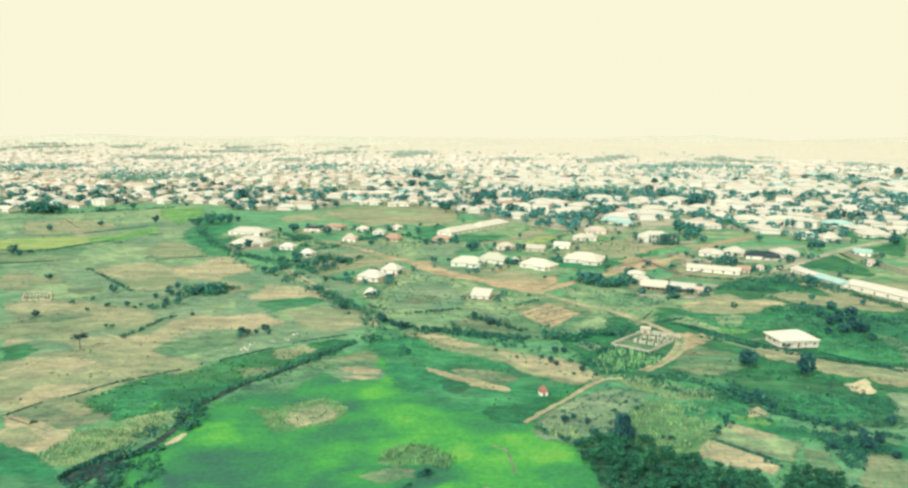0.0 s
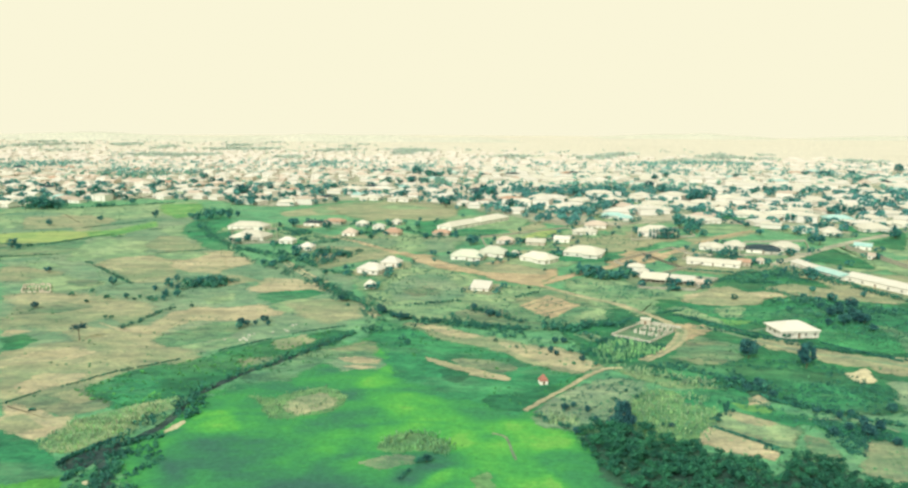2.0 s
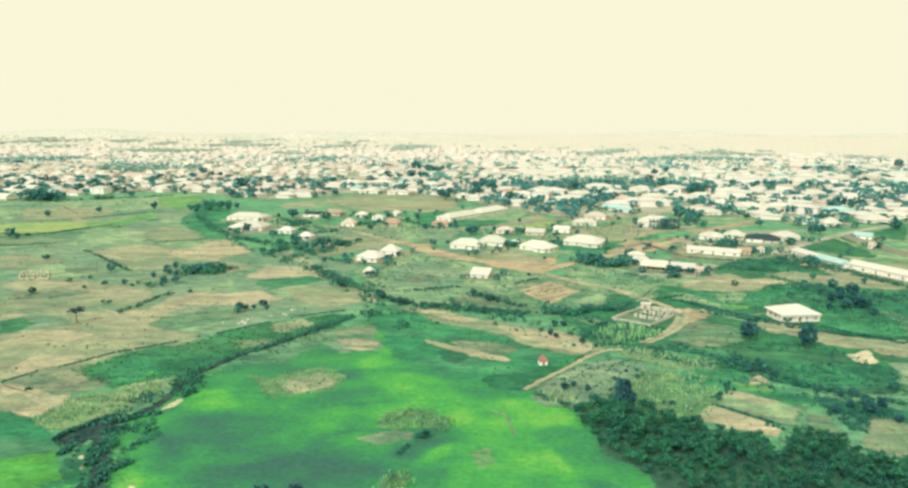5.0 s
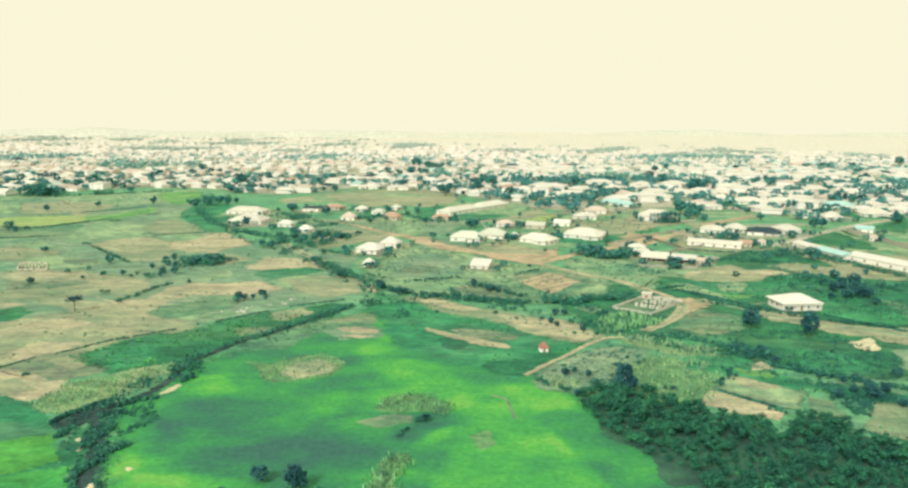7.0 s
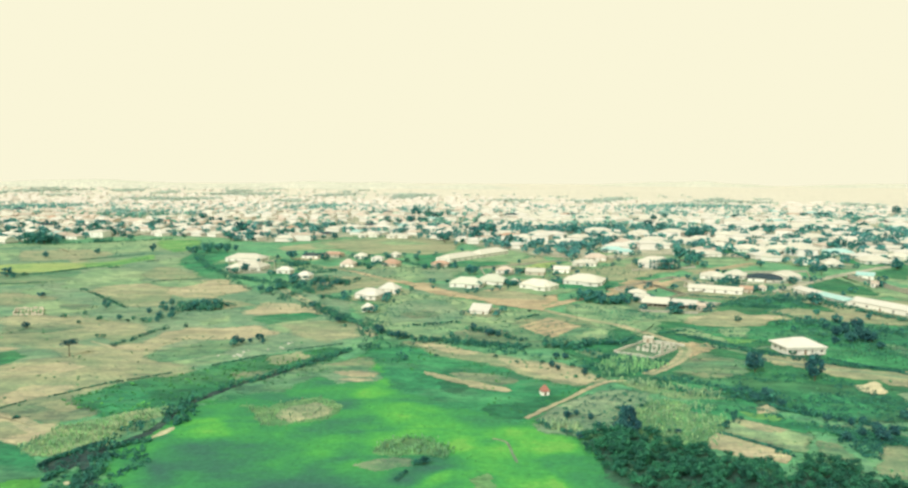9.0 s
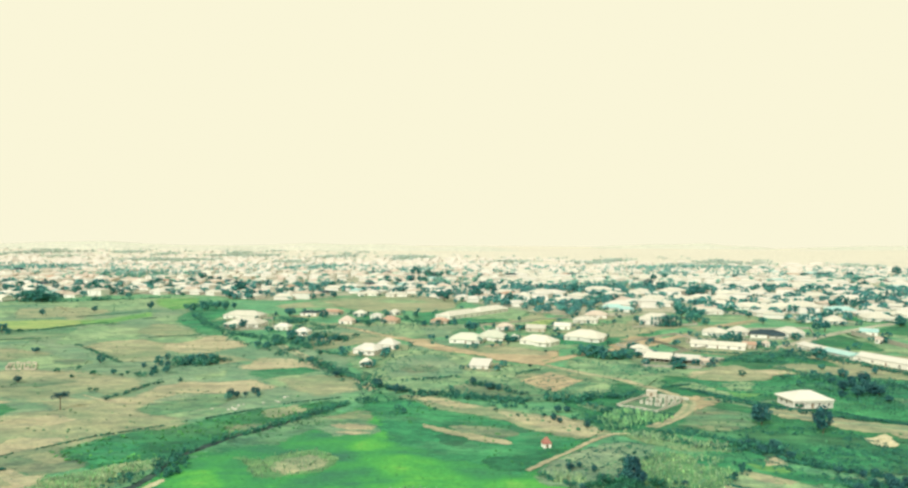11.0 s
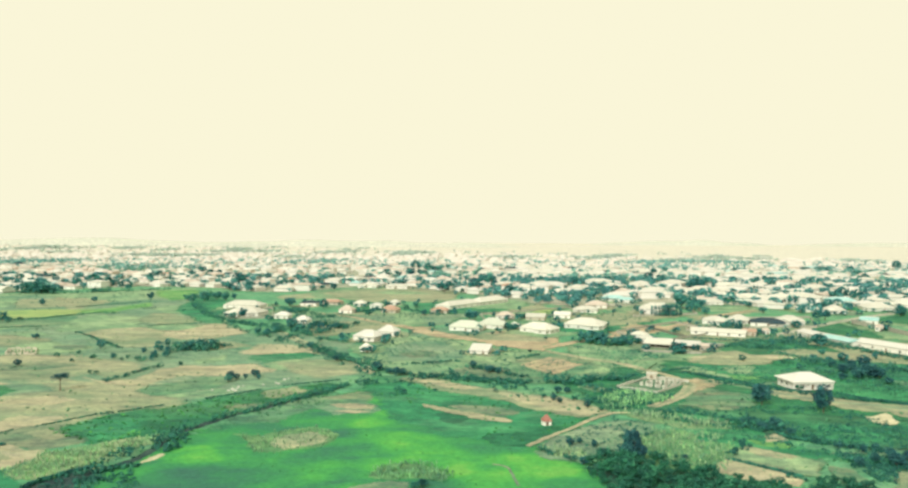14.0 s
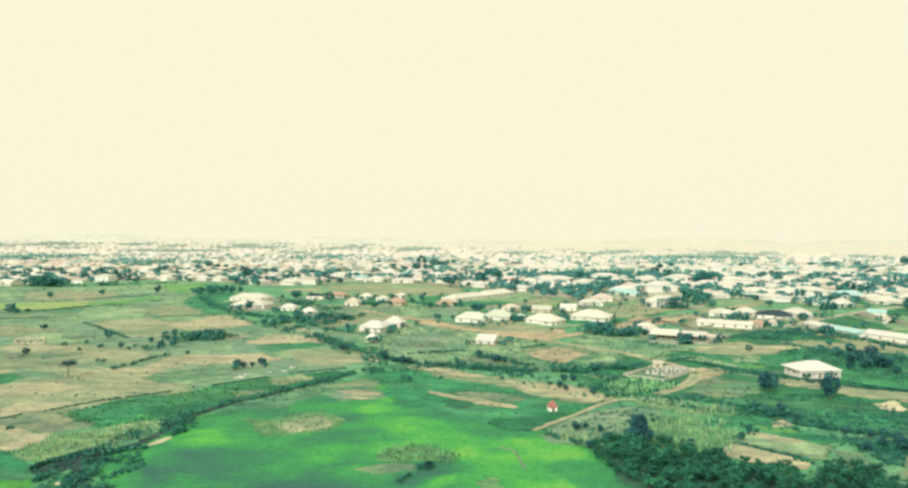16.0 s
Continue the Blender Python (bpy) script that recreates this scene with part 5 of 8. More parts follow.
tree(-32.4, 222.9, 2.5, "round")
tree(-24.5, 211.2, 3.1, "round")
tree(-22.8, 212.6, 2.4, "round")
tree(-26.7, 214.5, 2.1, "round")
tree(-5.2, 349.6, 5.6, "round")
tree(-3.0, 353.3, 4.6, "round")
tree(-0.5, 309.0, 3.7, "round")
tree(6.9, 310.9, 2.0, "bush")
tree(-2.0, 224.7, 2.9, "round")
tree(3.0, 217.7, 2.8, "round")
tree(5.7, 215.7, 2.4, "round")
tree(3.9, 219.1, 2.1, "round")
tree(26.2, 288.7, 1.4, "bush")
tree(17.7, 255.8, 1.7, "bush")
tree(-11.7, 191.5, 1.1, "bush")
tree(-12.9, 506.9, 4.1, "bush")
tree(-28.7, 366.5, 3.6, "round")
tree(-37.1, 409.5, 4.0, "round")
tree(-40.7, 395.1, 3.2, "bush")
tree(-57.1, 364.4, 3.0, "bush")
tree(27.7, 359.1, 3.5, "round")
tree(21.8, 358.7, 2.9, "bush")
tree(38.0, 375.3, 3.0, "bush")
tree(54.9, 310.0, 2.5, "bush")
tree(42.4, 277.0, 5.9, "round")
tree(45.7, 278.3, 5.5, "round")
tree(41.5, 283.7, 4.6, "round")
tree(47.1, 272.9, 4.9, "round")
tree(51.6, 273.2, 4.5, "round")
tree(54.7, 277.8, 4.1, "round")
tree(59.7, 284.9, 3.3, "round")
tree(40.4, 289.6, 3.8, "round")
tree(69.4, 256.1, 3.4, "round")
tree(71.5, 256.3, 2.6, "round")
tree(103.4, 271.2, 1.9, "bush")
tree(12.0, 198.7, 1.3, "bush")
tree(4.4, 191.3, 1.2, "bush")
tree(10.0, 185.7, 1.2, "bush")
tree(18.8, 182.6, 2.1, "round")
tree(20.0, 180.2, 1.8, "round")
tree(20.8, 190.6, 2.5, "round")
tree(23.0, 190.7, 2.2, "round")
tree(24.1, 182.9, 1.5, "bush")
tree(26.2, 175.7, 2.0, "round")
tree(29.1, 172.7, 1.4, "bush")
tree(23.7, 173.3, 1.1, "bush")
tree(16.7, 186.1, 1.2, "bush")
tree(20.3, 145.9, 1.4, "round")
tree(22.9, 143.4, 1.6, "round")
tree(18.3, 144.1, 1.9, "round")
tree(23.7, 137.3, 2.0, "round")
tree(19.2, 132.2, 1.9, "round")
tree(29.6, 149.8, 1.2, "bush")
tree(33.2, 155.3, 1.0, "bush")
tree(38.6, 136.1, 1.4, "round")
tree(35.1, 151.8, 1.0, "bush")
tree(67.7, 132.8, 1.1, "bush")
tree(48.9, 139.5, 1.2, "bush")
tree(128.6, 278.1, 5.4, "round")
tree(131.5, 287.3, 4.1, "round")
tree(114.5, 226.4, 3.3, "round")
tree(117.2, 219.5, 3.6, "round")
tree(117.0, 215.4, 4.0, "round")
tree(105.5, 213.4, 2.7, "round")
tree(132.4, 226.8, 2.5, "round")
tree(100.0, 229.3, 2.2, "round")
tree(114.6, 241.2, 3.0, "round")
tree(-69.4, 203.3, 2.1, "round")
tree(-66.8, 203.4, 2.2, "town", 0.8)
tree(-70.5, 199.8, 2.6, "town")
tree(-65.2, 206.8, 2.8, "round")
tree(-62.8, 202.9, 2.2, "town", 0.7)
tree(-71.1, 203.2, 2.8, "round")
tree(64.2, 158.8, 3.0, "round")
tree(60.8, 156.8, 2.4, "round")
tree(65.3, 153.4, 2.2, "round")
tree(60.2, 162.5, 2.0, "round")
tree(58.2, 162.4, 1.7, "round")
tree(62.0, 146.4, 1.3, "bush")
tree(71.1, 145.3, 1.6, "round")
tree(74.5, 142.4, 1.8, "round")
tree(69.5, 134.3, 2.0, "round")
tree(77.0, 138.0, 2.8, "round")
tree(75.9, 133.8, 3.2, "round")
tree(73.4, 136.4, 2.2, "round")
tree(79.7, 136.7, 2.6, "round")
tree(79.3, 130.0, 2.0, "round")
tree(87.1, 146.1, 2.5, "round")
tree(77.7, 144.1, 1.8, "round")
tree(224.1, 434.0, 7.0, "cypress")
tree(277.2, 510.0, 9.0, "cypress")
tree(268.0, 489.3, 8.0, "cypress")
tree(288.1, 521.6, 9.5, "cypress")
tree(226.0, 397.5, 5.5, "cypress", 1.3)
tree(88.5, 375.0, 5.7, "cypress", 0.9)
tree(90.3, 375.1, 5.7, "cypress", 0.9)
tree(92.1, 375.3, 5.7, "cypress", 0.9)
tree(94.0, 375.4, 6.0, "cypress", 1.6)
tree(95.8, 375.6, 6.3, "cypress", 1.7)
tree(97.4, 375.8, 6.1, "cypress", 1.7)
tree(99.3, 376.0, 6.5, "cypress", 1.6)
tree(101.2, 376.3, 5.9, "cypress", 1.5)
tree(103.2, 376.4, 5.6, "cypress", 1.4)
tree(199.2, 532.6, 5.5, "cypress")
tree(201.4, 532.8, 5.5, "cypress")
tree(264.6, 489.1, 6.3, "cypress")
tree(259.3, 476.2, 6.1, "cypress")
tree(266.5, 495.7, 6.4, "cypress")
tree(297.5, 533.4, 6.9, "cypress")
tree(295.4, 525.8, 6.8, "cypress")
tree(301.8, 533.8, 6.9, "cypress")
tree(299.7, 526.2, 6.8, "cypress")
tree(114.4, 416.2, 9.7, "town")
tree(117.2, 404.7, 9.0, "town")
tree(119.4, 398.2, 7.4, "town")
tree(112.4, 392.4, 5.4, "town")
tree(119.5, 385.4, 4.6, "town")
tree(153.9, 419.2, 5.0, "town")
tree(151.6, 391.9, 4.7, "town")
tree(187.5, 407.7, 5.8, "town")
tree(170.0, 362.0, 7.1, "town")
tree(167.2, 365.4, 5.2, "town")
tree(194.6, 412.8, 6.6, "town")
tree(219.4, 384.5, 6.4, "town")
tree(222.7, 388.8, 5.1, "town")
tree(256.8, 617.3, 7.5, "town")
tree(241.7, 615.9, 9.6, "town")
tree(170.3, 562.6, 10.4, "town")
tree(163.2, 553.5, 11.2, "town")
tree(177.6, 572.0, 8.7, "town")
tree(161.1, 561.8, 7.5, "town")
tree(142.5, 330.3, 4.1, "town")
tree(144.5, 338.2, 3.0, "town")
tree(110.6, 325.2, 5.0, "town")
tree(113.6, 322.4, 4.4, "town")
tree(108.9, 328.0, 3.3, "town")
tree(240.0, 487.0, 8.8, "town")
tree(244.6, 481.1, 7.8, "town")
tree(234.0, 486.6, 7.0, "town")
tree(253.8, 488.2, 7.1, "town")
tree(229.2, 614.8, 7.4, "town")
tree(221.0, 640.5, 7.6, "town")
tree(-25.2, 505.9, 10.6, "town")
tree(-29.6, 524.5, 7.6, "town")
tree(-7.0, 526.4, 7.6, "town")
tree(-2.8, 538.9, 10.4, "town")
tree(3.8, 556.5, 12.6, "town")
tree(8.5, 575.0, 10.2, "town")
tree(1.6, 593.6, 10.5, "town")
tree(12.1, 524.2, 5.9, "town")
tree(20.1, 509.8, 7.4, "town")
tree(24.9, 525.3, 5.1, "town")
tree(-79.3, 690.5, 6.7, "town")
tree(-90.4, 689.3, 9.0, "town")
tree(-68.2, 691.6, 11.2, "town")
tree(-56.0, 679.5, 9.9, "town")
tree(-57.1, 768.2, 11.2, "town")
tree(-44.8, 769.6, 9.9, "town")
tree(-71.0, 783.8, 14.0, "town")
tree(-52.1, 785.9, 8.9, "town")
tree(-37.1, 805.4, 7.8, "town")
tree(95.0, 516.1, 6.8, "town")
tree(88.7, 515.6, 5.9, "town")
tree(85.7, 522.8, 7.7, "town")
tree(111.2, 557.4, 5.5, "town")
tree(76.5, 600.6, 8.8, "town")
tree(82.7, 611.3, 7.0, "town")
tree(95.9, 602.4, 7.9, "town")
tree(110.2, 629.9, 7.2, "town")
tree(-300.8, 475.4, 10.0, "town")
tree(-296.9, 475.7, 9.0, "town")
tree(-308.8, 481.7, 9.2, "town")
tree(-326.2, 502.6, 6.8, "town")
tree(-295.2, 482.9, 6.4, "town")
tree(-299.6, 501.0, 4.7, "town")
tree(-305.9, 555.5, 10.2, "town")
tree(-296.7, 547.2, 8.0, "town")
tree(-285.7, 539.2, 8.9, "town")
tree(-279.1, 539.8, 6.9, "town")
tree(-314.3, 545.6, 7.1, "town")
tree(-322.1, 563.6, 6.3, "town")
tree(-358.1, 560.2, 6.4, "town")
tree(-266.6, 523.8, 6.6, "town")
tree(-251.7, 505.2, 6.4, "town")
tree(-286.1, 631.4, 8.9, "town")
tree(-288.5, 619.5, 7.7, "town")
tree(-222.1, 527.8, 3.7, "town")
tree(-181.2, 511.3, 7.9, "town")
tree(-190.1, 530.6, 6.4, "town")
tree(-196.3, 575.2, 10.8, "town")
tree(-191.7, 575.7, 8.8, "town")
tree(-169.1, 516.3, 7.0, "town")
tree(-170.8, 532.3, 6.3, "town")
tree(-149.4, 542.8, 8.2, "town")
tree(-149.6, 560.6, 6.5, "town")
tree(-127.7, 536.2, 6.2, "town")
tree(-131.1, 581.3, 6.7, "town")
tree(-132.6, 634.7, 7.3, "town")
tree(-108.7, 529.6, 5.2, "town")
tree(-117.2, 528.8, 4.4, "town")
tree(-188.4, 629.3, 6.4, "town")
tree(-283.7, 719.7, 10.0, "town")
tree(-256.8, 672.3, 8.1, "town")
tree(-272.9, 670.7, 7.0, "town")
tree(-248.7, 673.1, 8.1, "town")
tree(-382.4, 583.0, 7.9, "town")
tree(-379.5, 610.6, 8.1, "town")
tree(-399.6, 671.2, 6.3, "town")
tree(-360.9, 689.3, 6.3, "town")
tree(182.8, 769.6, 7.7, "town")
tree(206.1, 814.5, 6.8, "town")
tree(153.0, 714.2, 8.2, "town")
tree(152.7, 662.6, 8.8, "town")
tree(156.3, 634.3, 8.4, "town")
tree(162.4, 618.8, 6.2, "town")
tree(271.8, 618.7, 6.5, "town")
tree(289.1, 641.4, 5.7, "town")
tree(366.9, 832.3, 7.3, "town")
tree(396.3, 854.1, 7.6, "town")
tree(394.2, 835.3, 7.4, "town")
tree(431.3, 858.0, 9.3, "town")
tree(384.8, 752.4, 8.2, "town")
tree(339.2, 651.7, 9.5, "town")
tree(317.3, 622.9, 7.9, "town")
tree(524.4, 930.2, 12.1, "town")
tree(270.8, 779.0, 8.0, "town")
tree(280.4, 780.0, 9.4, "town")
tree(-26.5, 92.1, 1.9, "bush")
tree(-35.5, 90.9, 2.4, "bush")
tree(-36.6, 91.6, 1.6, "bush")
tree(-18.3, 93.8, 0.9, "bush")
tree(-19.7, 92.4, 0.9, "bush")
tree(-22.6, 94.4, 0.8, "bush")
tree(-10.7, 118.9, 1.3, "bush")
tree(-9.2, 119.5, 1.4, "bush")
tree(-12.7, 113.9, 0.9, "bush")
tree(37.2, 137.2, 0.9, "bush")
tree(-5.1, 93.6, 1.2, "bush")
tree(-9.2, 118.9, 1.7, "bush")
tree(-12.0, 115.2, 0.9, "bush")
tree(-13.2, 112.6, 0.9, "bush")

tree(-31.7, 96.2, 3.2, "round", 1.15)
tree(-26.0, 94.1, 4.4, "round", 0.68)
tree(-25.1, 94.7, 3.2, "round", 0.8)
tree(-26.7, 91.6, 1.9, "bush", 0.9)
tree(-35.9, 91.8, 1.5, "bush", 1.2)

tree(86.6, 198.9, 1.7, "bush", 0.85)

tree(120.1, 242.7, 3.8, "round")
tree(121.8, 233.0, 4.6, "round")
tree(115.1, 215.8, 4.8, "round")
tree(110.0, 214.0, 4.2, "round")
tree(110.8, 224.0, 3.4, "round")
tree(120.0, 257.5, 2.8, "round")
tree(112.3, 246.9, 2.6, "round")
tree(111.5, 232.3, 2.8, "round")
tree(117.7, 232.7, 3.4, "round")
tree(151.6, 281.1, 3.0, "round")
tree(115.5, 207.6, 2.6, "round")
tree(116.7, 222.4, 4.0, "round")


def wood(front, back):
    """A crowded wood between two lines."""
    poly = front + back
    xs, ys = [p[0] for p in poly], [p[1] for p in poly]
    rng = random.Random(8)
    put = []
    for _ in range(16000):
        p = (rng.uniform(min(xs), max(xs)), rng.uniform(min(ys), max(ys)))
        if p[1] > 18 and abs(p[0]) < 130 and inside(p, poly) and all((p[0] - q[0]) ** 2 + (p[1] - q[1]) ** 2 > 3.4 for q in put):
            put.append(p)
    put.sort(key=lambda p: math.hypot(*p))
    rest = []
    for k, (x, y) in enumerate(put):
        h = rng.choice((1.0, 1.4, 1.8, 2.2, 2.6, 3.2)) * rng.uniform(0.85, 1.15)
        if k < 65:
            tree(x, y, h, "wood", 1.02)
        else:
            rest.append((x, y, h))
    crowd("wood_trees", "crowded dark green trees of the riverside wood", rest, "wood")


def crowd(name, label, places, kind, mat="town"):
    """Many crowns joined into one mesh."""
    base = []
    for _, crown in KINDS[kind]:
        co = np.empty(len(crown.vertices) * 3, np.float32)
        crown.vertices.foreach_get("co", co)
        base.append(co.reshape(-1, 3))
    rng = np.random.default_rng(len(places))
    out = []
    for x, y, h in places:
        b = base[rng.integers(len(base))]
        a, w = rng.uniform(0, 6.28), h * rng.uniform(0.95, 1.2) * (1.02 if kind == "wood" else 1.0)
        c, s_ = math.cos(a), math.sin(a)
        out.append(np.stack([(b[:, 0] * c - b[:, 1] * s_) * w + x, (b[:, 0] * s_ + b[:, 1] * c) * w + y, b[:, 2] * h], 1))
    ob = new(name, leaf_mesh(name, np.concatenate(out), LEAF[mat if kind == "speck" else kind]))
    return tagged(ob, label, "trees", kind="stuff")


def hedge(line, width, height, dens):
    """One unbroken run of low bushes along a line."""
    rng = np.random.default_rng(int(abs(line[0][0] * 7 + line[0][1] * 3)) + len(line))
    line = rounded(line, False, 2)
    cs, rs = [], []
    for (ax, ay), (bx, by) in zip(line, line[1:]):
        length = math.hypot(bx - ax, by - ay)
        n = max(1, int(length / max(0.3 if height < 1 else 0.9, width * 0.28) * dens))
        for k in range(n):
            t = (k + rng.uniform(0, 1)) / n
            x, y = ax + (bx - ax) * t, ay + (by - ay) * t
            if dens < 1.6 and noise.noise(Vector((x * 0.09, y * 0.09, 1.7))) < -0.22:
                continue
            for _ in range(2):
                r = height * rng.uniform(0.25, 0.55)
                cs.append((x + rng.normal() * width * 0.28, y + rng.normal() * width * 0.28, r * rng.uniform(0.6, 1.1)))
                rs.append(r)
    if not cs:
        return
    q = leaves(rng, np.array(cs), np.array(rs), 26, max(0.32, height * 0.2))
    q[:, 2] = np.maximum(q[:, 2], 0.01)
    # hedges beyond 225 steps take the leaf colour with painted haze
    ob = new("hedgerow", leaf_mesh("hedgerow", q, LEAF["bank" if line[0][1] > 225 else "shrub"]))
    tagged(ob, "uneven run of dark green bushes along a field edge", "hedgerow", kind="stuff")


def scatter(poly, n, rng):
    xs, ys = [p[0] for p in poly], [p[1] for p in poly]
    out = []
    for _ in range(n * 12):
        p = (rng.uniform(min(xs), max(xs)), rng.uniform(min(ys), max(ys)))
        if inside(p, poly):
            out.append(p)
        if len(out) == n:
            break
    return out


def scrub(poly, n, height, mat):
    rng = np.random.default_rng(n + int(abs(poly[0][0])))
    pts = [p for p in scatter(poly, int(n * 1.1), rng) if noise.noise(Vector((p[0] * 0.07, p[1] * 0.07, 4.0))) > -0.15]
    r = height * rng.uniform(0.3, 0.9, len(pts))
    c = np.array([(x, y, k * 0.5) for (x, y), k in zip(pts, r)])
    q = leaves(rng, c, r, 22, max(0.25, height * 0.3))
    q[:, 2] = np.maximum(q[:, 2], 0.01)
    # shrubs starting beyond 225 steps get the haze-paled leaf colour
    ob = new("scrub", leaf_mesh("scrub", q, LEAF["bank" if mat == "shrub" and poly[0][1] > 225 else mat]))
    tagged(ob, "scattered low green scrub and weeds", "scrub", kind="stuff")


scrub([(80.5, 267.7), (95.4, 280.3), (124.3, 308.7), (146.7, 320.7), (142.1, 289.6), (126.1, 276.5), (105.6, 267.5), (93.7, 269.6)], 420, 1.3, "shrub")
hedge([(106.3, 325.2), (110.4, 323.3), (116.4, 322.3)], 3.0, 2.2, 2.0)
hedge([(86.0, 296.0), (94.0, 292.0), (104.0, 290.0), (113.0, 296.0)], 2.4, 1.3, 1.4)
hedge([(69.0, 264.6), (72.8, 263.2)], 1.6, 1.4, 1.6)
hedge([(104.6, 262.0), (108.2, 253.4), (114.6, 245.2), (126.0, 241.0)], 2.2, 1.5, 1.5)
hedge([(5.2, 221.0), (12.4, 211.0), (20.2, 216.6)], 3.0, 1.4, 1.4)
hedge([(-36.4, 198.3), (-44.7, 183.2), (-51.8, 170.0), (-55.9, 164.5), (-59.1, 159.3)], 4.2, 1.6, 2.0)
hedge([(-62.5, 152.1), (-64.2, 146.5), (-63.3, 138.3), (-66.1, 134.4), (-66.3, 129.2), (-66.9, 122.6), (-69.4, 123.2)], 5, 2.2, 1.3)
hedge([(-61.3, 145.6), (-59.1, 141.7), (-60.8, 135.3)], 4, 2.2, 1.0)
hedge([(-66.2, 123.1), (-64.7, 125.5), (-61.5, 126.6)], 1.5, 1.1, 3.3)
hedge([(-69.9, 109.3), (-69.9, 111.3), (-69.6, 113.4)], 1.2, 1.0, 3.9)
hedge([(-63.5, 106.3), (-63.7, 110.1), (-63.8, 113.5), (-64.4, 116.3)], 2.5, 1.2, 3.3)
hedge([(-59.2, 104.8), (-58.0, 105.9), (-57.2, 107.0)], 1.5, 1.3, 3.9)
hedge([(-59.5, 95.8), (-59.9, 99.0), (-59.3, 100.8), (-58.3, 102.0)], 1.8, 1.2, 3.6)
hedge([(-55.5, 94.9), (-53.5, 92.2), (-52.4, 89.6)], 1.2, 1.1, 2.7)
hedge([(-74.0, 114.5), (-73.8, 117.7), (-72.4, 120.5), (-70.9, 123.4), (-68.9, 125.7)], 0.5, 0.9, 2.2)
hedge([(-59.0, 101.6), (-59.6, 104.1), (-61.3, 105.7)], 1.0, 1.2, 2.0)
hedge([(-60.6, 98.4), (-58.1, 93.3), (-55.8, 90.1)], 0.6, 0.9, 1.6)
hedge([(-66.7, 118.1), (-65.8, 119.7), (-62.8, 119.9)], 1.4, 0.9, 1.6)
hedge([(-216.8, 303.6), (-204.3, 307.4), (-193.4, 312.7)], 2.1, 0.55, 1.3)
hedge([(-211.5, 339.4), (-203.8, 359.0), (-194.9, 373.6), (-181.4, 393.6)], 2.0, 0.50, 1.3)
hedge([(-170.4, 297.1), (-155.5, 282.6), (-143.5, 269.4), (-130.2, 255.7)], 2.2, 0.44, 1.3)
hedge([(-149.0, 317.3), (-140.0, 323.2), (-129.1, 327.8)], 1.4, 0.39, 1.3)
hedge([(-225.5, 391.9), (-214.6, 407.6), (-198.9, 426.7)], 1.7, 0.50, 1.3)
hedge([(-75.7, 320.7), (-68.7, 323.8), (-59.3, 314.2)], 7, 4.0, 2.6)
hedge([(-99.5, 384.3), (-93.3, 377.5)], 6, 3.4, 2.4)
hedge([(-119.5, 406.4), (-102.8, 384.0), (-88.4, 357.4)], 4, 2.0, 1.4)
hedge([(-81.1, 348.5), (-71.8, 358.6)], 4, 2.0, 1.6)
hedge([(-65.8, 379.5), (-55.2, 391.3)], 3, 2.0, 1.6)
hedge([(-115.7, 331.5), (-100.8, 321.6), (-88.1, 317.3), (-75.8, 313.1)], 5, 2.2, 1.6)
hedge([(-89.1, 289.1), (-84.9, 312.4), (-71.4, 294.6), (-59.4, 278.6), (-51.2, 279.2)], 4, 1.8, 1.5)
hedge([(-308.3, 475.5), (-306.5, 487.7), (-289.8, 480.6)], 10, 6.0, 2.2)
hedge([(-270.7, 490.7), (-262.7, 495.2)], 9, 5.0, 2.0)
hedge([(-179.6, 455.9), (-175.6, 467.0), (-164.4, 461.4)], 8, 5.0, 2.2)
hedge([(60.6, 157.2), (63.2, 158.0), (66.5, 158.2)], 2.4, 1.5, 3.0)
# bushes added to stand in for a long dark shadow line
hedge([(64.3, 152.6), (69.7, 147.7), (75.3, 145.3), (81.3, 140.9), (85.1, 139.6)], 1.4, 1.0, 1.7)
hedge([(63.5, 155.2), (64.5, 151.9), (67.2, 150.1)], 1.0, 0.9, 1.6)
hedge([(-31.9, 220.1), (-20.8, 212.6), (-5.0, 207.9), (6.5, 203.7), (19.7, 204.5), (35.4, 203.1)], 3.5, 1.9, 1.55)
hedge([(-31.4, 212.0), (-24.3, 200.0), (-17.6, 191.4)], 3.0, 1.4, 1.3)
hedge([(-3.5, 226.2), (5.7, 221.0)], 3.0, 2.0, 1.8)
hedge([(61.2, 222.5), (66.7, 219.3), (71.8, 211.8), (77.0, 206.0), (81.2, 201.6), (88.4, 195.5)], 0.9, 0.7, 1.7)
hedge([(57.2, 166.2), (61.3, 164.1), (64.7, 160.5)], 1.6, 1.1, 1.8)
hedge([(105.5, 285.3), (122.1, 296.5), (129.7, 290.8), (132.7, 275.7)], 5, 1.6, 1.5)
hedge([(90.0, 269.5), (107.1, 274.1), (120.0, 267.9)], 5, 1.6, 1.5)
hedge([(46.9, 137.0), (50.4, 133.7), (53.6, 130.5), (56.5, 127.8)], 0.5, 0.6, 2.2)
hedge([(62.8, 221.4), (69.8, 210.5), (78.8, 198.5)], 1.4, 1.0, 2.0)
hedge([(94.9, 195.3), (100.7, 188.3), (108.6, 180.0)], 0.8, 0.7, 1.6)
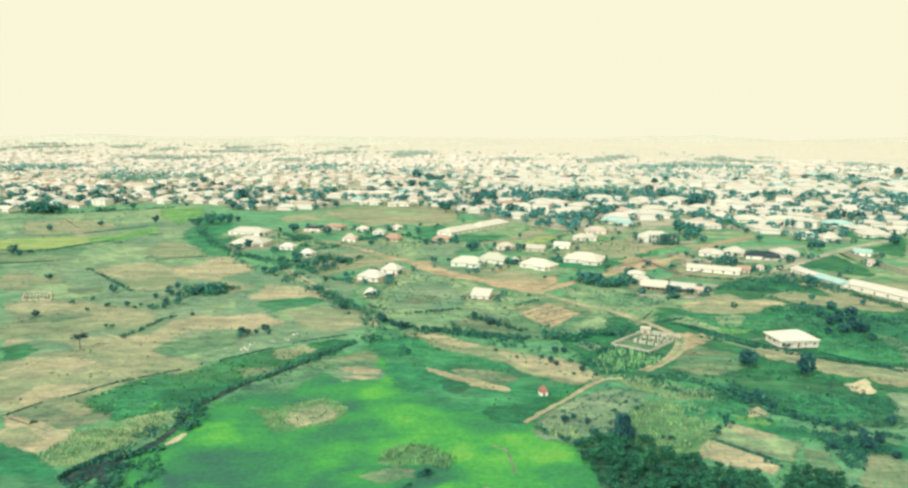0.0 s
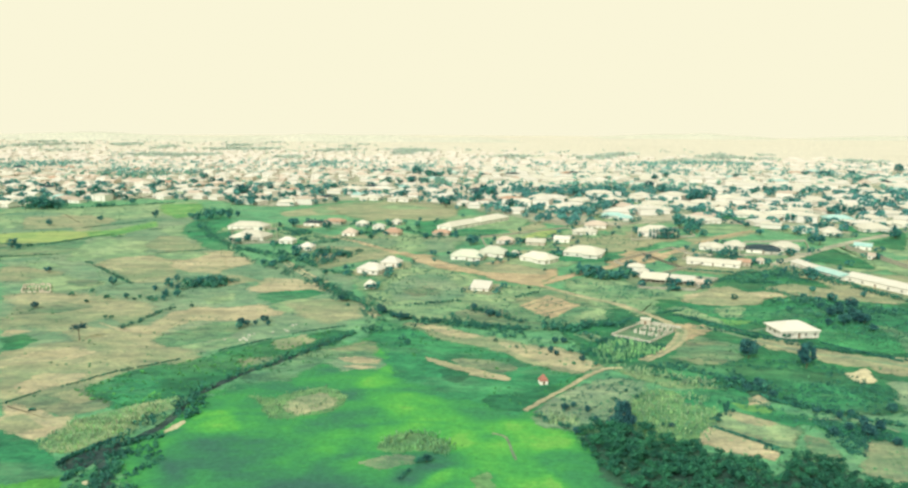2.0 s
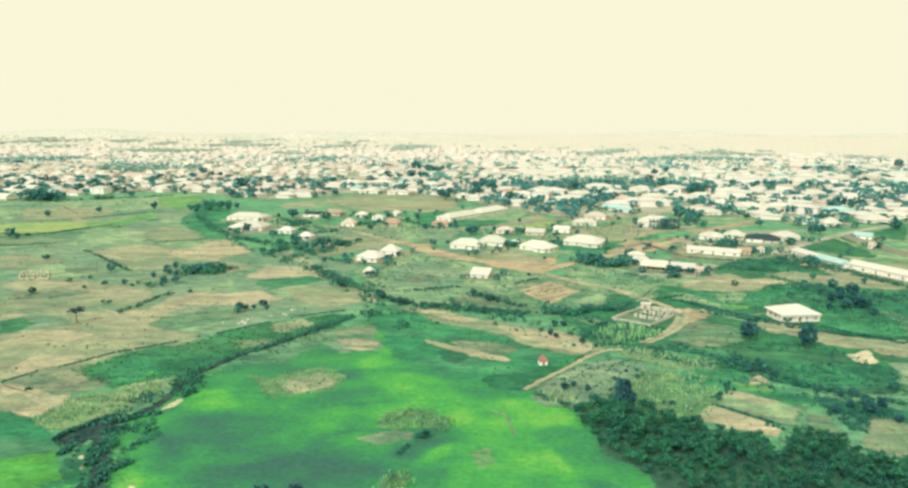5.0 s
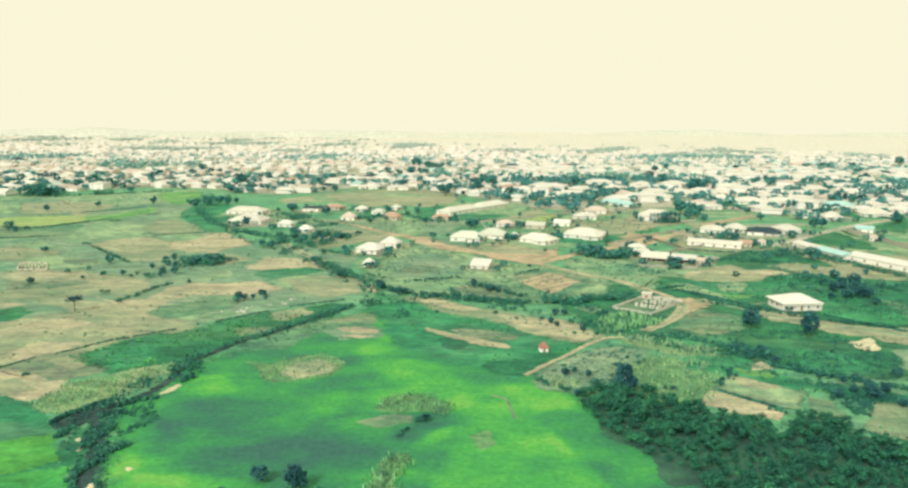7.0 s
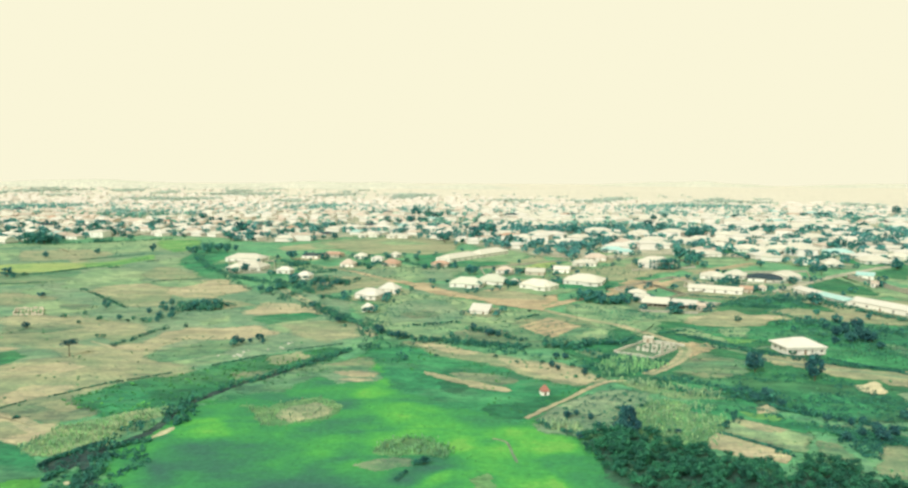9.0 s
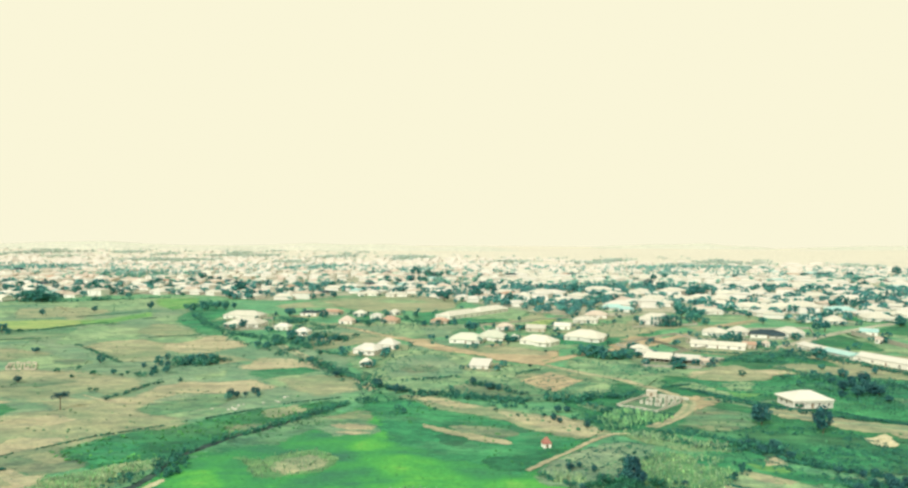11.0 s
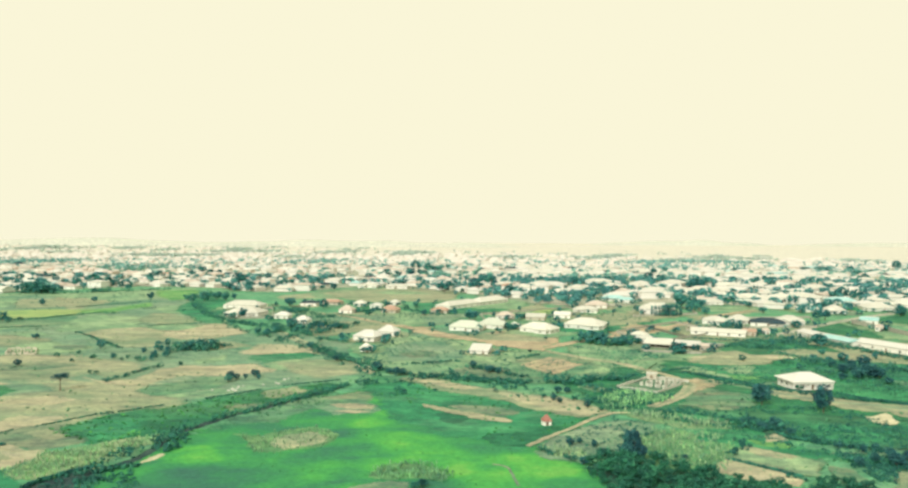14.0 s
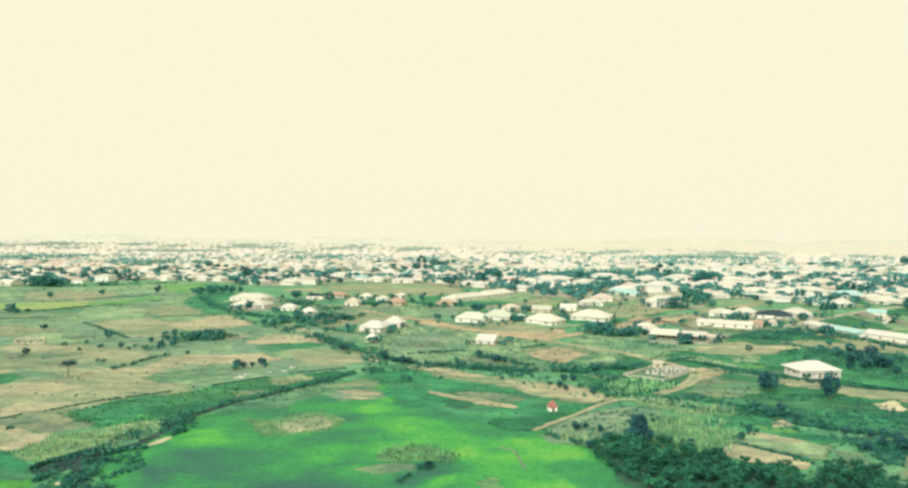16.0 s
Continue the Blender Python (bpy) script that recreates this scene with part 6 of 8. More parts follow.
hedge([(221.7, 490.3), (221.8, 460.5), (224.2, 434.3), (225.3, 410.8), (224.8, 391.6)], 2.5, 1.5, 2.2)
hedge([(-35.2, 222.7), (-34.4, 196.0), (-22.1, 206.0), (-12.0, 209.9), (-4.9, 207.0), (3.7, 204.3), (18.9, 202.1)], 5, 1.7, 1.5)
hedge([(-33.5, 212.0), (-25.6, 205.8), (-17.6, 194.1), (-20.3, 188.3)], 6, 2.2, 1.0)
hedge([(-8.6, 213.5), (-1.4, 205.3), (8.7, 200.9)], 5, 2.2, 2.0)
hedge([(19.2, 206.5), (25.8, 204.4), (33.3, 209.2), (39.9, 207.7)], 6, 3.0, 2.6)
hedge([(3.7, 198.2), (14.9, 193.1), (24.0, 188.1), (31.8, 178.4), (38.7, 183.7)], 5, 1.8, 1.0)
hedge([(28.6, 199.6), (33.9, 191.4), (37.2, 183.6)], 6, 2.2, 1.8)
hedge([(-63.0, 265.9), (-45.6, 238.2), (-37.3, 230.4), (-32.8, 219.1)], 5, 2.2, 1.8)
hedge([(-82.4, 300.8), (-67.6, 271.0), (-57.5, 255.9), (-43.6, 238.3), (-33.1, 234.7)], 5, 2.0, 1.0)
hedge([(-167.5, 417.0), (-145.1, 372.1), (-120.1, 336.2), (-101.4, 321.3), (-86.8, 307.4), (-74.2, 288.3)], 5, 2.2, 1.0)
hedge([(-95.6, 329.6), (-82.4, 300.8), (-75.1, 265.1)], 4, 1.5, 1.0)
hedge([(-105.3, 198.0), (-103.1, 205.9), (-101.9, 215.0), (-99.6, 222.7)], 1.5, 1.4, 1.0)
hedge([(-102.2, 141.1), (-99.1, 148.3), (-93.3, 154.2), (-89.0, 161.8), (-83.9, 166.0), (-77.5, 171.4), (-72.1, 176.5), (-60.5, 188.8), (-51.5, 198.0), (-39.4, 205.0)], 0.9, 0.32, 0.8)
hedge([(-108.4, 255.7), (-103.7, 255.0), (-98.4, 255.4), (-95.5, 257.6)], 7, 4.0, 3.2)
hedge([(-106.1, 252.9), (-100.5, 252.2), (-95.6, 253.5)], 5, 3.0, 2.5)
hedge([(38.5, 283.6), (43.3, 277.0), (49.8, 275.2), (58.8, 281.4)], 7, 3.6, 2.2)
hedge([(-77.4, 301.1), (-70.0, 296.2), (-63.8, 302.0)], 6, 3.0, 2)
hedge([(-72.9, 265.2), (-69.0, 276.6), (-59.7, 266.1)], 6, 1.6, 1.0)
hedge([(-96.3, 261.6), (-93.0, 261.8)], 4, 2, 1.0)
hedge([(-110.7, 230.0), (-108.4, 243.2), (-106.1, 252.9)], 6, 2.2, 1.0)
hedge([(-235.0, 336.7), (-215.2, 332.9), (-203.3, 357.7), (-177.5, 367.6), (-158.4, 381.8)], 2.5, 1.2, 1.0)
hedge([(-94.3, 138.6), (-83.5, 135.1), (-77.6, 137.5)], 1.6, 0.8, 1.0)
hedge([(44.1, 133.5), (48.3, 131.0), (55.7, 126.3)], 1.0, 1.0, 1.0)
hedge([(48.7, 141.0), (52.8, 144.3), (53.2, 149.3)], 1.8, 1.0, 1.0)
hedge([(68.4, 150.1), (76.1, 145.6), (81.0, 143.6), (86.1, 138.5), (90.9, 133.2)], 2.6, 1.8, 1.0)
hedge([(42.3, 166.4), (54.1, 160.2), (61.5, 158.7)], 2.5, 1.0, 1.0)
hedge([(57.2, 161.6), (61.4, 160.2), (64.5, 157.0)], 5, 2.4, 2.6)
hedge([(42.5, 173.4), (51.9, 171.2), (58.5, 165.6)], 3, 1.2, 2)
hedge([(27.9, 139.9), (24.7, 128.5), (20.5, 129.6), (17.7, 129.5)], 3, 1.8, 1.0)
hedge([(11.9, 140.6), (15.7, 136.9), (19.9, 133.1)], 1.5, 1.6, 1.0)
hedge([(65.5, 207.9), (78.1, 200.7), (89.8, 190.2), (103.1, 186.3), (110.2, 180.8)], 2.0, 1.2, 1.0)
hedge([(87.3, 267.1), (105.9, 276.6), (123.3, 286.7), (132.7, 287.3), (135.8, 270.1), (140.6, 258.7)], 6, 2.4, 1.0)
hedge([(40.3, 209.6), (49.4, 220.4), (66.1, 228.8)], 1.5, 0.8, 1.0)
hedge([(-24.6, 229.5), (-7.6, 236.3), (8.1, 237.2), (20.9, 251.2)], 2, 1.2, 1.0)
hedge([(64.3, 162.7), (66.7, 155.3), (68.9, 148.4)], 4, 2.0, 1.0)
hedge([(47.3, 175.5), (57.6, 171.6), (64.1, 165.9)], 3, 1.2, 1.0)
hedge([(-46.3, 401.6), (-21.2, 367.0), (6.1, 383.3)], 3, 1.6, 1.0)
hedge([(-110.2, 381.0), (-80.9, 362.7), (-62.0, 358.3)], 3, 1.6, 1.0)
hedge([(-296.9, 475.7), (-257.6, 493.4), (-227.2, 519.1)], 4, 2, 1.0)
hedge([(134.2, 293.3), (137.7, 278.7), (139.4, 264.3), (146.7, 244.8)], 4, 2.2, 1.6)
hedge([(98.6, 324.4), (106.0, 319.0), (115.2, 319.6)], 6, 2.4, 1.6)
scrub([(101.1, 247.2), (119.4, 248.3), (142.3, 237.2), (153.9, 234.0), (136.3, 205.8), (111.0, 201.4), (103.4, 213.3), (91.7, 222.9)], 220, 1.2, "shrub")
hedge([(104.3, 240.6), (112.3, 241.1), (116.3, 233.3), (126.2, 230.8), (135.7, 225.5)], 9, 3.0, 2.4)
hedge([(111.6, 235.4), (115.6, 228.0), (119.3, 221.0)], 10, 3.2, 2.4)
hedge([(104.1, 231.0), (108.4, 220.4), (117.6, 214.1)], 8, 2.4, 1.3)
scrub([(55.8, 175.0), (70.8, 180.6), (87.8, 179.1), (91.7, 164.2), (96.5, 156.9), (88.7, 143.1), (79.7, 145.8), (64.7, 153.4), (62.2, 160.7)], 420, 0.9, "shrub")
scrub([(28.3, 185.7), (38.6, 200.2), (52.4, 189.7), (42.0, 178.0), (30.8, 172.8)], 260, 0.9, "shrub")
scrub([(-33.0, 208.7), (-18.4, 203.0), (-20.3, 188.3), (-21.5, 185.5), (-29.7, 187.8)], 60, 0.7, "shrub")
scrub([(12.0, 141.6), (21.5, 155.8), (31.3, 167.1), (38.4, 161.3), (34.5, 143.4), (19.9, 133.1)], 160, 0.8, "shrub")
scrub([(-66.6, 118.9), (-61.1, 125.4), (-56.2, 117.0), (-59.2, 110.3), (-62.1, 110.1)], 150, 0.7, "shrub")
scrub([(68.5, 142.0), (78.2, 138.1), (82.8, 132.8), (74.5, 131.0), (68.3, 121.0), (68.9, 130.8)], 220, 1.0, "shrub")
scrub([(56.3, 123.9), (66.5, 125.6), (65.5, 117.6), (70.0, 110.3), (66.0, 103.3), (54.3, 109.9)], 200, 1.3, "shrub")
scrub([(-44.6, 284.1), (-31.9, 297.5), (-11.5, 280.3), (-7.5, 232.2), (-33.3, 222.8)], 120, 0.6, "shrub")
scrub([(-57.3, 173.5), (-43.0, 189.8), (-30.2, 190.5), (-39.6, 174.5), (-48.5, 158.6)], 100, 0.5, "weed")
scrub([(-92.4, 150.5), (-73.1, 171.6), (-59.4, 185.0), (-42.8, 200.4), (-44.9, 184.2), (-64.8, 151.2), (-76.8, 140.8)], 50, 0.5, "tuft")
scrub([(-44.6, 284.1), (-31.9, 297.5), (-11.5, 280.3), (6.6, 260.0), (21.3, 256.0), (44.6, 233.7), (29.8, 209.0), (-12.2, 213.3), (-33.3, 222.8)], 260, 0.9, "shrub")
scrub([(54.1, 263.0), (79.6, 262.6), (99.8, 285.2), (135.9, 294.6), (140.4, 266.4), (121.3, 271.3), (88.2, 263.1), (69.9, 242.7), (58.5, 244.6)], 320, 1.2, "shrub")
scrub([(43.6, 239.4), (61.4, 232.4), (82.6, 233.6), (92.2, 226.6), (82.2, 202.7), (71.1, 209.5), (54.8, 228.1)], 220, 0.8, "shrub")
scrub([(-114.6, 396.4), (-63.7, 367.9), (-34.4, 380.3), (-15.2, 367.5), (-34.9, 325.9), (-65.6, 345.3), (-104.5, 361.0)], 160, 1.2, "shrub")
scrub([(-170.5, 424.8), (-147.5, 382.6), (-109.3, 320.7), (-59.7, 266.1), (-35.7, 226.5), (-42.6, 222.3), (-75.8, 276.1), (-112.0, 312.9)], 260, 1.3, "shrub")
scrub([(2.9, 383.0), (56.1, 409.4), (91.9, 379.3), (81.3, 333.9), (37.3, 352.6)], 160, 1.1, "shrub")
scrub([(-40.0, 208.3), (-11.2, 197.3), (14.9, 171.9), (25.4, 164.7), (16.0, 152.6), (6.6, 142.6), (-9.0, 158.8), (-12.3, 166.9)], 120, 0.5, "tuft")
scrub([(53.5, 158.3), (62.9, 158.8), (80.5, 142.7), (83.6, 134.2), (81.3, 130.1), (71.6, 136.3), (57.7, 144.6)], 200, 0.8, "shrub")
scrub([(-52.1, 332.6), (-12.2, 298.8), (-6.5, 269.5), (-30.6, 285.0)], 120, 0.9, "shrub")
scrub([(31.4, 271.9), (60.6, 263.4), (62.5, 244.8), (43.6, 239.4)], 160, 0.9, "shrub")
scrub([(89.8, 222.8), (100.4, 206.8), (111.3, 182.8), (119.2, 178.5), (136.3, 205.8), (112.5, 204.4)], 220, 0.8, "shrub")
scrub([(19.8, 132.3), (27.1, 135.5), (32.5, 134.3), (40.2, 125.7), (47.7, 120.0), (51.9, 115.4), (57.5, 124.2), (63.8, 124.3), (67.0, 116.6), (70.2, 110.7), (76.6, 102.1), (74.0, 80.3), (59.2, 62.2), (37.3, 61.2), (30.0, 78.2), (32.9, 94.2), (33.2, 103.5), (27.9, 107.2), (22.9, 114.5), (19.6, 125.8)], 900, 0.8, "wood")
scrub([(-73.3, 113.5), (-73.7, 120.4), (-68.4, 125.7), (-65.6, 123.7), (-62.0, 113.1), (-56.7, 105.9), (-58.0, 102.5), (-50.9, 90.3), (-55.8, 89.4), (-60.0, 96.1), (-61.2, 100.7), (-68.9, 108.0)], 170, 0.7, "shrub")
scrub([(-332.1, 479.7), (-210.4, 520.6), (-172.6, 430.1), (-172.5, 392.0), (-247.1, 354.5)], 200, 1.0, "shrub")


def maize_plot(poly, n, height, mat):
    """Standing stalks, each a tuft of upright arching blades."""
    rng = np.random.default_rng(n)
    verts, faces = [], []
    for x, y in scatter(poly, int(n * 0.42), rng):
        x, y = x + rng.normal() * 0.6, y + rng.normal() * 0.6
        if noise.noise(Vector((x * 0.12, y * 0.12, 2.0))) < -0.55:
            continue
        h = height * rng.uniform(0.55, 1.25)
        for k in range(5):
            a, s = rng.uniform(0, 6.28), rng.uniform(0.03, 0.24)
            dx, dy = math.cos(a), math.sin(a)
            i = len(verts)
            verts += [(x - dy * 0.05, y + dx * 0.05, 0), (x + dy * 0.05, y - dx * 0.05, 0),
                      (x + dx * s * h + dy * 0.07, y + dy * s * h - dx * 0.07, h * 0.75), (x + dx * s * 1.6 * h, y + dy * s * 1.6 * h, h)]
            faces += [(i, i + 1, i + 2, i + 3)]
    ob = new("maize_crop", mesh_of("maize_crop", verts, faces, [LEAF[mat]]))
    tagged(ob, "standing maize in loose rows" if mat == "maize" else "ripe straw-coloured maize standing loosely", "maize", kind="stuff")


maize_plot([(-84.5, 122.4), (-81.8, 134.2), (-75.2, 137.7), (-68.0, 146.3), (-64.8, 145.5), (-67.0, 134.4), (-69.4, 124.2), (-73.3, 119.3), (-77.3, 118.8)], 700, 0.75, "maize")
maize_plot([(-83.2, 123.0), (-81.0, 132.8), (-74.4, 136.1), (-68.5, 144.6), (-66.0, 144.7), (-67.2, 135.0), (-69.8, 125.0), (-74.0, 120.4), (-78.2, 120.2)], 600, 0.75, "drymaize")
maize_plot([(-51.6, 149.5), (-45.3, 147.5), (-42.1, 151.9), (-35.3, 154.5), (-31.6, 151.4), (-28.9, 148.4), (-29.1, 144.3), (-31.3, 140.4), (-35.4, 138.3), (-38.5, 136.4), (-43.2, 136.7), (-45.7, 142.2)], 420, 0.6, "maize")
maize_plot([(-51.6, 149.5), (-45.3, 147.5), (-42.1, 151.9), (-35.3, 154.5), (-31.6, 151.4), (-28.9, 148.4), (-29.1, 144.3), (-31.3, 140.4), (-35.4, 138.3), (-38.5, 136.4), (-43.2, 136.7), (-45.7, 142.2)], 420, 0.65, "drymaize")
maize_plot([(-18.9, 127.4), (-14.8, 131.3), (-9.3, 130.9), (-4.3, 126.0), (-6.0, 121.7), (-11.4, 124.0), (-14.7, 122.4), (-18.0, 124.5)], 900, 0.9, "maize")
maize_plot([(-15.3, 91.4), (-15.5, 96.9), (-14.6, 103.0), (-12.1, 106.5), (-10.3, 104.9), (-10.8, 101.6), (-12.2, 98.1), (-12.1, 91.6)], 900, 0.95, "maize")
maize_plot([(31.5, 146.5), (37.7, 158.2), (51.0, 154.4), (50.6, 144.2), (43.9, 130.3), (32.6, 129.7), (32.6, 140.2)], 900, 0.85, "maize")
maize_plot([(32.0, 145.8), (37.7, 156.7), (50.0, 152.9), (49.7, 144.2), (43.7, 132.1), (33.6, 131.6), (33.2, 140.2)], 600, 0.9, "drymaize")
maize_plot([(32.1, 171.5), (40.4, 170.6), (56.4, 162.3), (53.5, 157.5), (43.3, 159.6), (36.5, 165.3)], 600, 1.2, "drymaize")
maize_plot([(29.5, 183.2), (39.2, 194.4), (50.1, 186.9), (42.0, 178.0), (31.1, 174.6)], 700, 1.5, "maize")
maize_plot([(102.8, 251.7), (119.4, 257.3), (121.4, 244.1), (101.4, 242.9)], 260, 0.8, "maize")
maize_plot([(101.9, 210.0), (107.9, 195.5), (114.3, 187.9), (122.3, 183.4), (128.9, 194.0), (124.6, 214.6)], 700, 0.75, "weed")
maize_plot([(104.7, 218.5), (118.5, 222.0), (117.4, 195.8), (112.6, 187.4), (102.1, 189.8), (95.2, 197.7)], 500, 0.7, "weed")
maize_plot([(12.4, 139.1), (16.3, 142.4), (20.5, 138.0), (20.0, 134.2), (14.5, 136.8)], 160, 1.5, "drymaize")


def tufts(poly, n, height, mat, label):
    """Loose tufts of grass or weeds, thicker where the ground is rougher."""
    rng = np.random.default_rng(n + 3)
    verts, faces = [], []
    for x, y in scatter(poly, n, rng):
        if noise.noise(Vector((x * 0.05, y * 0.08, 6.0))) + rng.uniform(-0.35, 0.35) < 0.02:
            continue
        h = height * rng.uniform(0.5, 1.4)
        for k in range(4):
            a = rng.uniform(0, 6.28)
            dx, dy = math.cos(a), math.sin(a)
            i = len(verts)
            w = h * 0.45
            verts += [(x - dy * w, y + dx * w, 0), (x + dy * w, y - dx * w, 0), (x + dx * h * 0.9 + dy * w, y + dy * h * 0.9 - dx * w, h * 0.6),
                      (x + dx * h * 0.9 - dy * w, y + dy * h * 0.9 + dx * w, h * 0.6)]
            faces.append((i, i + 1, i + 2, i + 3))
    ob = new("grass_tufts", mesh_of("grass_tufts", verts, faces, [LEAF[mat]]))
    tagged(ob, label, "grass", kind="stuff")


tufts([(-60.6, 126.8), (-54.6, 156.3), (-30.2, 190.5), (-16.8, 185.8), (5.9, 159.6), (19.8, 132.3), (26.7, 116.7)], 450, 0.22, "tuft", "short uneven tufts of meadow grass")
tufts([(-62.0, 113.7), (-50.2, 144.6), (-24.3, 154.0), (8.7, 140.6), (25.6, 109.1), (28.9, 94.0), (-49.9, 90.1)], 450, 0.2, "tuft", "short uneven tufts of meadow grass")
tufts([(-205.0, 292.5), (-147.3, 361.8), (-59.7, 266.1), (-35.2, 222.7), (-74.1, 174.0), (-94.6, 149.6), (-101.1, 139.5)], 1100, 0.35, "weed", "dry weeds dotted over the pasture")
tufts([(-44.6, 284.1), (21.7, 260.9), (62.5, 244.8), (140.0, 233.2), (88.7, 143.1), (37.0, 161.3), (-11.2, 197.3), (-33.0, 208.7)], 2600, 0.4, "weed", "rank weeds and grass between the plots")
tufts([(12.6, 142.2), (38.4, 161.3), (54.8, 158.3), (85.3, 137.0), (73.8, 116.9), (52.9, 118.0), (42.4, 129.4), (19.9, 133.7)], 1200, 0.3, "weed", "rank weeds and grass between the plots")
tufts([(-95.0, 150.3), (-73.5, 172.6), (-42.8, 200.4), (-44.7, 183.2), (-64.4, 150.1), (-76.2, 139.5)], 700, 0.35, "tuft", "rank green grass along the stream")

LUMP = paint("pale_lump", (0.55, 0.54, 0.48), (0.68, 0.66, 0.60), 0.95, 2.0)


def stone(x, y, size, seed):
    """A pale lump at the field edge, added to stand in for a white speck."""
    bm = bmesh.new()
    bmesh.ops.create_icosphere(bm, subdivisions=2, radius=0.5)
    for v in bm.verts:
        v.co *= 1 + 0.35 * noise.noise(v.co * 2.2 + Vector((seed * 3.1, 0, 0)))
        v.co.z = max(v.co.z * 0.7 + 0.18, 0.0)
    me = bpy.data.meshes.new("stone")
    bm.to_mesh(me)
    bm.free()
    me.materials.append(LUMP)
    ob = new("stone", me)
    ob.matrix_world = Matrix.Translation((x, y, 0)) @ Matrix.Diagonal((size * 1.5, size, size, 1))
    tagged(ob, "pale lump at the field edge standing in for a white speck", "stone", "stones along the field edge")


# ---- houses
WINDOW_CACHE = {}


def window_meshes(w, h):
    key = (w, h)
    if key not in WINDOW_CACHE:
        v, f = [], []
        t = 0.09
        for a in ((-w / 2 - t, -w / 2, 0, h), (w / 2, w / 2 + t, 0, h), (-w / 2 - t, w / 2 + t, -t, 0), (-w / 2 - t, w / 2 + t, h, h + t)):
            box(a[0], a[1], -0.08, 0.02, a[2], a[3], v, f)
        box(-0.03, 0.03, -0.06, 0.0, 0, h, v, f)
        frame_me = mesh_of("window", v, f, [TRIM])
        v, f = [], []
        box(-w / 2, w / 2, -0.03, 0.015, 0, h, v, f)
        WINDOW_CACHE[key] = (frame_me, mesh_of("pane", v, f, [GLASS]))
    return WINDOW_CACHE[key]


def hip(w, d, z, rise, over, x=0.0, y=0.0, style="hip"):
    """Closed roof body over a w by d plan: eaves board, slopes and ridge."""
    a, b = w / 2 + over, d / 2 + over
    t = 0.22
    v = [(-a, -b, z), (a, -b, z), (a, b, z), (-a, b, z), (-a, -b, z + t), (a, -b, z + t), (a, b, z + t), (-a, b, z + t)]
    f = [(3, 2, 1, 0), (0, 1, 5, 4), (1, 2, 6, 5), (2, 3, 7, 6), (3, 0, 4, 7)]
    if style == "shed":
        v[6] = (a, b, z + t + rise)
        v[7] = (-a, b, z + t + rise)
        f.append((4, 5, 6, 7))
    elif a >= b:
        k = a - (b * 0.95 if style == "hip" else 0.0)
        v += [(-k, 0, z + t + rise), (k, 0, z + t + rise)]
        f += [(4, 5, 9, 8), (6, 7, 8, 9), (5, 6, 9), (7, 4, 8)]
    else:
        k = b - (a * 0.95 if style == "hip" else 0.0)
        v += [(0, -k, z + t + rise), (0, k, z + t + rise)]
        f += [(5, 6, 9, 8), (7, 4, 8, 9), (4, 5, 8), (6, 7, 9)]
    return [(p[0] + x, p[1] + y, p[2]) for p in v], f


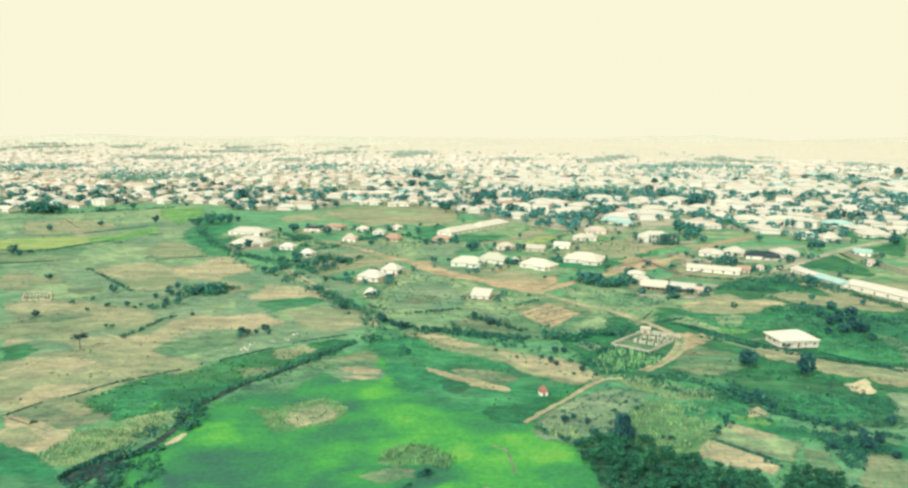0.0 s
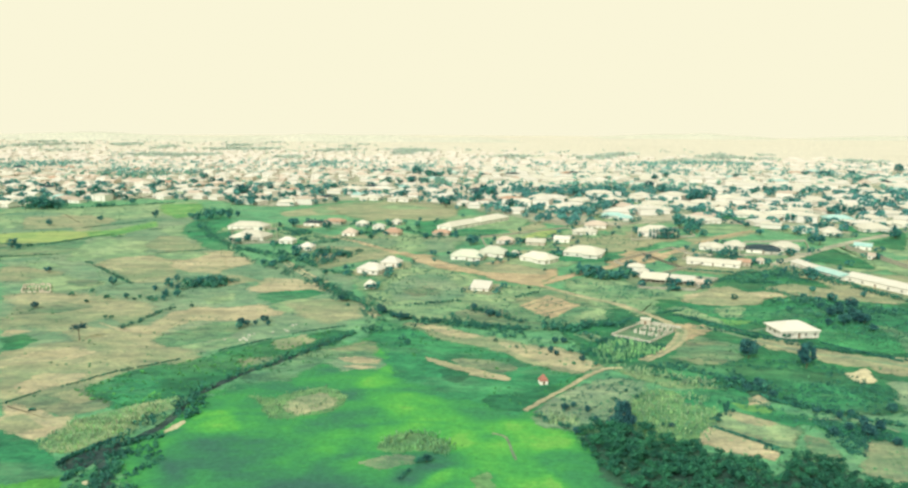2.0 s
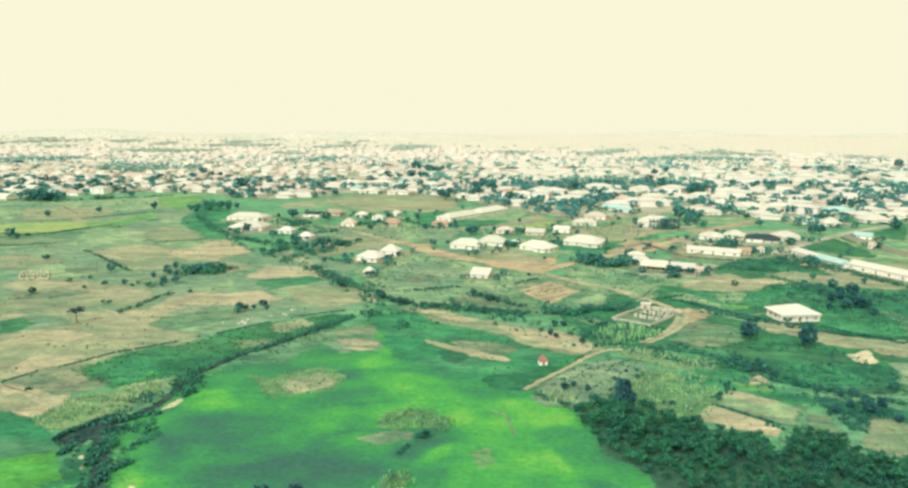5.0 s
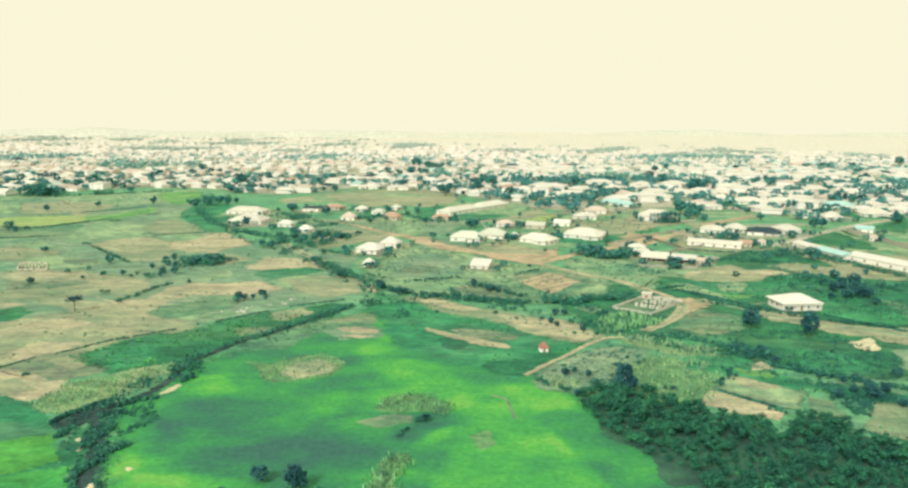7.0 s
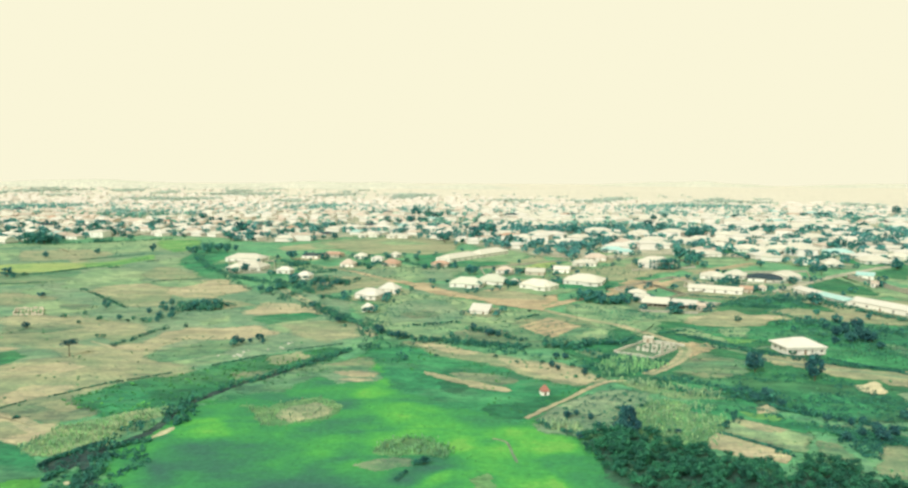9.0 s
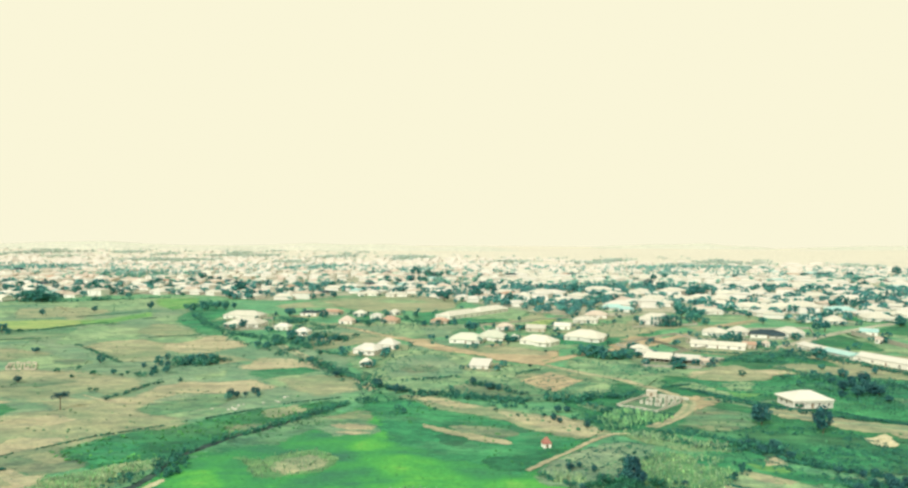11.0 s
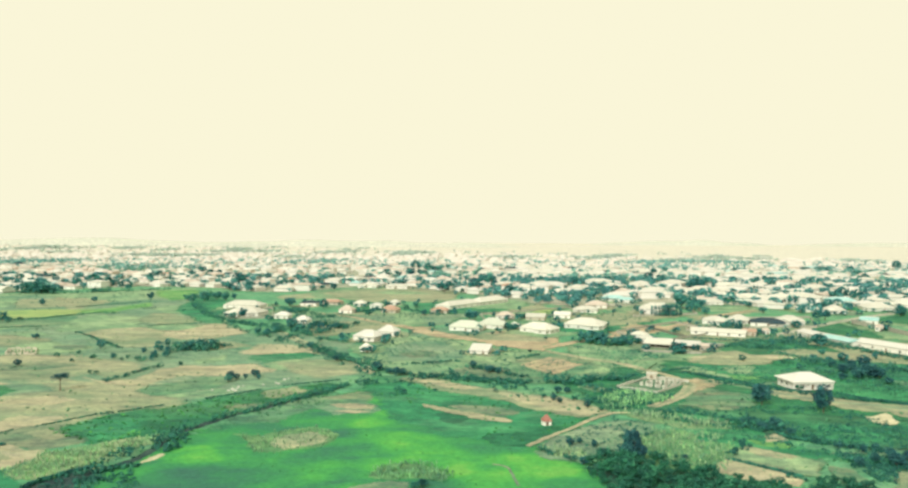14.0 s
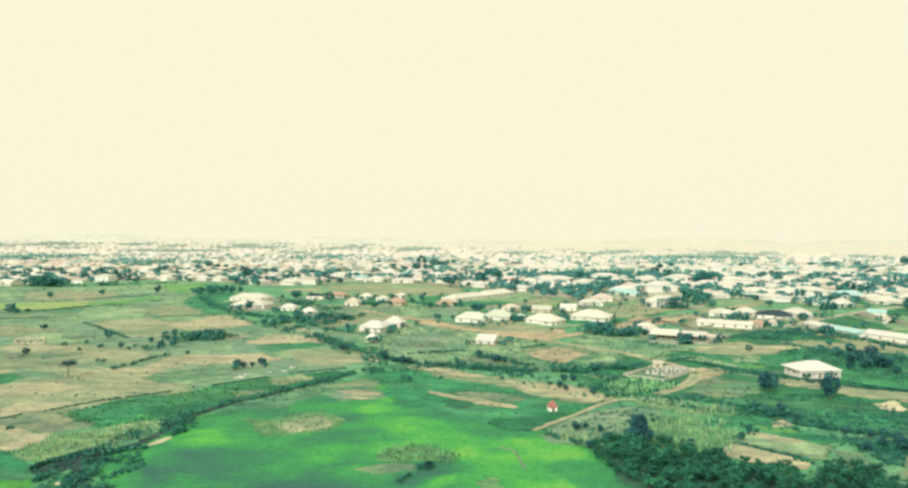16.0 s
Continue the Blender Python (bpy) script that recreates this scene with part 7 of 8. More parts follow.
def house(x, y, turn, w, d, h, rise, style, roof, wall, wing, plain=False):
    ob = new("house")
    v, f = [], []
    box(-w / 2, w / 2, -d / 2, d / 2, 0, h, v, f)
    sx = w * 0.24 * (1 if (int(x) % 2) else -1)
    if wing:
        box(sx - w * 0.19, sx + w * 0.19, -d / 2 - d * 0.22, -d / 2 + 0.3, 0, h - 0.004, v, f)
    part("wall", mesh_of("wall", v, f, [WALL[wall]]), ob)
    rv, rf = hip(w, d, h, rise, 0.3, style=style)
    part("roof", mesh_of("roof", rv, rf, [ROOF[roof]]), ob)
    if wing:
        gv, gf = hip(w * 0.38, d * 0.5, h + 0.006, rise * 0.62, 0.6, sx, -d / 2 - d * 0.22 + d * 0.25, "gable" if int(y) % 2 else "hip")
        part("porch_roof", mesh_of("porch_roof", gv, gf, [ROOF[roof]]), ob)
    if not plain:
        rb, rg = [], []
        if style != "shed":
            k = max(w, d) / 2 + 0.7 - (min(w, d) / 2 + 0.7) * (0.95 if style == "hip" else 0.0)
            if w >= d:
                box(-k, k, -0.14, 0.14, h + rise + 0.12, h + rise + 0.27, rb, rg)
            else:
                box(-0.14, 0.14, -k, k, h + rise + 0.12, h + rise + 0.27, rb, rg)
            part("ridge_cap", mesh_of("ridge_cap", rb, rg, [TRIM]), ob)
    storeys = 2 if h > 4.2 else 1
    fr, pn = window_meshes(0.8, 0.72)
    for s in range(storeys):
        zz = 0.65 + s * 2.1
        n = max(2, min(5, int(w / 4.2))) if not plain else 2
        for side in (-1, 1):
            if plain and side == 1:
                continue
            for k in range(n):
                px = -w / 2 + w * (k + 0.5) / n
                if side == -1 and wing and abs(px - sx) < w * 0.19 + 0.7:
                    continue
                if side == -1 and s == 0 and k == n // 2:
                    dv, df = [], []
                    box(px - 0.33, px + 0.33, -d / 2 - 0.06, -d / 2 + 0.02, 0, 1.38, dv, df)
                    part("door", mesh_of("door", dv, df, [DOOR]), ob)
                    continue
                wn_ = part("window", pn if plain else fr, ob)
                wn_.matrix_basis = Matrix.Translation((px, side * d / 2, zz)) @ Matrix.Rotation(0 if side < 0 else math.pi, 4, "Z")
                if not plain:
                    part("pane", pn, wn_)
        if not plain:
            for side in (-1, 1):
                for k in range(max(1, min(3, int(d / 4)))):
                    m = max(1, min(3, int(d / 4)))
                    wn_ = part("window", fr, ob)
                    wn_.matrix_basis = Matrix.Translation((side * w / 2, -d / 2 + d * (k + 0.5) / m, zz)) @ Matrix.Rotation(side * math.pi / 2, 4, "Z")
                    part("pane", pn, wn_)
        if wing:
            wn_ = part("window", fr, ob)
            wn_.matrix_basis = Matrix.Translation((sx, -d / 2 - d * 0.22, zz))
            part("pane", pn, wn_)
    ob.matrix_world = pose(x, y, 0, 0, 0, turn)
    kindword = {"hip": "hipped", "gable": "gabled", "shed": "single-pitch"}[style]
    words = "two-storey house" if storeys == 2 else ("long low building" if w > 2.4 * d else "bungalow")
    TAKEN.append((x, y, max(w, d) * 0.62))
    return tagged(ob, f"{'cream rendered' if wall == 'creamwall' else 'mud block'} {words} with {kindword} {ROOF_WORDS[roof]} roof", "house",
                  "houses of the town")


TAKEN = []


def open_shed(x, y, turn, w, d, h, rise, roof):
    """Single-pitch shed, walled on three sides and open between posts on the low side."""
    ob = new("shed")
    for name, a in (("back_wall", (-w / 2, w / 2, d / 2 - 0.2, d / 2, 0, h + rise - 0.1)), ("side_wall", (-w / 2, -w / 2 + 0.2, -d / 2 + 1.2, d / 2 - 0.204, 0, h)),
                    ("side_wall", (w / 2 - 0.2, w / 2, -d / 2 + 1.2, d / 2 - 0.204, 0, h)), ("stall_wall", (-w * 0.1, -w * 0.1 + 0.2, -d / 2 + 1.2, d / 2 - 0.204, 0, h - 0.2)),
                    ("front_rail", (-w / 2 + 0.3, w / 2 - 0.3, -d / 2 + 1.15, -d / 2 + 1.3, 0, 0.4))):
        v, f = [], []
        box(*a, v, f)
        part(name, mesh_of(name, v, f, [BLOCK]), ob)
    v, f = [], []
    box(-w / 2 - 0.1, w / 2 + 0.1, -d / 2, d / 2 + 0.1, -0.02, 0.06, v, f)
    part("floor_slab", mesh_of("floor_slab", v, f, [BLOCK]), ob)
    for k in range(6):
        v, f = [], []
        q = -w / 2 + 0.1 + (w - 0.2) * k / 5
        box(q - 0.07, q + 0.07, -d / 2 + 0.1, -d / 2 + 0.24, 0.064, h - 0.1, v, f)
        part("post", mesh_of("post", v, f, [TRIM]), ob)
    rv, rf = hip(w, d, h, rise, 0.35, style="shed")
    part("roof", mesh_of("roof", rv, rf, [ROOF[roof]]), ob)
    ob.matrix_world = pose(x, y, 0, 0, 0, turn)
    TAKEN.append((x, y, w * 0.62))
    tagged(ob, f"open-fronted block shed with {ROOF_WORDS[roof]} single-pitch roof", "shed", "open-fronted sheds")


def pavilion(x, y, turn, w, d, h, rise):
    """Bungalow under one wide white roof carried on veranda posts."""
    ob = new("house")
    v, f = [], []
    box(-w / 2 + 0.3, w / 2 - 0.3, -d / 2 + 0.45, d / 2 - 0.3, 0.16, h, v, f)
    part("wall", mesh_of("wall", v, f, [WALL["whitewash"]]), ob)
    v, f = [], []
    box(-w / 2, w / 2, -d / 2, d / 2, 0, 0.15, v, f)
    part("floor_slab", mesh_of("floor_slab", v, f, [BLOCK]), ob)
    rv, rf = hip(w, d, h + 0.3, rise, 0.35)
    part("roof", mesh_of("roof", rv, rf, [ROOF["zinc"]]), ob)
    v, f = [], []
    box(-w / 2 - 0.1, w / 2 + 0.1, -d / 2 - 0.1, -d / 2 + 0.15, h - 0.15, h + 0.296, v, f)
    part("veranda_beam", mesh_of("veranda_beam", v, f, [WALL["whitewash"]]), ob)
    for k in range(8):
        px = -w / 2 + 0.2 + (w - 0.4) * k / 7
        v, f = [], []
        box(px - 0.14, px + 0.14, -d / 2 - 0.02, -d / 2 + 0.26, 0.154, h - 0.154, v, f)
        part("column", mesh_of("column", v, f, [WALL["whitewash"]]), ob)
    fr, pn = window_meshes(0.9, 0.75)
    for k in range(5):
        px = -w / 2 + w * (k + 0.5) / 5
        if k == 2:
            v, f = [], []
            box(px - 0.35, px + 0.35, -d / 2 + 0.37, -d / 2 + 0.47, 0.16, 1.55, v, f)
            part("door", mesh_of("door", v, f, [DOOR]), ob)
            continue
        wn_ = part("window", fr, ob)
        wn_.matrix_basis = Matrix.Translation((px, -d / 2 + 0.45, 0.75))
        part("pane", pn, wn_)
    for side in (-1, 1):
        for k in range(2):
            wn_ = part("window", fr, ob)
            wn_.matrix_basis = Matrix.Translation((side * (w / 2 - 0.3), -d / 2 + d * (0.42 + 0.3 * k), 0.9)) @ Matrix.Rotation(side * math.pi / 2, 4, "Z")
            part("pane", pn, wn_)
    ob.matrix_world = pose(x, y, 0, 0, 0, turn)
    TAKEN.append((x, y, w * 0.62))
    tagged(ob, "white bungalow with wide hipped white roof and veranda columns", "house", "houses of the town")


pavilion(90.1, 203.5, 7.9, 11.5, 8.7, 1.9, 1.9)
house(0.2, 254.2, -16, 6.6, 4.8, 1.0, 1.8, "shed", "zinc", "creamwall", 0)
house(-43.9, 282.9, -15, 10.2, 7.2, 1.8, 2.0, "hip", "zinc", "creamwall", 1)
house(-37.7, 296.2, -15, 7.6, 6.1, 1.8, 2.2, "hip", "zinc", "creamwall", 0)
house(-40.3, 254.2, -10, 3.6, 3.0, 1.4, 1.6, "hip", "pale", "creamwall", 0)
house(-5.7, 314.4, -8, 14.3, 8.6, 1.8, 2.3, "hip", "mint", "creamwall", 1)
house(5.6, 323.0, -8, 12.0, 8.4, 1.8, 2.5, "hip", "mint", "creamwall", 1)
house(25.5, 310.7, -34, 14.8, 8.2, 1.8, 2.2, "hip", "pale", "creamwall", 1)
house(15.2, 320.0, -20, 3.2, 2.6, 1.8, 1.1, "hip", "pale", "creamwall", 0)
house(47.5, 326.8, -18, 17.4, 12.1, 1.8, 2.5, "hip", "pale", "creamwall", 1)
house(-12.6, 411.1, 54, 29.0, 10.0, 2.0, 2.0, "hip", "pale", "creamwall", 0)
house(4.6, 435.0, 54, 28.0, 10.0, 2.0, 2.2, "hip", "pale", "creamwall", 0)
house(-70.1, 376.3, -10, 7.1, 5.7, 1.8, 2.2, "hip", "pink", "creamwall", 0)
house(-47.6, 380.3, -10, 8.9, 6.2, 1.8, 2.0, "hip", "rust", "pinkwall", 1)
house(-21.4, 380.2, -10, 8.8, 6.2, 1.8, 1.5, "hip", "rust", "pinkwall", 0)
house(12.2, 357.2, -15, 8.0, 5.6, 1.8, 1.6, "hip", "pink", "creamwall", 0)
house(-69.2, 412.1, -10, 6.7, 5.3, 1.8, 1.5, "hip", "pale", "creamwall", 0)
house(-58.0, 400.7, -10, 6.5, 4.6, 1.8, 1.2, "hip", "zinc", "creamwall", 0)
house(-50.2, 420.6, -10, 5.5, 4.4, 1.8, 1.2, "hip", "pale", "creamwall", 0)
house(-82.3, 331.4, -12, 6.1, 4.9, 1.8, 1.8, "hip", "zinc", "creamwall", 0)
house(-96.5, 349.1, -12, 7.2, 5.0, 1.8, 1.5, "hip", "zinc", "creamwall", 0)
house(-118.8, 362.0, -8, 17.4, 12.2, 1.8, 2.7, "hip", "pale", "creamwall", 1)
house(-131.0, 396.0, -8, 21.0, 10.0, 2.0, 2.2, "hip", "pale", "creamwall", 0)
house(56.8, 390.7, -15, 12.6, 7.6, 1.8, 1.5, "hip", "pale", "creamwall", 1)
house(66.6, 416.7, -15, 12.1, 8.5, 1.8, 2.0, "hip", "pink", "creamwall", 1)
house(93.9, 386.5, -14, 17.9, 11.0, 2.9, 2.8, "hip", "pale", "creamwall", 1)
house(27.2, 352.8, -15, 9.1, 5.5, 1.8, 1.4, "gable", "pale", "pinkwall", 0)
house(41.2, 362.4, -15, 7.8, 4.7, 1.8, 1.4, "gable", "zinc", "creamwall", 0)
house(84.3, 460.3, -12, 14.0, 8.4, 1.8, 1.8, "hip", "aqua", "creamwall", 1)
house(140.4, 442.4, -14, 12.1, 8.5, 1.8, 1.6, "hip", "pale", "creamwall", 1)
house(187.1, 556.8, -14, 14.6, 11.7, 4.2, 2.0, "hip", "pale", "creamwall", 1)
house(111.4, 346.0, -20, 11.1, 7.7, 1.8, 1.6, "hip", "pale", "creamwall", 1)
house(123.8, 350.1, -20, 9.5, 7.6, 1.8, 2.0, "hip", "pale", "creamwall", 1)
house(133.6, 340.6, -18, 14.8, 10.4, 1.8, 1.8, "hip", "slate", "creamwall", 1)
house(146.7, 347.7, -18, 12.4, 9.9, 1.8, 2.2, "hip", "pale", "creamwall", 1)
house(100.1, 306.6, -24, 21.5, 6.5, 1.5, 1.2, "gable", "pale", "creamwall", 0)
house(64.3, 293.4, -20, 6.4, 4.5, 1.8, 1.1, "hip", "pale", "creamwall", 0)
house(112.8, 306.3, -20, 5.1, 4.1, 1.8, 0.7, "shed", "rust", "pinkwall", 0)
house(121.1, 310.1, -20, 2.9, 2.6, 1.8, 0.9, "hip", "pink", "creamwall", 0)
house(224.1, 457.6, -14, 17.4, 10.5, 1.8, 2.0, "hip", "aqua", "creamwall", 1)
house(192.0, 398.7, -14, 9.9, 8.9, 1.8, 2.6, "hip", "pale", "creamwall", 1)
house(224.3, 416.1, -14, 16.8, 13.4, 1.8, 2.5, "hip", "pale", "creamwall", 1)
house(182.3, 406.8, -14, 12.9, 9.0, 1.8, 1.8, "hip", "pale", "creamwall", 1)
house(248.2, 433.6, -14, 14.3, 11.5, 1.8, 2.0, "hip", "pale", "creamwall", 1)
house(197.8, 476.9, -14, 21.4, 12.9, 1.8, 2.0, "hip", "pale", "creamwall", 1)
house(174.9, 476.0, -14, 20.6, 14.4, 1.8, 2.2, "hip", "pale", "creamwall", 1)
house(145.1, 519.0, -14, 18.2, 12.7, 1.8, 2.0, "hip", "pale", "creamwall", 1)
house(127.6, 532.6, -14, 18.5, 12.9, 1.8, 2.0, "hip", "pale", "creamwall", 1)
house(161.2, 492.2, -14, 15.9, 11.1, 1.8, 2.0, "hip", "pale", "creamwall", 1)
house(56.0, 499.1, -14, 21.8, 15.3, 1.8, 2.5, "hip", "pale", "creamwall", 1)
house(30.6, 514.8, -14, 10.5, 8.4, 4.2, 2.3, "hip", "pale", "creamwall", 0)
house(12.2, 524.5, -14, 14.2, 8.5, 1.8, 1.6, "hip", "zinc", "creamwall", 1)
house(-62.9, 547.0, -12, 16.7, 10.0, 1.8, 1.6, "hip", "pale", "creamwall", 1)
house(-86.3, 553.7, -12, 15.1, 10.6, 1.8, 1.6, "hip", "pale", "creamwall", 1)
house(-113.8, 631.6, -12, 21.5, 12.9, 1.8, 1.8, "hip", "pale", "creamwall", 1)
house(-88.4, 634.0, -12, 21.5, 12.9, 1.8, 1.8, "hip", "zinc", "creamwall", 1)
house(-249.9, 607.0, -6, 20.7, 12.4, 1.8, 1.4, "hip", "zinc", "creamwall", 1)
house(-98.6, 412.5, -8, 9.6, 5.8, 1.8, 1.1, "hip", "slate", "creamwall", 0)
house(-87.4, 421.0, -8, 11.8, 5.9, 1.8, 1.2, "hip", "rust", "pinkwall", 1)
house(90.1, 448.3, -14, 8.7, 6.1, 1.8, 1.6, "hip", "aqua", "creamwall", 0)
house(185.8, 351.2, -34, 7.4, 4.5, 1.8, 1.4, "gable", "aqua", "creamwall", 0)
house(176.1, 324.7, -34, 2.8, 2.3, 1.8, 0.9, "shed", "pink", "creamwall", 0)
house(137.1, 300.3, -81.3, 15.2, 6, 1.8, 1.0, "gable", "zinc", "creamwall", 0)
house(140.6, 285.5, -75.1, 15.2, 7, 1.8, 1.0, "gable", "aqua", "creamwall", 0)
house(151.2, 268.3, -65.8, 26.5, 9.5, 2.0, 1.0, "gable", "zinc", "creamwall", 0)
open_shed(66.8, 272.0, -22, 9.0, 6.6, 1.6, 1.2, "pale")
open_shed(76.6, 269.6, -22, 8.6, 5.6, 1.5, 1.0, "zinc")
house(64.5, 281.5, -22, 5.0, 4.0, 2.0, 1.2, "hip", "pale", "creamwall", 0)
house(81.5, 264.6, -22, 3.2, 2.6, 1.8, 0.6, "shed", "pink", "pinkwall", 0)


def hut(x, y):
    """Small pump house with a steep red roof."""
    ob = new("hut")
    v, f = [], []
    box(-1.1, 1.1, -1.0, 1.0, 0, 1.2, v, f)
    part("wall", mesh_of("wall", v, f, [WALL["creamwall"]]), ob)
    rv, rf = hip(2.2, 2.0, 1.204, 1.6, 0.15)
    part("roof", mesh_of("roof", rv, rf, [ROOF["red"]]), ob)
    v, f = [], []
    box(-0.4, 0.3, -1.06, -0.98, 0, 1.1, v, f)
    part("door", mesh_of("door", v, f, [DOOR]), ob)
    ob.matrix_world = pose(x, y + 1.1, 0, 0, 0, 14) @ Matrix.Diagonal((0.8, 0.8, 0.8, 1))
    tagged(ob, "tiny cream hut with steep red roof in the meadow", "hut")


def wall_run(a, b, h, t, parent, mat):
    a, b = Vector((*a, 0)), Vector((*b, 0))
    length = (b - a).length
    v, f = [], []
    box(0, length, -t / 2, t / 2, 0, h, v, f)
    box(-0.05, length + 0.05, -t / 2 - 0.05, t / 2 + 0.05, h + 0.004, h + 0.12, v, f)
    o = part("wall_section", mesh_of("wall_section", v, f, [mat]), parent)
    o.matrix_basis = Matrix.Translation(a) @ Matrix.Rotation(math.atan2(b.y - a.y, b.x - a.x), 4, "Z")


def compound_wall(c):
    ob = new("compound_wall")
    for a, b in zip(c, c[1:] + c[:1]):
        a, b = Vector(a), Vector(b)
        wall_run(a + (b - a) * 0.004, b - (b - a) * 0.004, 0.95, 0.15, ob, FENCE)
    tagged(ob, "weathered sandcrete block wall enclosing a house plot", "wall", "compound walls")


def boundary_wall(c):
    ob = new("boundary_wall")
    for a, b in zip(c, c[1:]):
        wall_run(a, b, 2.0, 0.25, ob, BLOCK)
    tagged(ob, "long pale block wall beside the sheds", "wall")


def shell_house(c):
    """Roofless house of raw block walls, rooms open to the sky."""
    ob = new("unfinished_house")
    o, ex, ey = Vector(c[0]), Vector(c[1]) - Vector(c[0]), Vector(c[3]) - Vector(c[0])
    at = lambda u, v: tuple(o + ex * u + ey * v)
    rng = random.Random(3)
    for k in (0, 1):
        for n in range(4):
            wall_run(at(n / 4 + 0.005, k), at(n / 4 + 0.245, k), rng.uniform(0.5, 0.8), 0.2, ob, RAW)
            if k == 0 or n < 3:
                wall_run(at(k, n / 4 + 0.005), at(k, n / 4 + 0.245), rng.uniform(0.5, 0.8), 0.2, ob, RAW)
    us, vs = (0.28, 0.52, 0.74, 0.90), (0.34, 0.64, 0.92)
    for v in vs:
        for a, b in zip(us, us[1:]):
            gap = 0.03 if rng.random() < 0.75 else 0.0
            wall_run(at(a + 0.012, v), at((a + b) / 2 - gap, v), rng.uniform(0.55, 1.1), 0.2, ob, RAW)
            wall_run(at((a + b) / 2 + gap, v), at(b - 0.012, v), rng.uniform(0.55, 1.1), 0.2, ob, RAW)
    for u in us:
        for a, b in zip(vs, vs[1:]):
            wall_run(at(u, a + 0.012), at(u, (a + b) / 2 - 0.05), rng.uniform(0.55, 1.1), 0.2, ob, RAW)
            wall_run(at(u, (a + b) / 2 + 0.05), at(u, b - 0.012), rng.uniform(0.55, 1.1), 0.2, ob, RAW)
    tagged(ob, "unfinished roofless house of raw block walls", "house")
    part_block = new("block_store")
    px, py = at(0.10, 0.93)
    v, f = [], []
    box(-1.4, 1.4, -1.1, 1.1, 0, 1.75, v, f)
    part("wall", mesh_of("wall", v, f, [WALL["pinkwall"]]), part_block)
    v, f = [], []
    box(-1.55, 1.55, -1.25, 1.25, 1.754, 1.86, v, f)
    part("roof", mesh_of("roof", v, f, [ROOF["pale"]]), part_block)
    v, f = [], []
    box(-0.33, 0.33, -1.16, -1.08, 0, 1.38, v, f)
    part("door", mesh_of("door", v, f, [DOOR]), part_block)
    part_block.matrix_world = pose(px, py, 0, 0, 0, -20)
    tagged(part_block, "small earth-coloured flat-roofed store beside the building site", "shed")


def ruin(c):
    """Broken walls of a small compound: the outer ring and remains of rooms inside."""
    ob = new("ruined_compound")
    rng = random.Random(4)
    o, ex, ey = Vector(c[0]), Vector(c[1]) - Vector(c[0]), Vector(c[3]) - Vector(c[0])
    for a, b in zip(c, c[1:] + c[:1]):
        a, b = Vector(a), Vector(b)
        n = 5
        for k in range(n):
            wall_run(a.lerp(b, (k + 0.05) / n), a.lerp(b, (k + rng.uniform(0.6, 0.95)) / n), rng.uniform(0.3, 0.8), 0.3, ob, WALL["pinkwall"])
    for k in range(7):
        u, v = 0.1 + 0.12 * k, rng.uniform(0.1, 0.5)
        wall_run(o + ex * u + ey * v, o + ex * u + ey * (v + rng.uniform(0.2, 0.4)), rng.uniform(0.3, 0.9), 0.3, ob, WALL["pinkwall"])
    tagged(ob, "broken pale walls of a ruined compound in pasture", "ruin")


def mast(x, y, h):
    """Slender lattice mast: four legs drawing together, rings and cross braces, two dishes near the top."""
    ob = new("lattice_mast")
    foot, head = h * 0.035 + 0.3, 0.25
    at = lambda k, z: (math.copysign(foot + (head - foot) * z / h, (1, -1, -1, 1)[k]), math.copysign(foot + (head - foot) * z / h, (1, 1, -1, -1)[k]), z)
    for k in range(4):
        v, f = [], []
        limb(v, f, at(k, 0), at(k, h), 0.16, 0.12, 5)
        part("leg", mesh_of("leg", v, f, [TRIM]), ob)
    levels = [h * q / 7 for q in range(1, 8)]
    for z0, z1 in zip([0.0] + levels, levels):
        v, f = [], []
        for k in range(4):
            limb(v, f, at(k, z1), at((k + 1) % 4, z1), 0.08, 0.08, 4)
            limb(v, f, at(k, z0), at((k + 1) % 4, z1), 0.07, 0.07, 4)
        part("brace", mesh_of("brace", v, f, [TRIM]), ob)
    for k, z in ((2, h * 0.93), (3, h * 0.86)):
        v, f = [], []
        a = Vector(at(k, z))
        limb(v, f, a, a + Vector((0, -0.5, 0)), 0.35, 0.6, 8)
        part("dish", mesh_of("dish", v, f, [TRIM]), ob, "pale round dish")
    ob.matrix_world = pose(x, y, 0, 0, 0, 20)
    tagged(ob, "tall pale lattice mast rising above the town roofs", "mast", "lattice masts")


mast(-200.6, 683.5, 21.7)
mast(-55.7, 612.9, 16.8)
mast(-195.4, 722.4, 18.2)
stream([(-37.6, 195.8), (-44.7, 183.2), (-51.6, 169.1), (-55.9, 164.5), (-60.0, 156.0), (-63.6, 146.6), (-62.5, 133.7), (-65.0, 126.6), (-67.4, 122.5), (-68.7, 118.8), (-62.5, 109.0), (-58.9, 98.9), (-54.7, 89.9), (-47.5, 74.6)], 1.8)
stream([(2.6, 131.9), (5.3, 130.7), (6.0, 126.3), (6.8, 120.7)], 0.5, "fallow")
sand_bank([(-61.5, 128.9), (-61.4, 131.8), (-60.1, 134.8), (-59.0, 133.3), (-60.2, 130.1)])
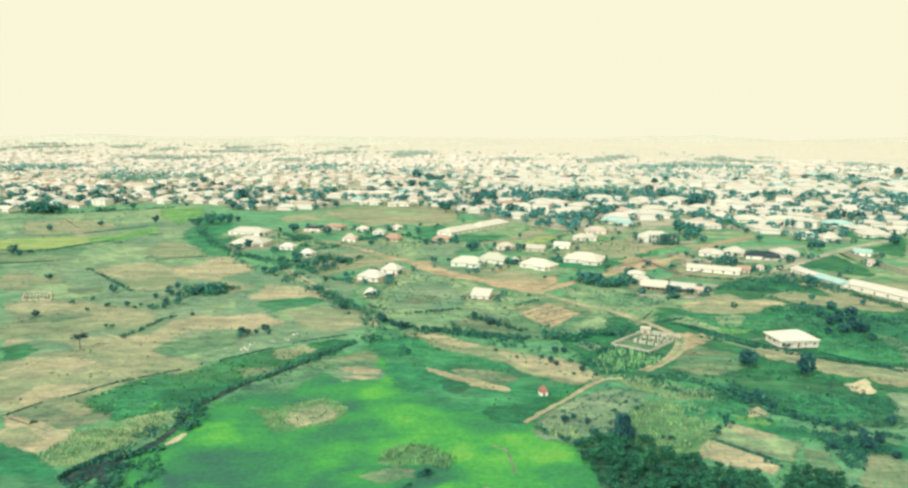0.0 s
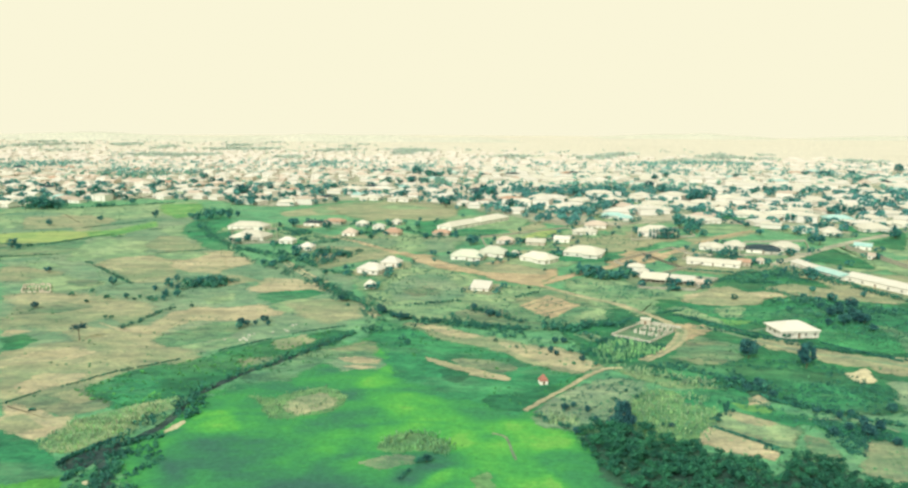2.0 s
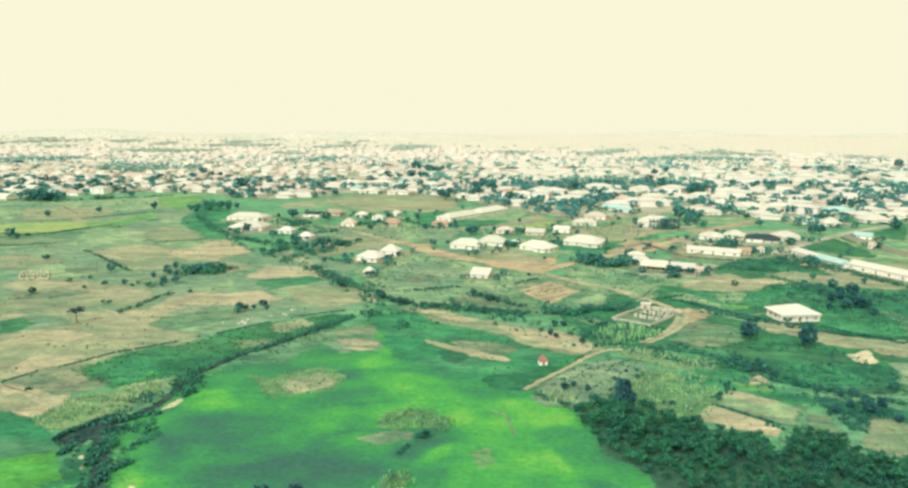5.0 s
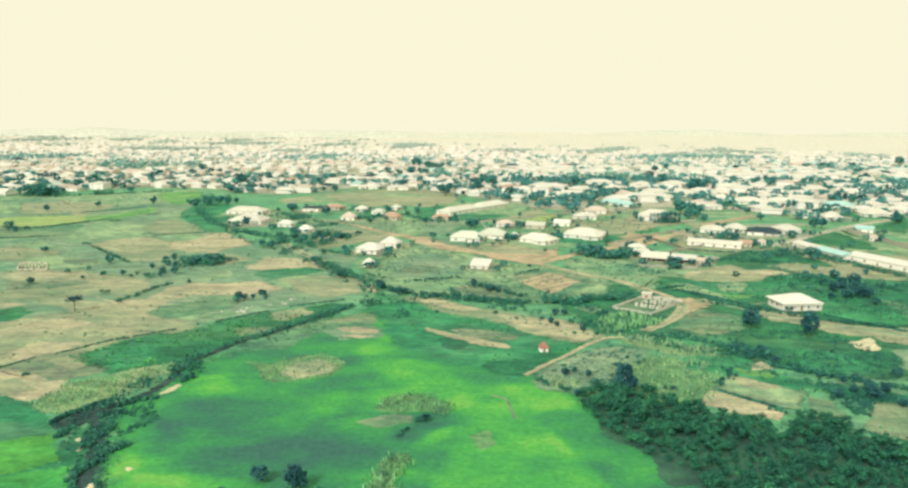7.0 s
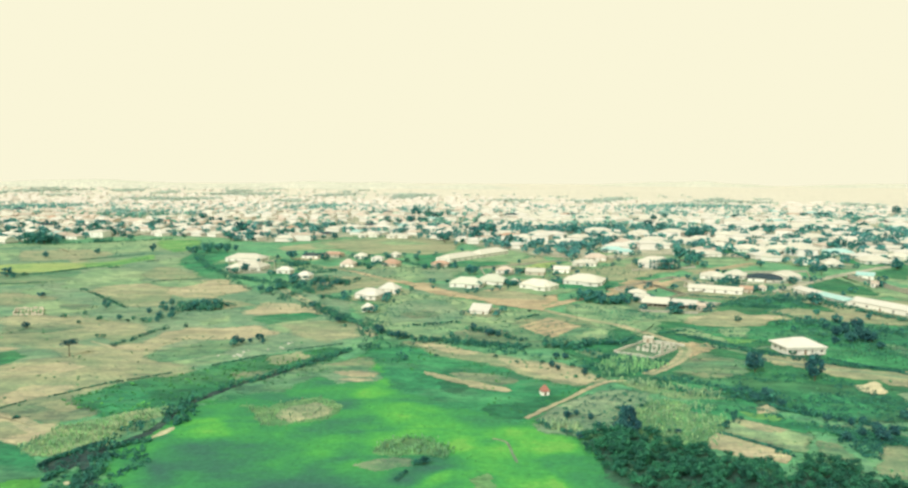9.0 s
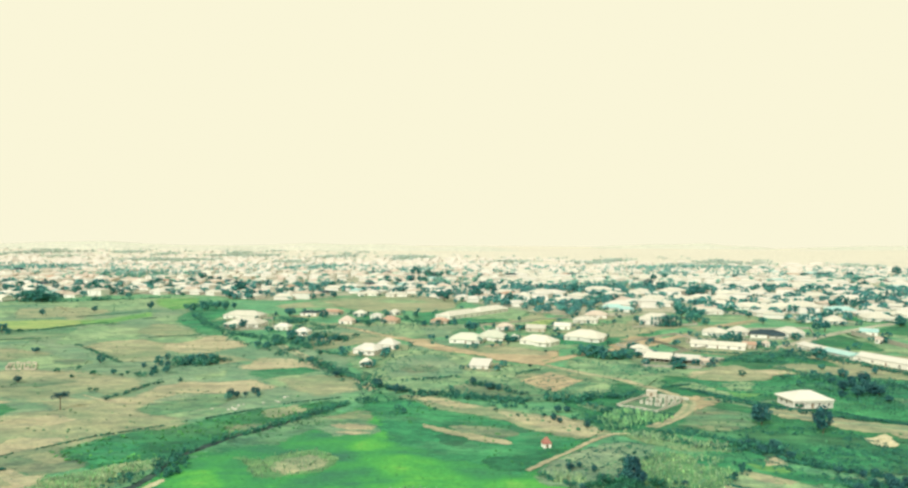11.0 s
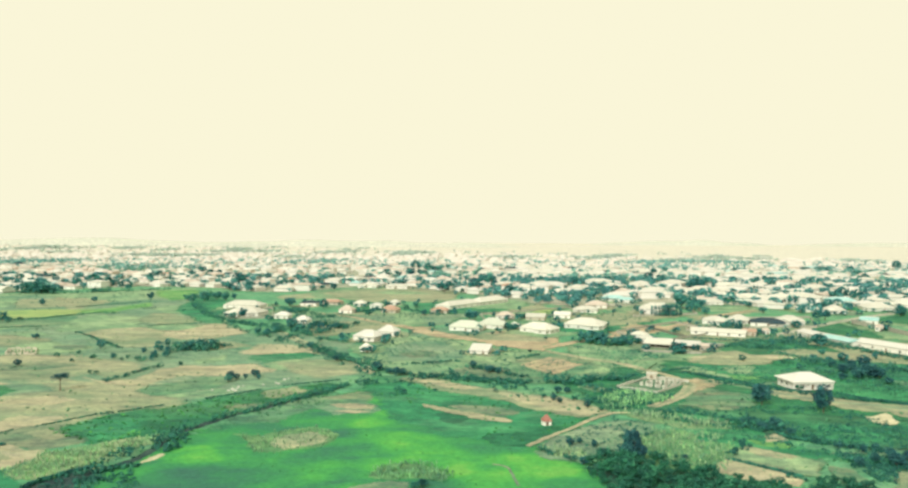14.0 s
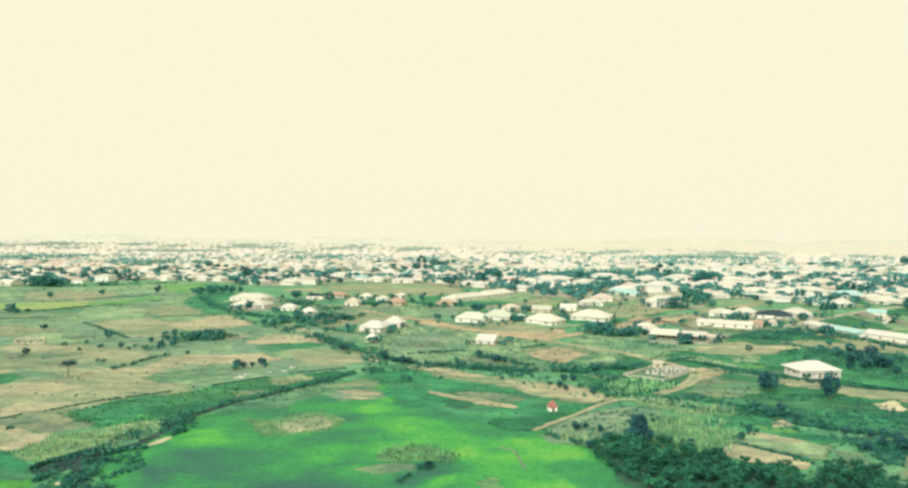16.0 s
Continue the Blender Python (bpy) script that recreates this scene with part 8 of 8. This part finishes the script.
sand_bank([(88.6, 170.2), (92.8, 171.7), (97.3, 175.1), (93.8, 165.1), (89.9, 163.3), (88.6, 166.0)])
sand_bank([(-66.4, 108.9), (-66.2, 109.2), (-65.7, 108.6), (-65.6, 108.2), (-66.0, 108.3)])
sand_bank([(-64.4, 105.7), (-64.3, 106.0), (-63.8, 105.5), (-63.8, 105.1), (-64.1, 105.1)])
sand_bank([(-53.1, 99.7), (-52.9, 99.9), (-52.5, 99.5), (-52.5, 99.1), (-52.8, 99.1)])
sand_bank([(-56.3, 91.2), (-56.2, 91.4), (-55.8, 91.1), (-55.7, 90.7), (-56.0, 90.8)])
sand_bank([(-56.2, 93.1), (-56.3, 95.2), (-54.9, 94.2), (-54.1, 92.5), (-55.1, 92.1)])
hut(14.9, 158.5)
shell_house([(37.7, 199.0), (47.1, 192.7), (59.3, 207.5), (50.1, 213.5)])
ruin([(-162.0, 239.9), (-151.9, 240.5), (-158.6, 251.6), (-168.0, 251.0)])
compound_wall([(74.8, 328.8), (84.5, 296.2), (102.9, 313.2), (92.5, 346.1)])
compound_wall([(58.2, 310.2), (74.8, 328.8), (84.5, 296.2), (67.8, 280.9)])
compound_wall([(90.0, 318.0), (100.5, 315.5), (106.0, 327.0), (95.0, 331.0)])
compound_wall([(57.6, 259.2), (77.9, 256.7), (92.2, 275.8), (69.5, 283.2)])
compound_wall([(118.3, 328.7), (153.4, 334.2), (167.6, 373.0), (134.4, 366.8)])
compound_wall([(2.7, 343.2), (52.9, 384.6), (49.8, 411.3), (-0.2, 372.5)])
compound_wall([(77.9, 370.3), (114.8, 385.0), (117.2, 416.4), (84.8, 404.6)])
compound_wall([(-123.1, 344.7), (-102.0, 349.9), (-115.2, 394.1), (-138.1, 387.8)])
boundary_wall([(177.9, 352.1), (179.1, 332.8), (179.5, 302.4)])
wood([(19.8, 132.3), (27.1, 135.5), (32.5, 134.3), (40.2, 125.7), (47.7, 120.0), (51.9, 115.4), (57.5, 124.2), (63.8, 124.3), (67.0, 116.6), (70.2, 110.7), (76.6, 102.1)], [(74.0, 80.3), (59.2, 62.2), (37.3, 61.2), (30.0, 78.2), (32.9, 94.2), (33.2, 103.5), (27.9, 107.2), (22.9, 114.5), (19.6, 125.8)])
# pale lumps added where only white specks are known
stone(-71.1, 189.3, 0.5, 1)
stone(-66.6, 189.0, 0.6, 2)
stone(-66.1, 190.7, 0.7, 3)
stone(-65.1, 191.3, 0.4, 4)
stone(-65.5, 193.6, 0.6, 6)
stone(-64.9, 189.1, 0.7, 7)
stone(-64.6, 194.9, 0.4, 8)
stone(-56.9, 199.6, 0.5, 9)
stone(-55.9, 198.4, 0.6, 10)
stone(-55.7, 204.1, 0.7, 11)
stone(-55.0, 205.4, 0.4, 12)
stone(-59.7, 197.0, 0.5, 13)

# ---- the town: streets of plots behind the hand-placed houses
def town():
    rng = random.Random(21)
    ang = radians(-16)
    ca, sa = math.cos(ang), math.sin(ang)
    stuff = {"near": ([], [], []), "far": ([], [], [])}
    count = 0
    near_trees, leaf_c, leaf_r, farleaf_c, farleaf_r = [], [], [], [], []
    for i in range(-120, 121):
        for j in range(10, 150):
            u = i * 19 + rng.uniform(-6, 6) + (j % 2) * 8
            w_ = j * 18 + rng.uniform(-6, 6)
            x, y = u * ca - w_ * sa, u * sa + w_ * ca
            reach = 1750 - 900 * max(-0.6, min(0.6, x / y)) + 350 * noise.noise(Vector((x * 0.004, y * 0.002, 3.0)))
            if y < 300 or abs(x) > y * 0.72 + 30 or y > reach or not inside((x, y), TOWN):
                continue
            left = x < y * 0.02
            grove = noise.noise(Vector((x * 0.011, y * 0.007, 9.0)))
            trees = (rng.choice((1, 1, 2, 3, 4)) if y < 660 else rng.choice((0, 0, 1, 1))) + ((4 if y < 760 else 2) if grove > 0.26 else 0)
            if y > 1050:
                trees = (4 if grove > 0.30 else (1 if rng.random() < 0.06 else 0))
            for _ in range(trees):
                tx, ty = x + rng.uniform(-13, 13), y + rng.uniform(-13, 13)
                if any((tx - a) ** 2 + (ty - b) ** 2 < c * c for a, b, c in TAKEN[:90]):
                    continue
                h = rng.uniform(2.8, 7.0)
                if y < 800:
                    near_trees.append((tx, ty, h))
                else:
                    for _ in range(4):
                        r = rng.uniform(1.0, 2.4)
                        q = (tx + rng.gauss(0, 2.2), ty + rng.gauss(0, 2.2), r * 0.8 + rng.uniform(0.4, 3.5))
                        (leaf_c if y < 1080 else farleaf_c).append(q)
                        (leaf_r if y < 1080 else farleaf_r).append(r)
            gap = 0.12 if y < 900 else min(0.95, 0.22 + (y - 900) / 900)
            if x > y * 0.1 and y > 760:
                gap += 0.22
            if rng.random() < gap or grove > 0.40 or grove < -0.5:
                continue
            if any((x - a) ** 2 + (y - b) ** 2 < (c + 6) ** 2 for a, b, c in TAKEN[:90]):
                continue
            w, d = rng.uniform(8, 14.5), rng.uniform(7, 10)
            if not left:
                w, d = w * 1.2, d * 1.15
                if y < 720:
                    if rng.random() < 0.22:
                        continue
                    w, d = w * 1.25, d * 1.25
            t = -16 + rng.choice((0, 0, 0, 90)) + rng.uniform(-22, 22)
            roof = rng.choices(("pale", "zinc", "pink", "rust", "aqua", "slate", "dull"), (6, 3, 4, 0.5, 0.3, 0.5, 1.5) if left else (9, 5, 0.6, 0.15, 0.5, 0.4, 1.0))[0]
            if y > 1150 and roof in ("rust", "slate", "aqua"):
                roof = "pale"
            h = rng.choice((2.0, 2.1, 2.2, 2.3, 2.4, 4.4)) if y < 800 else 1.8
            rise = rng.uniform(1.0, 2.2)
            if count < 300 and y < 900:
                house(round(x, 1), round(y, 1), round(t, 1), round(w, 1), round(d, 1), h, round(rise, 1), "hip" if rng.random() < 0.75 else "gable", roof,
                      "pinkwall" if left and rng.random() < 0.2 else "creamwall", 1 if rng.random() < 0.35 else 0, plain=True)
                count += 1
                if rng.random() < 0.35 and y < 680:
                    m = pose(x, y, 0, 0, 0, t)
                    k, q = w / 2 + rng.uniform(3, 6), d / 2 + rng.uniform(3, 6)
                    compound_wall([tuple((m @ Vector(c))[:2]) for c in ((-k, -q, 0), (k, -q, 0), (k, q, 0), (-k, q, 0))])
            else:
                # from 960 steps on, houses take the colours with haze painted in
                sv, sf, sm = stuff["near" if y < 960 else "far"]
                m = pose(x, y, 0, 0, 0, t)
                bv, bf = [], []
                box(-w / 2, w / 2, -d / 2, d / 2, 0, h, bv, bf)
                rv, rf = hip(w, d, h, rise, 0.45 if y < 960 else 0.02)
                for vv, ff, mi in ((bv, bf, 0), (rv, rf, ("pale", "zinc", "pink", "rust", "aqua", "slate", "dull").index(roof) + 1)):
                    n = len(sv)
                    sv += [tuple(m @ Vector(p)) for p in vv]
                    sf += [tuple(n + k for k in q) for q in ff]
                    sm += [mi] * len(ff)
    for key, label in (("near", "crowded low houses with pale metal roofs"), ("far", "low houses thinning out towards the horizon, painted pale for haze")):
        sv, sf, sm = stuff[key]
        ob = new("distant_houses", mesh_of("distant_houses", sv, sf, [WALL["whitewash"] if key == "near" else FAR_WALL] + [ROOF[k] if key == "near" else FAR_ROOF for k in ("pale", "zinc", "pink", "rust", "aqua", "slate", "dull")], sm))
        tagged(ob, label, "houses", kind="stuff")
    # the farther the trees, the more haze their leaf colour holds
    crowd("town_trees", "dark green shade trees between the town houses, paled by painted haze", [p for p in near_trees if p[1] < 660], "speck", "street")
    crowd("town_trees", "green shade trees deeper in the town, haze put into their colour", [p for p in near_trees if p[1] >= 660], "speck", "pallid")
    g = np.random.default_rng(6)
    ob = new("distant_trees", leaf_mesh("distant_trees", leaves(g, np.array(leaf_c), np.array(leaf_r), 12, 1.3), LEAF["pallid"]))
    tagged(ob, "green trees between the distant houses, haze put into their colour", "trees", kind="stuff")
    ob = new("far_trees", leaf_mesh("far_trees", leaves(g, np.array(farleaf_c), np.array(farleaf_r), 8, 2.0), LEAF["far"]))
    tagged(ob, "pale grey green trees near the horizon, haze painted into their colour", "trees", kind="stuff")


def yards():
    """Small shrubs and garden trees round the houses outside the dense town."""
    rng = random.Random(33)
    places = []
    for x, y, r in TAKEN[:70]:
        if y < 230:
            continue
        a0, n = rng.uniform(0, 6.28), 9
        poly = [(x + math.cos(a0 + 6.283 * k / n) * r * rng.uniform(1.0, 2.1), y + math.sin(a0 + 6.283 * k / n) * r * rng.uniform(1.0, 2.3)) for k in range(n)]
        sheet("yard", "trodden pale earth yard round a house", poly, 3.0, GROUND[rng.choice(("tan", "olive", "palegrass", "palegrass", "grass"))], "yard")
        for _ in range(rng.randint(5, 11)):
            a, d = rng.uniform(0, 6.28), r * rng.uniform(1.0, 2.3)
            px, py = x + math.cos(a) * d, y + math.sin(a) * d
            if all((px - u) ** 2 + (py - v) ** 2 > (w * 0.95) ** 2 for u, v, w in TAKEN[:70]):
                places.append((px, py, rng.uniform(1.0, 3.6)))
    crowd("yard_shrubs", "small dark shrubs and garden trees round the houses", places, "speck")


TOWN = [(-495.6, 547.4), (-327.6, 473.1), (-277.1, 531.3), (-218.0, 545.3), (-144.8, 488.6), (-106.5, 564.5), (-21.9, 525.1), (25.2, 451.5), (56.5, 411.8), (100.4, 482.0), (124.8, 432.0), (163.3, 424.8), (182.3, 385.9), (250.3, 426.6), (360.9, 472.4), (2200, 2750), (-2200, 2750)]
yards()
town()


def far_hill(x0, x1, y, top, deep=260.0):
    """A long low hill on the horizon, its crest rising and falling."""
    n, m = 40, 5
    verts, faces = [], []
    for i in range(n + 1):
        u = i / n
        crest = math.sin(math.pi * u) ** 0.6 * (0.75 + 0.5 * noise.noise(Vector((u * 5 + x0 * 0.01, y * 0.01, 0))))
        for j in range(m + 1):
            v = j / m
            verts.append((x0 + (x1 - x0) * u, y + deep * (v - 0.5), max(0.0, top * crest * math.sin(math.pi * v)) - 0.02))
    for i in range(n):
        for j in range(m):
            a = i * (m + 1) + j
            faces.append((a, a + m + 1, a + m + 2, a + 1))
    # the hill's pale colour has the distance haze painted in
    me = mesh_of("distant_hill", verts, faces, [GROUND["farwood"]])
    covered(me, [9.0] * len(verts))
    tagged(new("distant_hill", me), "long low hill on the horizon, haze painted into its colour", "hill", kind="structure")


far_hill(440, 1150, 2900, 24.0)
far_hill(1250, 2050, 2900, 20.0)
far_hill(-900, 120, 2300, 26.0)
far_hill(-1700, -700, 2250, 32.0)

# ---- the plan, placed to fit the camera's view, brought to its estimated size
for thing in [o for o in scene.objects if o.parent is None and o.type in {"MESH", "EMPTY"}]:
    thing.matrix_world = Matrix.Scale(UNIT, 4) @ thing.matrix_world
